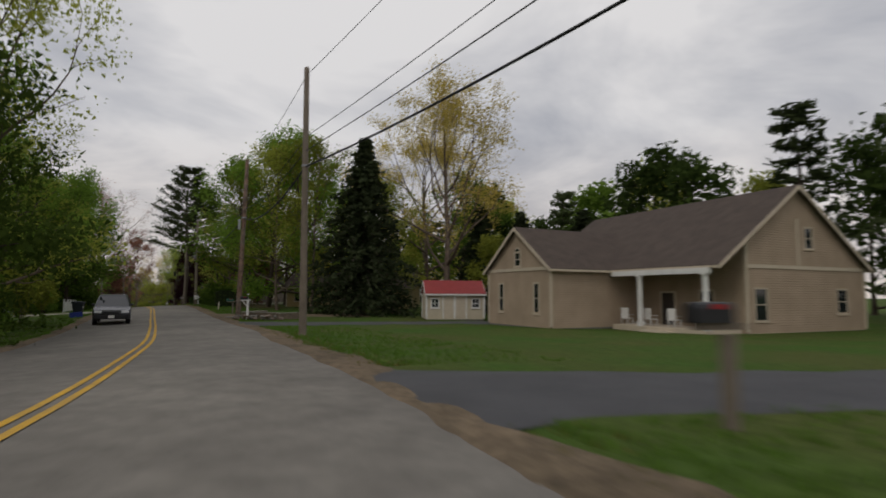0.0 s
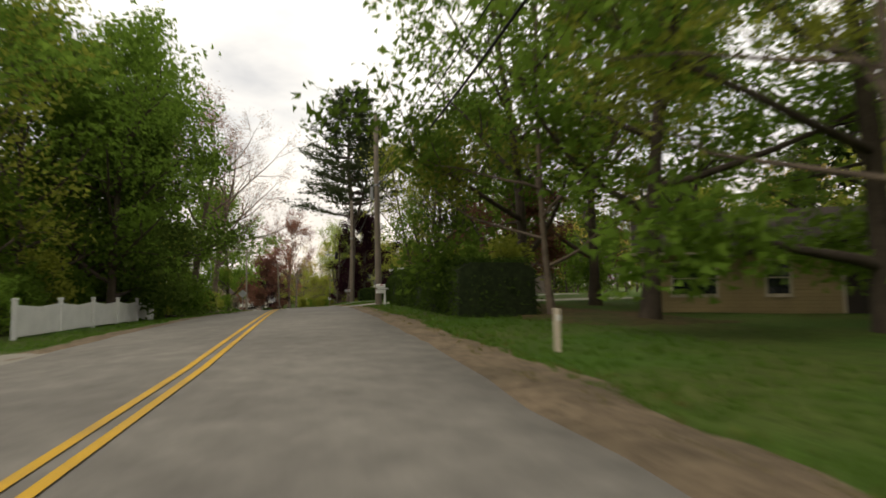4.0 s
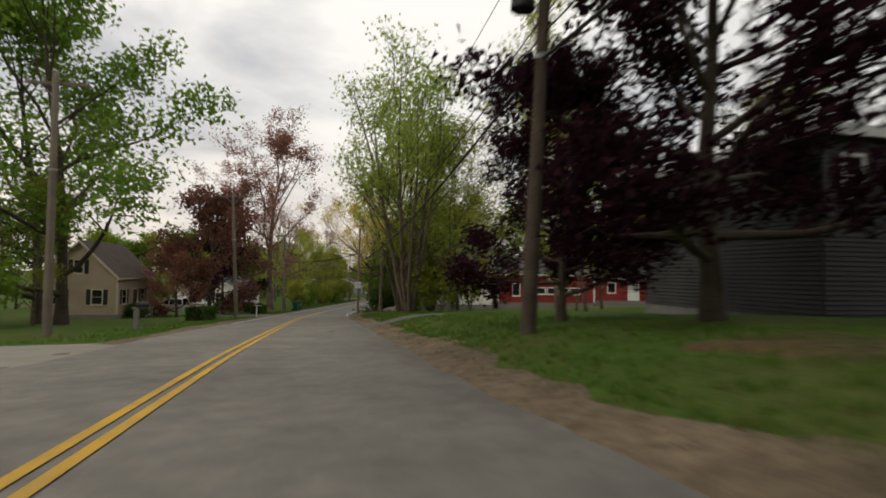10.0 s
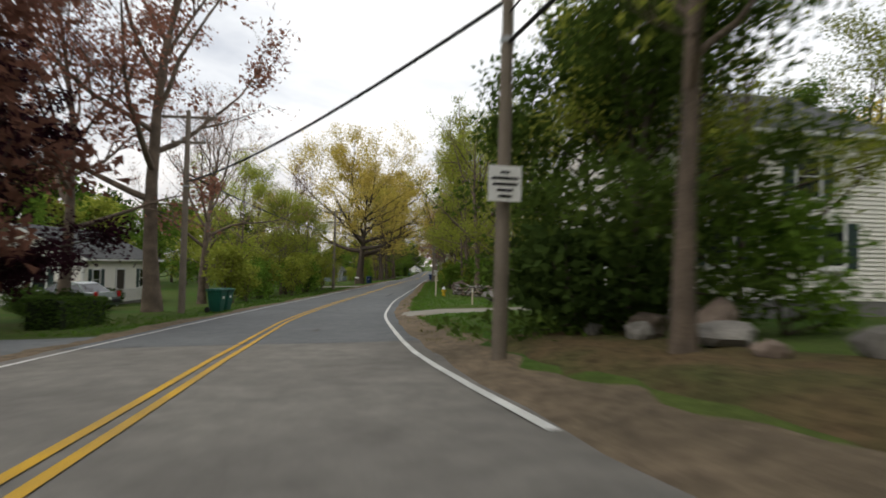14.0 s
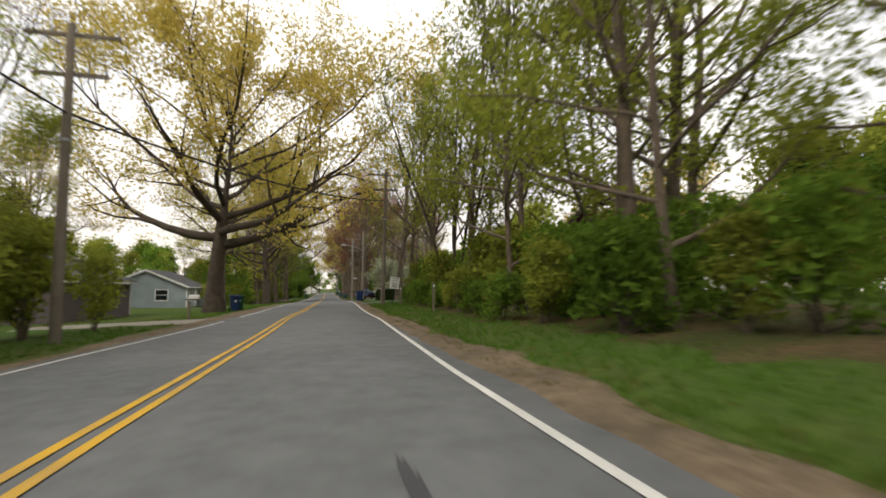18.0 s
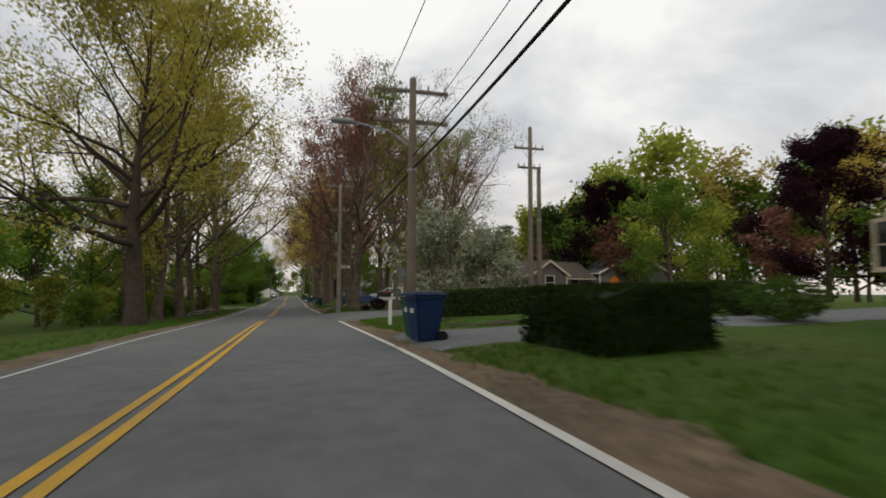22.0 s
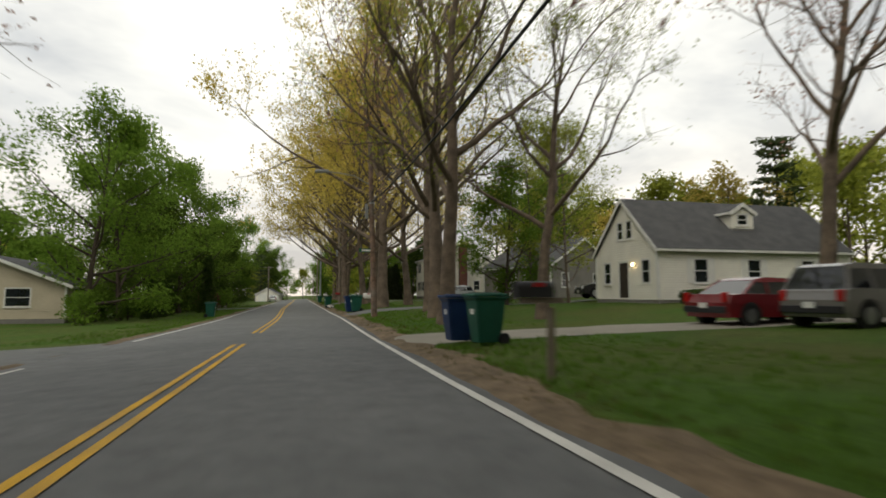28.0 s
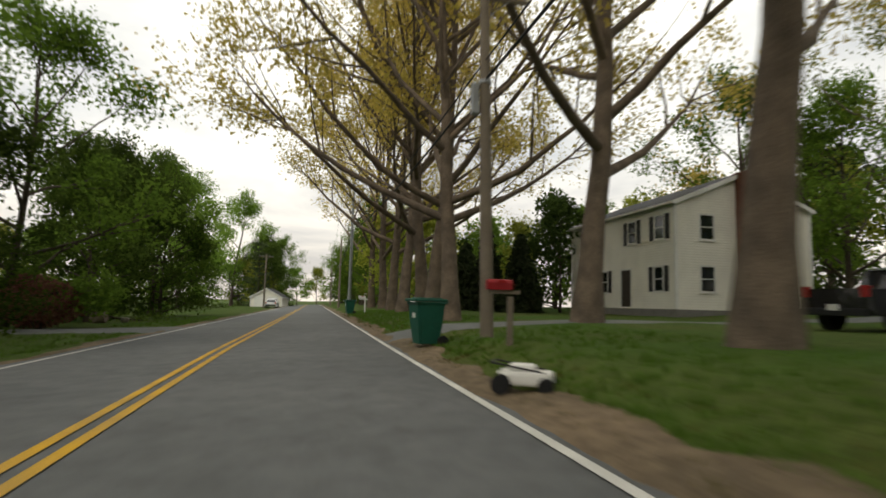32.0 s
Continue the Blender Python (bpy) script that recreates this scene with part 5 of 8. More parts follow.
# pale yellow house with a gabled porch
house("house", spot(257.4, 16.9, 0, 0.1), 11, 6.4, "x", 5.15, 0.75, "weathered pale yellow clapboard house with dark shingle roof", PALEYELLOW, ROOF_BROWN, CREAM_PAINT, over=0.3,
      wins=(("W", 2.8, 3.1, 0.7, 1.0), ("W", 1.0, 0.9, 0.8, 1.3), ("S", 2.0, 1.1, 0.9, 1.4), ("S", 6.5, 1.1, 0.9, 1.4)))
house("house", spot(260.9, 13.6, 0, 0.1), 3.3, 2.7, "x", 3.9, 0.9, "enclosed porch of the pale yellow house with wide windows", PALEYELLOW, ROOF_BROWN, CREAM_PAINT, over=0.35,
      wins=(("W", 0.5, 1.2, 0.9, 1.1), ("W", 1.6, 1.2, 0.9, 1.1), ("W", 2.7, 1.2, 0.9, 1.1), ("S", 0.5, 1.2, 0.9, 1.1), ("S", 1.7, 1.2, 0.9, 1.1)))
house("house", spot(304, 30, -4, 0.3), 8, 8, "y", 4.6, 0.5, "small grey cottage with a chimney beyond the hedge", GREYSIDE, ROOF_GREY, WHITE_PAINT, over=0.25,
      wins=(("S", 3.6, 1.0, 0.8, 1.3, {"bars": (2, 2)}), ("W", 2, 1.0, 0.9, 1.2)), chimney=(7.0, 3, 0.6, 5.3, FOUND))
house("house", spot(302.4, 14.2, 0, 0.1), 5.4, 8.0, "y", 4.35, 0.75, "grey-brown clapboard bungalow gable with white windows", MAUVE, ROOF_BROWN, CREAM_PAINT, over=0.3,
      wins=(("S", 2.2, 1.2, 0.8, 1.2), ("W", 5.6, 1.2, 0.8, 1.2)), doors=(("W", 6.9, 0.1, 0.85, 2.0),))
house("porch", spot(304.2, 12.5, 0, 0.1), 1.7, 2.2, "x", 3.3, 0.6, "small gabled entry porch with cream trim", MAUVE, ROOF_BROWN, CREAM_PAINT, over=0.25, doors=(("W", 0.6, 0.05, 0.95, 2.05, DOORWOOD),), category="porch")
house("house", spot(303.4, 19.7, 0, 0.1), 9.0, 6.5, "x", 4.0, 0.5, "low grey-brown clapboard house wing behind shrubs", MAUVE, ROOF_BROWN, CREAM_PAINT, over=0.3,
      wins=(("S", 0.5, 1.2, 0.6, 1.1), ("S", 6.6, 1.2, 0.9, 1.2)))
house("house", spot(300.6, 20.9, 0, 0.1), 3.4, 2.75, "y", 3.7, 0.7, "projecting grey-brown gable with one white window", MAUVE, ROOF_BROWN, CREAM_PAINT, over=0.25, wins=(("S", 1.3, 1.15, 0.8, 1.2),))
house("house", spot(350.5, 17.8, 0, 0.15), 12.5, 6.2, "x", 5.7, 0.95, "pale grey clapboard cape house with white shutters and dormer", WHITESIDE, ROOF_GREY, WHITE_PAINT, over=0.2,
      wins=(("W", 0.7, 0.95, 0.65, 1.2), ("W", 4.6, 0.95, 0.65, 1.2), ("W", 2.3, 3.5, 0.5, 0.95), ("W", 3.2, 3.5, 0.5, 0.95), ("S", 2.2, 0.95, 0.8, 1.2, {"shutters": WHITE_PAINT}), ("S", 5.6, 0.95, 0.8, 1.2, {"shutters": WHITE_PAINT}), ("S", 9.2, 0.95, 0.8, 1.2, {"shutters": WHITE_PAINT})),
      doors=(("W", 2.7, 0.1, 0.9, 2.0),))
house("dormer", spot(351.6, 23.4, 0, 3.9), 1.5, 2.4, "y", 1.35, 0.6, "small white dormer window on a grey roof", WHITESIDE, ROOF_GREY, WHITE_PAINT, over=0.12, wins=(("S", 0.45, 0.25, 0.6, 0.55),), category="dormer", corner=False)
house("house", spot(357.5, 32.0, 0, 0.1), 6, 6, "x", 3.8, 0.5, "white side wing of the cape house", WHITESIDE, ROOF_GREY, WHITE_PAINT, over=0.2, wins=(("S", 2, 1.0, 0.8, 1.1),))
house("house", spot(333.2, 17.6, 0, 0.2), 9, 2.6, "x", 5.4, 0.6, "pale house corner with louvred siding among trees", WHITESIDE, ROOF_GREY, WHITE_PAINT, over=0.2, wins=(("W", 0.9, 1.0, 0.7, 1.2),))
house("house", spot(370.1, 21.3, 19, 0.15), 8.5, 9.5, "y", 5.4, 0.6, "grey shingled cape house with white windows and a white door", GREYSIDE, ROOF_GREY, WHITE_PAINT, over=0.25,
      wins=(("W", 0.9, 0.95, 0.75, 1.2), ("W", 6.6, 0.95, 0.75, 1.2), ("W", 2.6, 0.95, 0.75, 1.2), ("S", 1.4, 0.95, 0.8, 1.2), ("S", 5.6, 0.95, 0.8, 1.2)), doors=(("W", 4.6, 0.1, 0.95, 2.05, WHITE_PAINT),))
house("house", spot(397.6, 17.3, 0, 0.35), 8.0, 11, "y", 7.0, 0.42, "white two-storey clapboard house with dark shutters", WHITESIDE, ROOF_GREY, WHITE_PAINT, over=0.2,
      wins=(*[("S", u, v, 0.75, 1.2) for u in (1.4, 5.7) for v in (0.95, 3.55)], *[("W", u, 3.6, 0.75, 1.2, BLK) for u in (0.9, 3.4, 8.6)], ("W", 1.0, 0.95, 0.75, 1.2, BLK), ("W", 6.4, 0.95, 0.75, 1.2, BLK), ("W", 8.8, 0.95, 0.75, 1.2, BLK)),
      doors=(("W", 3.9, 0.1, 0.95, 2.05),), chimney=(4.0, -0.4, 1.0, 6.9, BRICK))
house("house", spot(369, -25.3, 5, 0.3), 9, 11, "y", 4.3, 0.42, "low cream ranch house with grey roof behind shrubs", CREAM, ROOF_GREY, WHITE_PAINT, over=0.5,
      wins=(("S", 5.5, 0.9, 1.4, 1.2), ("E", 2, 0.9, 1.2, 1.2), ("E", 7, 0.9, 1.0, 1.2)))
house("garage", spot(497, -13, -8, 0.0), 6.5, 7, "y", 3.9, 0.55, "far white garage with a grey roof", WHITESIDE, ROOF_GREY, WHITE_PAINT, over=0.3, doors=(("S", 0.8, 0.05, 2.2, 2.1, WHITE_PAINT), ("S", 3.4, 0.05, 2.2, 2.1, WHITE_PAINT)), category="garage")


# ---- plants ----
L_GREEN = leaf_material("fresh_green_leaves", (0.175, 0.275, 0.04), (0.10, 0.17, 0.028), 0.5)
L_OLIVE = leaf_material("olive_spring_leaves", (0.34, 0.36, 0.06), (0.20, 0.235, 0.042), 0.5)
L_GOLD = leaf_material("golden_spring_leaves", (0.58, 0.44, 0.11), (0.40, 0.34, 0.08), 0.5)
L_FRESH = leaf_material("pale_fresh_leaves", (0.27, 0.34, 0.06), (0.17, 0.23, 0.04), 0.5)
L_MOSS = leaf_material("moss_gold_leaves", (0.42, 0.36, 0.075), (0.26, 0.25, 0.05), 0.5)
L_DEEP = leaf_material("deep_green_leaves", (0.105, 0.155, 0.03), (0.055, 0.088, 0.019), 0.4)
L_DARK = leaf_material("dark_green_leaves", (0.055, 0.085, 0.02), (0.032, 0.052, 0.014), 0.35)
L_PURPLE = leaf_material("dark_purple_leaves", (0.040, 0.015, 0.022), (0.022, 0.010, 0.014), 0.25)
L_RED = leaf_material("russet_red_leaves", (0.31, 0.15, 0.105), (0.19, 0.09, 0.065), 0.45)
L_PINK = leaf_material("reddish_buds", (0.36, 0.20, 0.15), (0.24, 0.15, 0.10), 0.45)
L_NEEDLE = leaf_material("spruce_needles", (0.058, 0.072, 0.034), (0.032, 0.044, 0.022), 0.3)
L_PINE = leaf_material("pine_needles", (0.085, 0.11, 0.045), (0.045, 0.062, 0.026), 0.3)
L_WHITE = leaf_material("white_blossom", (0.45, 0.45, 0.36), (0.16, 0.20, 0.08))
L_YELLOW = leaf_material("yellow_shrub_leaves", (0.30, 0.28, 0.03), (0.18, 0.2, 0.03))
L_BLUSH = leaf_material("pale_pink_blossom", (0.45, 0.36, 0.34), (0.18, 0.14, 0.10))
L_HEDGE = leaf_material("hedge_leaves", (0.085, 0.135, 0.026), (0.045, 0.078, 0.018), 0.4)

T_GREEN = grown("maple_tree", broadleaf(11, 15, 0.22, 0.09, 16, (80, 16), 0.42, 0.4, 0.10, 6, 2, 11000, 0.135, blossom=0.5, plain=1), BARK_DARK, L_GREEN, "leafy green maple tree with a full crown")
T_GREEN2 = grown("maple_tree", broadleaf(12, 13, 0.20, 0.07, 16, (80, 20), 0.44, 0.4, 0.12, 5, 2, 10000, 0.132, blossom=0.5, plain=1), BARK_DARK, L_GREEN, "dense fresh green tree beside the road")
T_OLIVE = grown("roadside_tree", broadleaf(13, 15, 0.12, 0.10, 16, (70, 20), 0.36, 0.4, 0.12, 5, 3, 7000, 0.105, blossom=0.45, plain=1), BARK, L_OLIVE, "slender tree with thin olive spring leaves")
T_OLIVE2 = grown("roadside_tree", broadleaf(14, 16, 0.20, 0.12, 14, (75, 20), 0.50, 0.35, 0.14, 6, 3, 8500, 0.10, flat=0.4, blossom=0.5, plain=1), BARK, L_OLIVE, "spreading tree with yellow-green spring leaves")
T_GOLD = grown("maple_tree", broadleaf(15, 20, 0.36, 0.22, 16, (66, 14), 0.62, 0.55, 0.10, 7, 3, 16000, 0.11, blossom=0.45), BARK, L_GOLD, "tall maple in golden spring flower")
T_BARE = grown("bare_tree", broadleaf(16, 19, 0.38, 0.28, 14, (58, 12), 0.52, 0.6, 0.11, 8, 6, 3800, 0.085), BARK, L_PINK, "tall grey-barked maple with bare twigs and buds")
T_BARE2 = grown("bare_tree", broadleaf(17, 18, 0.34, 0.28, 13, (68, 16), 0.52, 0.55, 0.14, 8, 6, 4500, 0.085), BARK, L_OLIVE, "big roadside tree with bare limbs and first leaves")
T_MULTI = grown("multi_stem_tree", broadleaf(18, 15, 0.115, 0.2, 22, (45, 14), 0.28, 0.6, 0.10, 5, 4, 6500, 0.08, stems=5), BARK_DARK, L_OLIVE, "clump of slender stems with sparse spring leaves")
T_PURPLE = grown("purple_maple", broadleaf(19, 12, 0.22, 0.10, 22, (88, 18), 0.44, 0.25, 0.10, 7, 4, 34000, 0.115, blossom=0.4, plain=1), BARK_DARK, L_PURPLE, "dark purple-leaved maple with a dense crown")
T_RED = grown("red_maple", broadleaf(20, 19, 0.34, 0.28, 14, (60, 13), 0.48, 0.6, 0.1, 8, 5, 10000, 0.125), BARK, L_RED, "tall red maple with thin russet leaves")
T_CRIM = grown("russet_tree", broadleaf(21, 9, 0.18, 0.08, 15, (80, 20), 0.56, 0.3, 0.1, 7, 3, 8500, 0.15, blossom=0.45, plain=1), BARK_DARK, L_RED, "broad low tree with dense russet leaves")
T_OAK = grown("oak_tree", broadleaf(22, 16.0, 0.62, 0.32, 24, (86, 36), 1.0, 0.55, 0.13, 9, 5, 46000, 0.13, blossom=0.5, stout=0.8, low=4.6, fork=0.4), BARK_DARK, L_GOLD, "massive old oak with a dark trunk and wide crown")
T_BROAD = grown("oak_tree", broadleaf(57, 20, 0.54, 0.24, 28, (84, 26), 0.64, 0.42, 0.13, 8, 5, 46000, 0.125, blossom=0.6, stout=0.55, fork=0.45), BARK_DARK, L_MOSS, "broad old tree with a full olive-gold spring crown")
T_FAN = grown("multi_stem_tree", broadleaf(63, 16, 0.12, 0.16, 40, (54, 18), 0.30, 0.5, 0.09, 5, 4, 17000, 0.095, stems=9, lean=0.17, blossom=0.5), BARK, L_FRESH, "wide fan of slender stems with pale green spring leaves")
T_DENSE = grown("thick_tree", broadleaf(51, 11, 0.18, 0.03, 22, (88, 20), 0.42, 0.35, 0.1, 6, 2, 14000, 0.14, blossom=0.55, plain=2), BARK_DARK, L_DEEP, "dense dark green tree leafy to the ground")
T_SLIM = grown("slender_tree", broadleaf(28, 17, 0.17, 0.25, 18, (50, 16), 0.22, 0.6, 0.1, 5, 4, 3600, 0.085, blossom=0.3), BARK, L_OLIVE, "tall slender tree with sparse small leaves")
T_SPRUCE = grown("spruce", spruce(23, 15.5, 0.28, 6.0, 34, 13, 0.25), BARK_DARK, L_NEEDLE, "tall dark spruce reaching to the ground")
T_FIR = grown("fir", spruce(24, 9, 0.2, 3.3, 20, 9, 0.28), BARK_DARK, L_NEEDLE, "broad dark evergreen beside the road")
T_PINE = grown("white_pine", white_pine(25, 26, 0.41, 8.2, 0.42, True, 11, 0.24, 6, 14, needles=18), BARK_DARK, L_PINE, "tall forked white pine with layered branches")
T_DOG = grown("dogwood", broadleaf(27, 6.5, 0.12, 0.12, 13, (72, 25), 0.5, 0.2, 0.12, 6, 4, 5200, 0.10, stems=2), BARK, L_WHITE, "dogwood in white blossom at the street corner")
# plainer trees for the woods behind the gardens
F_GREEN = grown("wood_tree", broadleaf(41, 13, 0.2, 0.05, 14, (75, 18), 0.42, 0.4, 0.1, 5, 1, 2500, 0.32, blossom=0.7, plain=2), BARK_DARK, L_GREEN, "green tree in the woods behind the gardens", "tree")
F_DARK = grown("wood_tree", broadleaf(45, 14, 0.2, 0.04, 15, (72, 18), 0.38, 0.4, 0.1, 5, 1, 2200, 0.32, blossom=0.7, plain=2), BARK_DARK, L_DARK, "dark green tree in the woods behind the gardens", "tree")
F_OLIVE = grown("wood_tree", broadleaf(42, 14, 0.2, 0.06, 14, (70, 16), 0.40, 0.5, 0.1, 5, 1, 2500, 0.30, blossom=0.7, plain=2), BARK, L_OLIVE, "yellow-green tree in the woods behind the gardens", "tree")
F_GOLD = grown("wood_tree", broadleaf(43, 15, 0.22, 0.15, 14, (60, 14), 0.46, 0.5, 0.1, 5, 1, 2500, 0.23, blossom=0.55, plain=2), BARK, L_GOLD, "golden flowering tree in the woods", "tree")
F_RUST = grown("wood_tree", broadleaf(44, 12, 0.2, 0.10, 14, (65, 16), 0.44, 0.4, 0.1, 5, 1, 2500, 0.30, blossom=0.6, plain=2), BARK, L_RED, "russet tree in the woods behind the gardens", "tree")
F_PINE = grown("wood_pine", white_pine(26, 15, 0.28, 4.0, 0.08, False, 12, 0.42, 5, 3, 1), BARK_DARK, L_PINE, "dark pine in the woods behind the gardens", "tree")
B_THICKET = grown("undergrowth_bush", broadleaf(31, 4.2, 0.03, 0.06, 26, (55, 18), 0.34, 0.4, 0.14, 3, 2, 1300, 0.13, stems=6, blossom=0.3, plain=2), BARK, L_OLIVE, "loose olive-green undergrowth below roadside trees", "bush", "foliage", "stem")
B_WILD = grown("undergrowth_bush", broadleaf(38, 3.4, 0.03, 0.05, 24, (65, 20), 0.42, 0.3, 0.14, 3, 2, 1300, 0.135, stems=5, blossom=0.3, plain=2), BARK_DARK, L_GREEN, "loose green wild bush under trees", "bush", "foliage", "stem")
B_GREEN = grown("garden_bush", shrub(32, 1.2, 1.5, 2600, 0.07), BARK, L_HEDGE, "rounded green garden shrub", "bush", "foliage", "stem")
B_DARK = grown("dark_bush", shrub(33, 1.0, 1.2, 2200, 0.065), BARK_DARK, L_DARK, "rounded dark evergreen shrub", "bush", "foliage", "stem")
B_YELLOW = grown("yellow_bush", shrub(34, 1.1, 1.3, 1900, 0.07), BARK, L_YELLOW, "bright yellow-green garden shrub", "bush", "foliage", "stem")
B_BLUSH = grown("flowering_bush", shrub(35, 1.0, 1.5, 1900, 0.08), BARK, L_BLUSH, "rhododendron with pale pink flowers", "bush", "foliage", "stem")
B_RUSSET = grown("russet_bush", shrub(36, 1.3, 1.8, 2200, 0.08), BARK_DARK, L_RED, "rounded russet-leaved garden bush by a wall", "bush", "foliage", "stem")
B_MAROON = grown("dark_bush", shrub(39, 1.15, 1.15, 2400, 0.06), BARK_DARK, L_PURPLE, "rounded dark maroon shrub in a mulch bed", "bush", "foliage", "stem")
B_CONE = grown("clipped_conifer", spruce(37, 5.7, 0.12, 0.95, 26, 10, 0.14), BARK_DARK, L_DARK, "slim clipped conifer beside the drive", "tree")


def row(kinds, items):
    for i, (s, d, k) in enumerate(items):
        plant(kinds[i % len(kinds)], s, d, k)


def belt(kinds, s0, s1, step, d0, d1, k0, k1, seed):
    """Plants scattered along a belt beside the road."""
    rng = np.random.default_rng(seed)
    for s in np.arange(s0, s1, step):
        plant(kinds[int(rng.integers(0, len(kinds)))], s + rng.uniform(-0.4, 0.4) * step, rng.uniform(d0, d1), rng.uniform(k0, k1))


# right-hand side, from the tan house on
plant(T_SPRUCE, 45.7, 14.4, 1.02)
plant(T_GOLD, 43.7, 21.6, 0.95, label="tall bare tree with thin golden flowers behind the house")
plant(T_GOLD, 54, 25, 0.9)
row((T_FIR,), ((42, 29, 1.1), (47, 27.5, 1.2), (38, 33, 1.1)))
row((T_OLIVE, F_OLIVE), ((50, 19, 0.85), (40.5, 24.5, 0.5), (47.5, 18, 0.6)))
row((T_GREEN,), ((62, 9.5, 1.15), (57.5, 12.5, 1.2), (69, 8.5, 1.1), (73, 14, 1.2), (66, 23, 1.1), (56, 30, 1.0), (78, 24, 1.05)))
row((T_OLIVE,), ((54, 8.8, 1.05), (51.5, 11.5, 1.1), (64.5, 7.6, 1.0)))
row((B_WILD, B_THICKET), ((69, 6.4, 0.75), (71.5, 6.2, 0.7), (74, 7.2, 0.8), (67, 7.2, 0.7), (76.5, 8.6, 1.0), (72, 8.8, 0.9)))
plant(T_CRIM, 75.0, 10.8, 0.62, label="brownish round-headed tree behind the hedge")
plant(T_MULTI, 94.1, 9.6, 1.2)
row((T_OLIVE2, T_GREEN, T_GREEN2, T_OLIVE), ((97, 13.5, 1.0), (88, 13, 1.0), (91, 16, 1.1), (84, 20, 1.0), (92.5, 10, 0.9)))
plant(T_GREEN2, 91.5, 10.2, 1.0)
row((B_WILD,), ((93.5, 8.4, 0.8), (92, 7.6, 0.7), (90, 7.8, 0.75), (88.5, 8.6, 0.8), (91, 10.5, 0.9), (86, 10.5, 0.8)))
plant(B_GREEN, 94.6, 8.3, 0.9)
plant(T_PINE, 117.6, 5.3, 1.0, turn=20)
plant(T_PURPLE, 127.0, 8.0, 1.0)
plant(T_PURPLE, 130, 6.0, 0.52)
plant(T_SPRUCE, 115.2, 19.5, 0.84)
plant(T_BARE, 106, 24, 0.85)
plant(B_YELLOW, 107.0, 10.6, 1.0)
plant(B_BLUSH, 105.2, 11.2, 0.95)
plant(B_BLUSH, 102.6, 12.2, 1.2, label="rhododendron with cream and green leaves")
plant(B_RUSSET, 104.0, 13.2, 1.15)
plant(B_GREEN, 110, 9.4, 0.75)
plant(B_DARK, 104.0, 7.2, 0.5)
row((B_GREEN, B_DARK), ((136, 16, 1.1), (134.5, 15.5, 1.2)))
row((T_OLIVE,), ((147, 13.5, 0.75), (149, 17.5, 0.7), (142, 24, 0.8), (144.5, 13.5, 0.55)))
plant(T_FAN, 151.5, 5.6, 1.15)
row((T_MULTI,), ((157.8, 5.9, 1.1), (161.5, 8.6, 0.95)))
plant(T_SLIM, 137.3, 7.9, 0.78, label="slim pale-barked tree with thin leaves on the lawn")
plant(T_OLIVE, 139.5, 11.5, 0.6, label="low crooked orchard tree with pale leaves")
row((T_OLIVE,), ((151.0, 8.6, 0.8), (150, 8.0, 0.7), (147.5, 9.8, 0.33)))
row((B_THICKET,), ((150.5, 6.3, 0.75), (152, 7.0, 0.9), (150.2, 7.4, 0.8), (159.5, 7.0, 0.85), (161.5, 7.0, 0.8), (151.5, 8.4, 0.9), (151.8, 9.6, 0.9)))
plant(B_DARK, 171.0, 5.7, 2.0)
plant(B_DARK, 172.6, 6.4, 2.0)
plant(T_SLIM, 166.5, 4.8, 0.85)
row((T_DENSE, T_OLIVE), ((171.0, 6.5, 0.74), (173.0, 7.6, 0.75), (173.8, 6.8, 0.7)))
plant(T_FIR, 197, 25, 0.8)
row((T_OLIVE, B_WILD), ((172.5, 10.0, 0.7), (168.5, 8.2, 0.8)))
row((B_DARK, B_WILD), ((187, 11, 1.2), (189, 13, 0.8), (193, 15, 0.9)))
row((T_GREEN, T_OLIVE2, T_GREEN2), ((196, 22, 0.9), (190, 28, 0.95), (200, 30, 0.9), (186, 22, 0.7)))
belt((T_OLIVE, T_MULTI, T_SLIM, T_SLIM), 217, 238, 3.0, 6.4, 9.5, 0.95, 1.3, 77)
belt((T_SLIM,), 239, 248, 2.2, 6.2, 11, 0.85, 1.1, 76)
belt((T_OLIVE, T_BARE2, T_OLIVE2), 224, 240, 4.0, 10.5, 17, 1.0, 1.3, 78)
belt((B_THICKET, B_THICKET, B_WILD), 216, 247, 1.5, 5.6, 7.6, 0.6, 0.95, 79)
belt((B_THICKET, B_WILD), 216, 248, 2.2, 8.5, 13, 0.7, 1.1, 80)
belt((B_WILD, B_THICKET, B_WILD), 221, 247, 1.3, 5.0, 6.2, 0.3, 0.5, 111)
belt((B_WILD, B_THICKET), 224, 247, 2.2, 7.2, 9.0, 0.8, 1.1, 112)
belt((B_WILD, F_GREEN, B_WILD, F_OLIVE), 194, 236, 3.2, 24, 30, 0.35, 0.55, 113)
plant(T_BARE2, 257.8, 6.1, 0.95, turn=150)
plant(T_SLIM, 251.9, 6.5, 1.15, turn=250)
row((B_GREEN, B_DARK), ((257.5, 14.6, 0.9), (262, 12.0, 0.9), (266, 12.5, 0.8), (269, 14, 0.9)))
row((T_RED, T_PURPLE, T_GREEN2, T_PURPLE, F_GOLD, T_PURPLE), ((276, 40, 0.75), (286, 38, 1.0), (292, 29, 0.72), (308, 34, 1.05), (308, 50, 1.15), (318, 40, 1.1)))
plant(T_BARE2, 212.5, 8.2, 0.85, turn=60)
plant(T_OLIVE, 214.5, 10.5, 0.9)
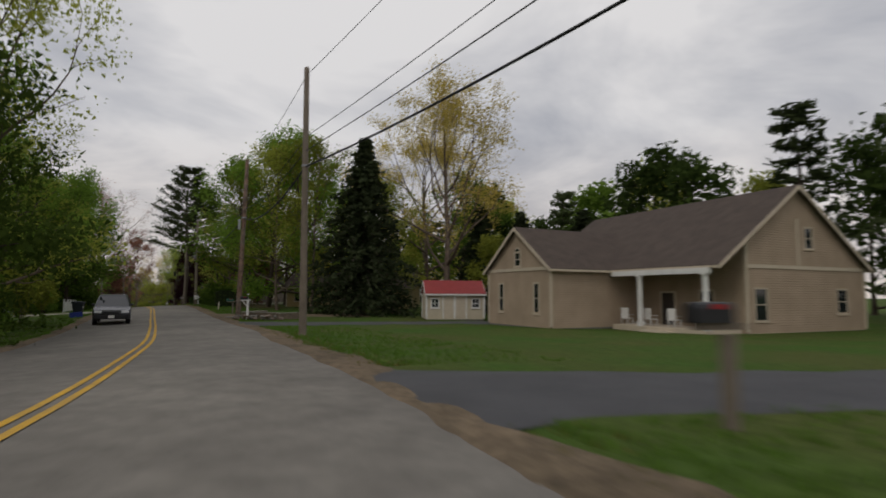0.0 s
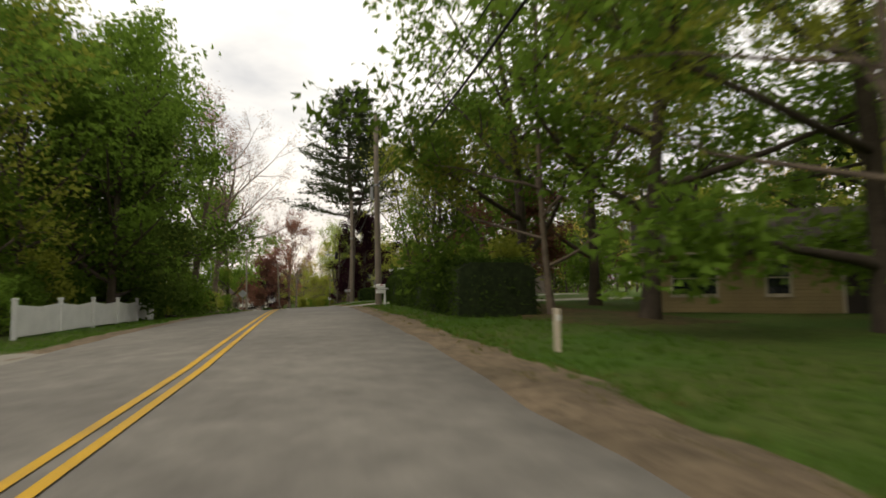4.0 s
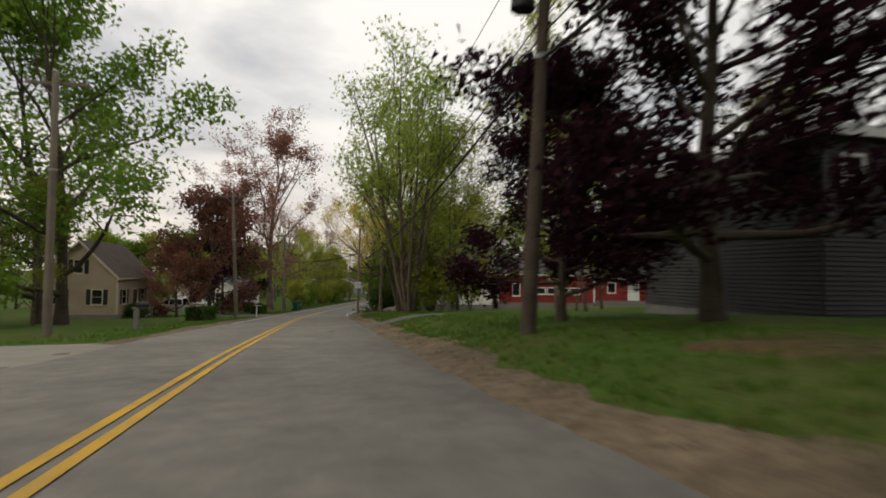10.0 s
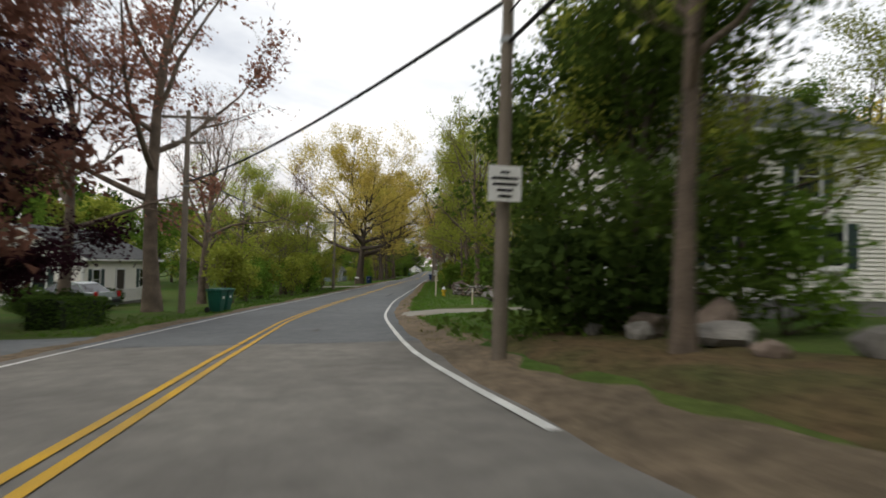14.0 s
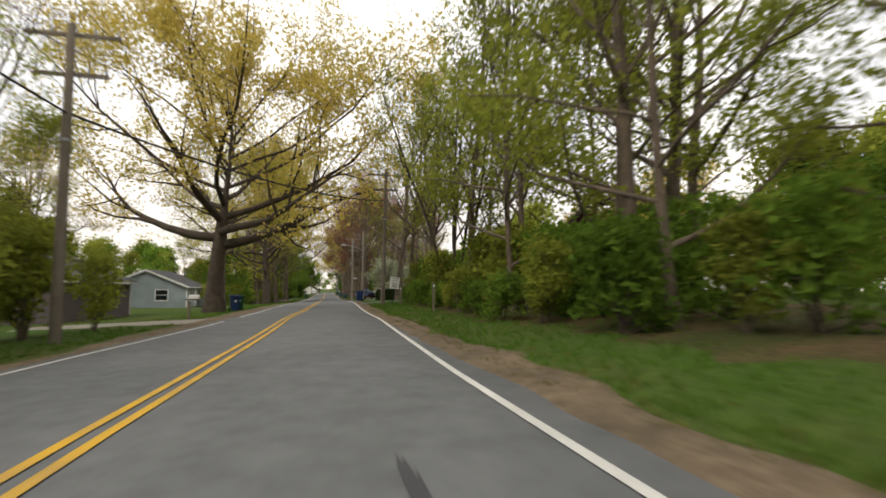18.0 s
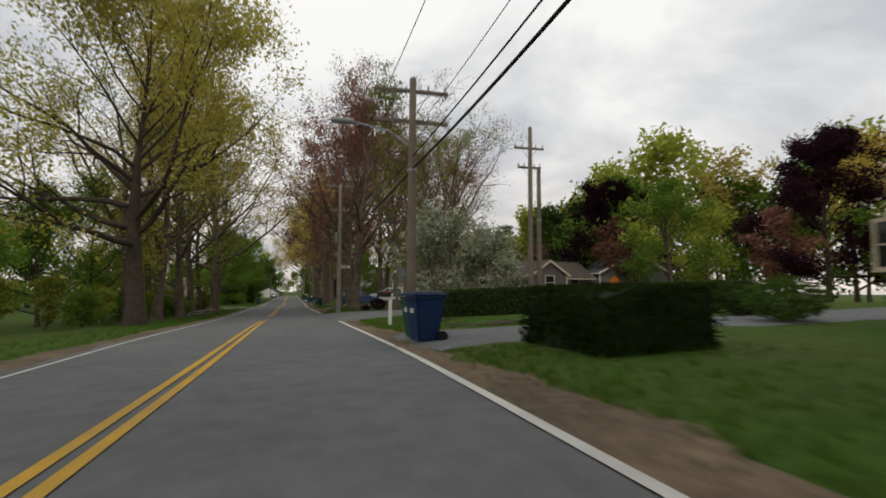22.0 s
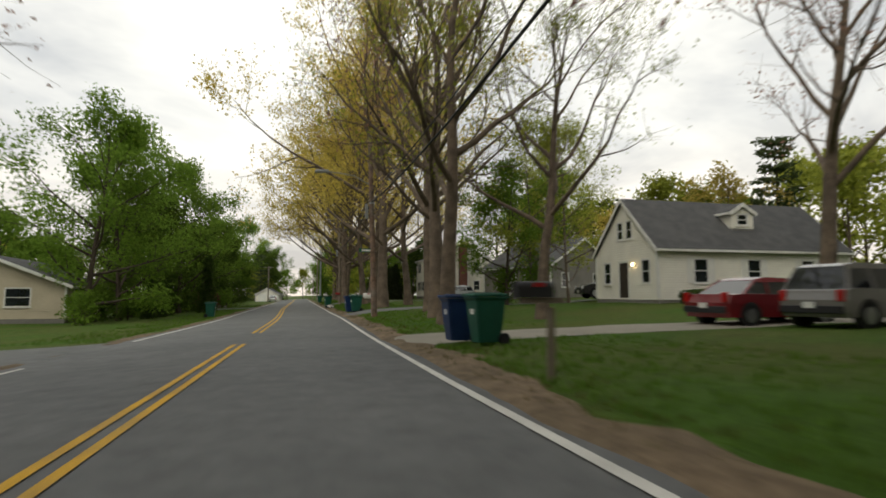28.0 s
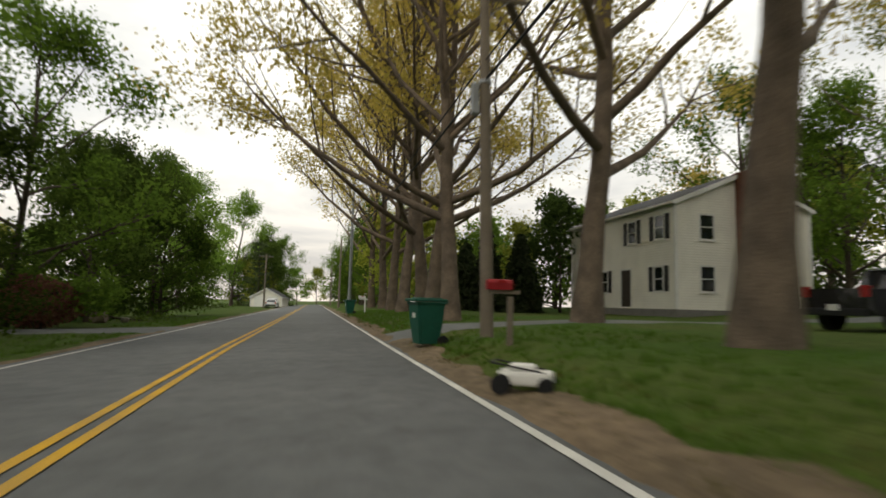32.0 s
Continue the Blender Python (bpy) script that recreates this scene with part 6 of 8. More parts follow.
row((T_OLIVE,), ((206.5, 11.0, 1.0), (209.5, 14, 0.95), (208, 17, 0.95)))
belt((B_WILD,), 196, 252, 2.4, 40, 45, 1.0, 1.5, 114)
plant(B_BLUSH, 207.3, 6.4, 0.7, label="low pinkish shrub beside the stone wall")
plant(T_DOG, 281.6, 7.2, 1.0)
plant(T_DOG, 280.2, 9.4, 0.8)
plant(T_SLIM, 296.1, 7.4, 1.15, label="tall thin bare trunk with sparse high leaves")
row((T_BARE2,), ((295.7, 9.45, 0.72), (296.0, 11.3, 0.78)))
row((T_RED, T_BARE), ((306.8, 4.95, 1.0), (303.3, 5.0, 1.0)))
row((T_RED, T_BARE), ((317, 5.6, 1.0), (320.5, 7.2, 1.05), (325.5, 6.2, 1.05), (328.5, 7.6, 1.0), (318.5, 9.8, 1.0), (330.5, 12.5, 1.0), (321, 13.5, 0.95), (318, 17, 1.0), (323, 20, 0.95)))
row((B_WILD, B_THICKET), ((315.5, 5.8, 0.45), (318.5, 5.6, 0.4), (322, 8, 0.6), (326.5, 9.5, 0.6)))
row((T_BARE, T_BARE2, T_BARE2), ((345.0, 22.5, 1.0), (345.1, 8.9, 0.7), (344.8, 5.0, 0.9), (354.4, 6.6, 1.0), (349.0, 5.6, 0.95), (353.0, 6.6, 0.8)))
row((T_GOLD,), ((364.9, 5.4, 1.1), (377.0, 5.5, 0.85), (381.2, 6.8, 1.15), (390.2, 8.6, 1.15), (366.7, 7.7, 0.8), (400.1, 5.7, 1.1), (394.5, 5.2, 0.95), (405, 6.2, 1.1), (411, 6.0, 1.1), (418, 6.2, 1.1), (426, 6.5, 1.1), (436, 6.4, 1.1)))
row((T_OLIVE, T_GREEN2), ((360.2, 15, 0.85), (359.5, 12.8, 0.7), (358.8, 17, 0.8)))
row((B_WILD,), ((360.0, 13, 0.8), (361.0, 15.5, 0.8)))
row((T_GREEN2, T_OLIVE2, T_GREEN), ((402, 33, 1.1), (396, 34, 1.2), (391, 31, 1.1), (386, 28, 1.0), (380, 26, 1.0), (408, 30, 1.1)))
row((T_OLIVE2, T_GREEN2, B_WILD), ((328.5, 18, 0.6), (330, 21.5, 0.6), (327, 15.5, 0.9), (329, 25, 0.6), (326, 20, 0.6)))
# left-hand side
row((T_DENSE, T_OLIVE2, T_DENSE, T_GREEN), ((27, -11.5, 1.25), (32, -10.8, 1.15), (37, -11.8, 1.15), (34, -14, 1.25), (22, -12.8, 1.0), (43, -13.5, 1.0), (16, -13.5, 1.0), (48, -15.5, 0.95), (40, -16.5, 1.1), (10, -11.5, 1.0)))
belt((B_WILD, B_WILD, B_THICKET), 20, 50, 2.0, -11.5, -9.2, 0.7, 1.1, 81)
row((T_GREEN, T_DENSE), ((81, -10.5, 1.1), (86, -10.8, 1.15), (90, -11.2, 1.1), (83.5, -13, 1.2)))
row((T_GREEN, T_OLIVE, T_GREEN2, T_GREEN), ((66, -15, 1.2), (72, -14, 1.25), (78, -13.4, 1.15), (84, -13, 1.1), (89, -12.5, 1.0), (94, -12.5, 1.05), (92, -16, 1.1), (82, -17, 1.0), (99, -14.5, 0.95), (74, -19, 1.0)))
belt((B_WILD, B_WILD, B_THICKET), 66, 112, 1.9, -13.5, -11.2, 0.7, 1.05, 82)
belt((B_WILD, B_THICKET), 88, 116, 2.4, -9.8, -8.6, 0.35, 0.6, 83)
plant(T_BARE, 109, -9.4, 0.9)
row((T_BARE, T_GREEN2), ((99, -9.6, 0.9), (104, -11.5, 0.6)))
plant(T_BARE, 103, -14, 0.8)
plant(T_GREEN, 153.6, -14.8, 1.45, label="tall fresh green maple beside the cape house")
row((T_GREEN2, T_OLIVE, F_GREEN), ((150, -23, 0.75), (152, -15.5, 0.55), (157, -27, 1.0), (145, -29, 0.9), (162, -31, 1.0)))
plant(T_CRIM, 175.1, -12.4, 1.25)
plant(T_GREEN, 156.5, -17.5, 1.35, turn=200)
plant(T_CRIM, 172.5, -14.5, 0.7)
plant(T_PURPLE, 181, -13, 0.8)
plant(T_RED, 188.7, -10.1, 1.15)
plant(T_RED, 186, -12.8, 0.8)
row((T_BARE, T_OLIVE2, T_OLIVE, T_OLIVE2), ((197, -11, 0.65), (206, -12, 0.7), (213, -10.5, 0.6), (221, -12.5, 0.65), (228, -12, 0.7), (216, -16, 0.8)))
plant(T_BARE, 226, -23, 0.9)
belt((B_WILD, B_THICKET), 196, 232, 1.8, -10.8, -8.6, 0.6, 1.1, 84)
row((T_OLIVE, T_OLIVE2), ((219, -11, 0.6), (224, -12, 0.65), (229, -10.5, 0.55), (211, -12, 0.6)))
row((B_GREEN, B_DARK), ((170, -17, 0.9), (178, -18.5, 0.9), (189, -16.5, 0.9), (195, -16, 1.0), (183.5, -11, 0.8), (186, -14, 0.9)))
plant(T_OAK, 247.0, -7.8, 1.0, turn=30)
plant(T_BARE2, 258.5, -9.6, 0.85)
row((T_OLIVE2, T_OLIVE), ((214, -10.6, 0.55), (219.5, -9.8, 0.6), (222, -12.5, 0.6)))
row((T_OLIVE2, T_GOLD), ((296, -22, 0.6), (270, -31, 0.8)))
plant(T_BROAD, 291.8, -9.5, 1.0)
row((T_BARE2, T_GOLD, T_BARE2, T_OLIVE2), ((299, -11.9, 1.0), (302, -10.6, 1.0), (307, -9.8, 1.0), (311.8, -11.1, 1.05), (317.3, -10.5, 1.1), (322.4, -8.7, 1.15), (330, -9.6, 1.05), (326, -12, 1.0)))
belt((B_WILD, B_THICKET), 276, 333, 2.3, -16, -12, 0.5, 0.85, 85)
belt((T_OLIVE, T_GREEN2), 298, 334, 6, -19, -15, 0.6, 0.85, 86)
plant(T_BARE, 336.8, -10.5, 1.0)
belt((B_THICKET, B_WILD), 306, 332, 1.9, -12.5, -10.2, 0.4, 0.75, 120)
row((T_BARE2, T_BARE), ((308, -12.5, 0.95), (314.5, -12.8, 1.0), (327, -11, 1.0)))
row((T_DENSE,), ((386, -14.5, 1.0), (393, -15.5, 1.1), (399, -14.5, 0.9), (411, -13, 0.95), (417, -15, 1.1), (423, -12, 0.85), (380, -17, 0.9)))
row((T_GREEN, T_DENSE), ((462, -19.5, 1.3), (480, -21, 1.2), (470, 11, 1.2), (482, 9.5, 1.1), (494, 11, 1.3), (506, -9, 1.2), (512, 9.5, 1.2), (516, -11, 1.3), (530, -9.5, 1.2), (534, 10, 1.3), (512, -19, 1.7), (522, -14, 1.6)))
row((T_GREEN, T_GREEN2), ((366.5, -14, 0.95), (372, -13.5, 1.0), (379, -15.5, 1.1), (388, -12.5, 1.15), (404, -14, 1.0), (424, -13, 1.0), (438, -16.5, 1.0), (452, -18.5, 1.0)))
belt((B_WILD,), 364, 425, 2.6, -16, -12.5, 0.6, 0.95, 87)
plant(B_CONE, 384.5, -9.2, 1.0)
for s, d in ((372, -11.5), (375, -11.3), (378, -11.4)):
    plant(B_CONE, s, d, 0.55)
plant(B_RUSSET, 403, -12, 1.3)
belt((F_GREEN, F_OLIVE), 190, 255, 5, 30, 40, 0.5, 0.8, 107)
belt((B_WILD,), 192, 215, 3.5, 26, 31, 0.8, 1.2, 108)
belt((F_GREEN, F_OLIVE), 430, 560, 6, 6.5, 13, 0.7, 1.0, 109)
belt((F_GREEN, F_OLIVE, F_GREEN), 506, 556, 5, -19, -9, 0.6, 0.9, 110)
# woods behind the gardens, on both sides, and beyond the end of the road
belt((F_DARK, F_PINE, F_GREEN, F_DARK), -5, 70, 4.4, 40, 50, 0.8, 1.15, 98)
belt((F_DARK, F_GREEN, F_OLIVE, F_PINE, F_GOLD, F_OLIVE), 70, 430, 6.2, 42, 52, 0.8, 1.15, 99)
belt((F_DARK, F_GREEN, F_OLIVE, F_DARK), 0, 110, 10, 52, 66, 1.0, 1.35, 100)
belt((F_DARK, F_GREEN, F_OLIVE, F_RUST), 110, 430, 10, 52, 66, 1.0, 1.35, 102)
belt((F_OLIVE, F_GREEN, F_OLIVE, F_DARK), 303, 352, 4.5, 35, 46, 0.95, 1.25, 103)
belt((F_OLIVE, F_GREEN, F_RUST), 255, 335, 8, 32, 40, 0.5, 0.7, 104)
belt((F_GREEN, F_DARK, F_OLIVE, F_GREEN), -5, 470, 6.0, -46, -36, 0.7, 1.0, 101)
belt((F_GREEN, F_OLIVE), 195, 270, 6, -34, -28, 0.55, 0.8, 105)
belt((F_GREEN, F_OLIVE), 60, 130, 6, -30, -22, 0.7, 0.9, 106)
for i, d in enumerate(np.arange(-64, 70, 6.5)):
    plant((F_GREEN, F_OLIVE, F_PINE)[i % 3], (500 if abs(d + 2) > 9 else 556) + (i % 4) * 9, d, 0.9)


def hedge(s0, s1, d0, d1, h, label, leaf_mat=L_HEDGE, seed=1, n=260, leaf=0.055, round_=0.25):
    """A clipped hedge: a closed core coloured dark as its inner shade, and leaves over it."""
    rng = np.random.default_rng(seed)
    L, W = s1 - s0, d1 - d0
    m = spot(s0, d0)
    ob = thing("hedge", m, label, "hedge")
    area = L * h * 2 + W * h * 2 + L * W
    count = int(area * n)
    u, v, w = rng.uniform(0, 1, count), rng.uniform(0, 1, count), rng.uniform(0, 1, count)
    face = rng.choice(5, count, p=np.array([L * h, L * h, W * h, W * h, L * W]) / area)
    s = np.where(face == 2, 0, np.where(face == 3, 1, u))
    d = np.where(face == 0, 0, np.where(face == 1, 1, v))
    z = np.where(face == 4, 1, w)
    bulge = 0.06 * np.sin(s * L * 1.9 + seed) + 0.05 * np.sin(z * 5 + s * L * 0.9)
    inner = 1 - rng.uniform(0, 0.10, count)
    zz = z * h * (1 + 0.03 * np.sin(s * L * 1.3 + seed)) * inner
    pinch = 1 - round_ * np.clip(z - 0.7, 0, 1) ** 2 * 6 * 0.5
    dd = d0 + W / 2 + (d - 0.5) * W * pinch * inner + bulge * np.where(face < 2, 1, 0)
    ss = s0 + L / 2 + (s - 0.5) * L * (1 - 0.08 * np.clip(z - 0.6, 0, 1)) * inner
    x, y = plan(ss, dd)
    c = np.stack([x, y, rise(ss, dd) + np.maximum(zz, 0.04)], 1)
    inv = np.array(m.inverted())
    c = c @ inv[:3, :3].T + inv[:3, 3]
    v, f = blades(c, leaf, rng, 0.1)
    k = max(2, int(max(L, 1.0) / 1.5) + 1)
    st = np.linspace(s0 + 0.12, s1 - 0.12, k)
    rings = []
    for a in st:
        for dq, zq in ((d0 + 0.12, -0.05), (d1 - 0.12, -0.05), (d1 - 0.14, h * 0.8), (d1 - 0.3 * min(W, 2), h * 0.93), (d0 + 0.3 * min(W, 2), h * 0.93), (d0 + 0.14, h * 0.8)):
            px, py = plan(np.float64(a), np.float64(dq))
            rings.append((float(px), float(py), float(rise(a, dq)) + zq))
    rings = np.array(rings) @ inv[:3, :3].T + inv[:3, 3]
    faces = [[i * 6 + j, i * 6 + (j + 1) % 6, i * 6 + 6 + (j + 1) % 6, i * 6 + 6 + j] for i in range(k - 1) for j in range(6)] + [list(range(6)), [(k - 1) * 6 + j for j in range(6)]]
    part("twig_core", mesh_of("hedge_twig_core", rings, faces, HEDGE_SHADE), None, ob)
    part("foliage", mesh_of("hedge_foliage", v, f, leaf_mat), None, ob)


# near-black green: the shade between the leaves, painted onto the solid core
HEDGE_SHADE = material("hedge_shade", (0.022, 0.034, 0.010), 1.0, 0.5, 6, 30, 1.0)
hedge(64.5, 78.6, 4.3, 7.2, 1.9, "long rounded roadside hedge of fresh green leaves", seed=2, n=230, leaf=0.06)
hedge(87.6, 90.8, 6.0, 8.4, 1.9, "tall loose dark hedge under the trees", L_DARK, 12, n=150, leaf=0.08)
hedge(118.0, 119.8, 6.4, 19.0, 1.7, "clipped dark green hedge in front of a grey house", seed=3, n=200)
hedge(261.6, 264.8, 4.4, 6.6, 1.1, "low clipped hedge beside the drive", L_DARK, 4)
hedge(278.3, 280.2, 6.2, 24, 1.25, "long clipped dark hedge above a stone border", L_DARK, 5)
hedge(299.0, 300.1, 9.0, 24, 1.0, "dark clipped hedge before a bungalow", L_DARK, 6)
hedge(349.0, 350.0, 18.5, 22, 0.6, "low dark hedge below the windows", L_DARK, 7)
hedge(178, 181, -9.2, -8.0, 1.0, "low green hedge at the drive", L_HEDGE, 8)
hedge(158.6, 163, -9.4, -8.2, 1.0, "clipped low hedge before the cape house", L_HEDGE, 9)
plant(B_MAROON, 297.7, 5.3, 0.36, squash=1.15)
plant(B_MAROON, 297.6, 6.3, 0.56, squash=1.4)
row((F_DARK, F_GREEN, F_OLIVE), [(410 + i * 3.1, 17 + (i * 5) % 11, 0.55 + 0.06 * (i % 4)) for i in range(12)])
row((T_FIR,), [(406.5 + i * 2.2, 12.6 + (i % 3) * 0.9, 0.52 + 0.05 * (i % 4)) for i in range(11)])


# ---- vehicles ----
TYRE = material("tyre_rubber", (0.015, 0.015, 0.016), 0.9, 0.2, 6, 60, 0.3)
RIM = material("alloy_rim", (0.45, 0.46, 0.47), 0.35, 0.1, 4, 30, 0, metal=0.9)
CARGLASS = material("car_glass", (0.012, 0.014, 0.016), 0.05, 0.1, 3, 20, 0, spec=0.8)
LAMPGLASS = material("headlight_glass", (0.75, 0.76, 0.78), 0.1, 0.1, 3, 20, 0)
REDGLASS = material("taillight_glass", (0.35, 0.012, 0.012), 0.15, 0.1, 3, 20, 0)
TRIMBLACK = material("black_plastic", (0.02, 0.02, 0.022), 0.6, 0.2, 4, 40, 0.1)


def paint(name, c):
    return material(name, c, 0.25, 0.06, 1.5, 12, 0, coat=0.6, spec=0.5)


SHAPES = {  # side outlines from rear to front: (y, z)
    "suv": dict(L=4.6, W=1.84, body=[(0.02, 0.45), (0.0, 0.75), (0.06, 1.0), (0.2, 1.06), (3.25, 1.04), (4.1, 0.96), (4.5, 0.82), (4.6, 0.6), (4.55, 0.3), (0.1, 0.3)], cab=[(0.12, 1.02), (0.45, 1.62), (0.75, 1.68), (2.3, 1.66), (3.35, 1.02)], wheels=(0.85, 3.75), r=0.35, pillars=(1.15, 2.2)),
    "sedan": dict(L=4.6, W=1.78, body=[(0.0, 0.45), (0.0, 0.7), (0.1, 0.95), (0.8, 0.98), (3.3, 0.93), (4.2, 0.82), (4.55, 0.66), (4.6, 0.5), (4.52, 0.26), (0.1, 0.26)], cab=[(0.55, 0.94), (1.25, 1.38), (1.6, 1.44), (2.5, 1.42), (3.4, 0.92)], wheels=(0.85, 3.75), r=0.32, pillars=(1.6, 2.45)),
    "hatch": dict(L=4.3, W=1.72, body=[(0.02, 0.45), (0.0, 0.7), (0.05, 0.95), (0.2, 1.0), (3.1, 0.98), (3.9, 0.88), (4.2, 0.72), (4.3, 0.5), (4.2, 0.26), (0.1, 0.26)], cab=[(0.1, 0.98), (0.5, 1.45), (0.9, 1.53), (2.1, 1.52), (3.25, 0.97)], wheels=(0.7, 3.4), r=0.31, pillars=(1.0, 1.95)),
    "pickup": dict(L=5.6, W=1.95, body=[(0.0, 0.55), (0.0, 1.12), (1.95, 1.12), (2.0, 1.14), (4.3, 1.14), (5.3, 1.08), (5.55, 0.95), (5.6, 0.6), (5.5, 0.4), (0.1, 0.42)], cab=[(1.95, 1.1), (2.1, 1.72), (2.4, 1.78), (3.5, 1.76), (4.25, 1.12)], wheels=(1.0, 4.55), r=0.39, pillars=(2.75, 3.35)),
}


def vehicle(kind, m, colour, label, category="car"):
    """A parked vehicle, nose along local +y, standing on the ground at z = 0."""
    k = SHAPES[kind]
    L, W = k["L"], k["W"]
    ob = thing(kind if kind != "hatch" else "hatchback", m, label, category)

    def shell(outline, widths):
        bm = bmesh.new()
        n = len(outline)
        cols = []
        for x in (-1, -0.93, 0.93, 1):
            inset = 0.05 if abs(x) == 1 else 0.0
            cy, cz = sum(p[0] for p in outline) / n, sum(p[1] for p in outline) / n
            cols.append([bm.verts.new((x * widths(z) / 2, y + (cy - y) * inset * 0.5, z + (cz - z) * inset)) for y, z in outline])
        for a, b in zip(cols, cols[1:]):
            for i in range(n):
                bm.faces.new([a[i], a[(i + 1) % n], b[(i + 1) % n], b[i]])
        bm.faces.new(cols[0])
        bm.faces.new(cols[-1])
        bmesh.ops.recalc_face_normals(bm, faces=bm.faces)
        return bm

    body = part("body", shell(k["body"], lambda z: W * (1 - 0.04 * abs(z - 0.7))), colour, ob)
    top = max(z for _, z in k["cab"])
    low = min(z for _, z in k["cab"])
    taper = lambda z: W * (0.95 - 0.2 * (z - low) / (top - low))
    part("greenhouse", shell(k["cab"], taper), CARGLASS, ob, "dark tinted window glass")
    cab = k["cab"]
    part("roof", shell([(cab[1][0] - 0.02, cab[1][1] + 0.0), (cab[2][0], cab[2][1] + 0.03), (cab[3][0], cab[3][1] + 0.03), (cab[3][0] + 0.15, cab[3][1] - 0.1), (cab[1][0] + 0.06, cab[1][1] - 0.08)], lambda z: taper(z) * 1.015), colour, ob)
    bars = []
    for y in k["pillars"]:
        for sx in (-1, 1):
            bars.append(((sx * taper(low) / 2 * 1.0, y, low), (sx * taper(top) / 2 * 0.99, y + 0.02, top - 0.03), 0.045))
    for sx in (-1, 1):
        bars.append(((sx * taper(low) / 2 * 0.98, cab[-1][0], low), (sx * taper(top) / 2 * 0.97, cab[3][0], top - 0.02), 0.04))
        bars.append(((sx * taper(low) / 2 * 0.98, cab[0][0] + 0.06, low), (sx * taper(top) / 2 * 0.97, cab[1][0] + 0.04, top - 0.06), 0.05))
    for bar in bars:
        part("pillar", rods(bar, sides=6), colour, ob)
    for y in k["wheels"]:
        for sx in (-1, 1):
            x = sx * (W / 2 - 0.1)
            wheel = part("wheel", rods(((x - 0.115, y, k["r"]), (x + 0.115, y, k["r"]), k["r"]), sides=22), TYRE, ob)
            part("rim", rods(((x + sx * 0.1, y, k["r"]), (x + sx * 0.125, y, k["r"]), k["r"] * 0.64), sides=14), RIM, wheel)
            arch = rods(((x - 0.02 + sx * 0.03, y, k["r"] + 0.03), (x + sx * 0.112, y, k["r"] + 0.03), k["r"] * 1.16), sides=20)
            part("wheel_arch", arch, TRIMBLACK, ob)
    zf = 0.72 if kind != "pickup" else 0.9
    for sx in (-1, 1):
        part("headlight", boxes((sx * W * 0.36, L - 0.1, zf, W * 0.2, 0.16, 0.15), bevel=0.03), LAMPGLASS, ob)
        part("taillight", boxes((sx * W * 0.42, 0.03, zf + 0.14, W * 0.1, 0.1, 0.3), bevel=0.02), REDGLASS, ob)
        part("mirror", boxes((sx * (W / 2 + 0.08), cab[-1][0] - 0.35, low + 0.08, 0.16, 0.1, 0.14), bevel=0.03), colour, ob)
    part("bumper", boxes((0, L - 0.02, 0.45, W * 0.92, 0.12, 0.22), bevel=0.03), TRIMBLACK, ob)
    part("bumper", boxes((0, 0.0, 0.5, W * 0.92, 0.12, 0.2), bevel=0.03), TRIMBLACK, ob)
    part("grille", boxes((0, L + 0.0, 0.66, W * 0.45, 0.06, 0.16), bevel=0.02), TRIMBLACK, ob)
    part("licence_plate", boxes((0, L + 0.05, 0.45, 0.31, 0.02, 0.16), (0, -0.07, 0.62, 0.31, 0.02, 0.16)), WHITE_PAINT, ob)
    if kind == "pickup":
        part("cargo_bed", boxes((0, 0.98, 1.115, W * 0.84, 1.75, 0.02)), TRIMBLACK, ob)
    return ob


NAVY = paint("dark_navy_paint", (0.012, 0.014, 0.022))
CWHITE = paint("white_car_paint", (0.72, 0.72, 0.71))
CBLUE = paint("slate_blue_paint", (0.06, 0.10, 0.19))
CRED = paint("dark_red_paint", (0.17, 0.012, 0.018))
CSILVER = paint("silver_paint", (0.42, 0.44, 0.46))
CGREY = paint("warm_grey_paint", (0.17, 0.16, 0.15))
CBLACK = paint("black_car_paint", (0.008, 0.008, 0.01))
CGREEN = paint("grey_green_paint", (0.13, 0.16, 0.14))
vehicle("suv", spot(41.0, -4.1, 180), NAVY, "dark navy sport utility car on the road")
vehicle("pickup", spot(177.5, -13.6, 92), CWHITE, "white pickup truck parked beside the house", "truck")
vehicle("sedan", spot(190.0, -13.0, 75), CGREEN, "grey-green sedan parked on the grass")
vehicle("pickup", spot(313.0, 13.2, 88), CWHITE, "white pickup truck parked under the trees", "truck")
vehicle("suv", spot(313.4, 4.6, -96), CBLUE, "slate blue sport utility car parked under the trees")
vehicle("sedan", spot(339.6, 11.7, -86), CRED, "dark red sedan parked on the drive")
vehicle("suv", spot(337.0, 12.8, -84), CGREY, "warm grey sport utility car parked on the drive")
vehicle("suv", spot(358.5, 22.5, 80), CBLACK, "black sport utility car parked by the trees")
vehicle("hatch", spot(383.0, 18.2, 90), CSILVER, "silver hatchback parked on the lawn's edge")
vehicle("pickup", spot(386.0, 13.6, -88), CBLACK, "black pickup truck parked beside the white house", "truck")
vehicle("pickup", spot(398.5, -14.0, 80), CBLACK, "black pickup truck parked under trees", "truck")
vehicle("sedan", spot(470, -6.9, 0), CWHITE, "far white sedan parked by the road")
vehicle("suv", spot(478, -7.2, 0), CWHITE, "far white car parked by the road")


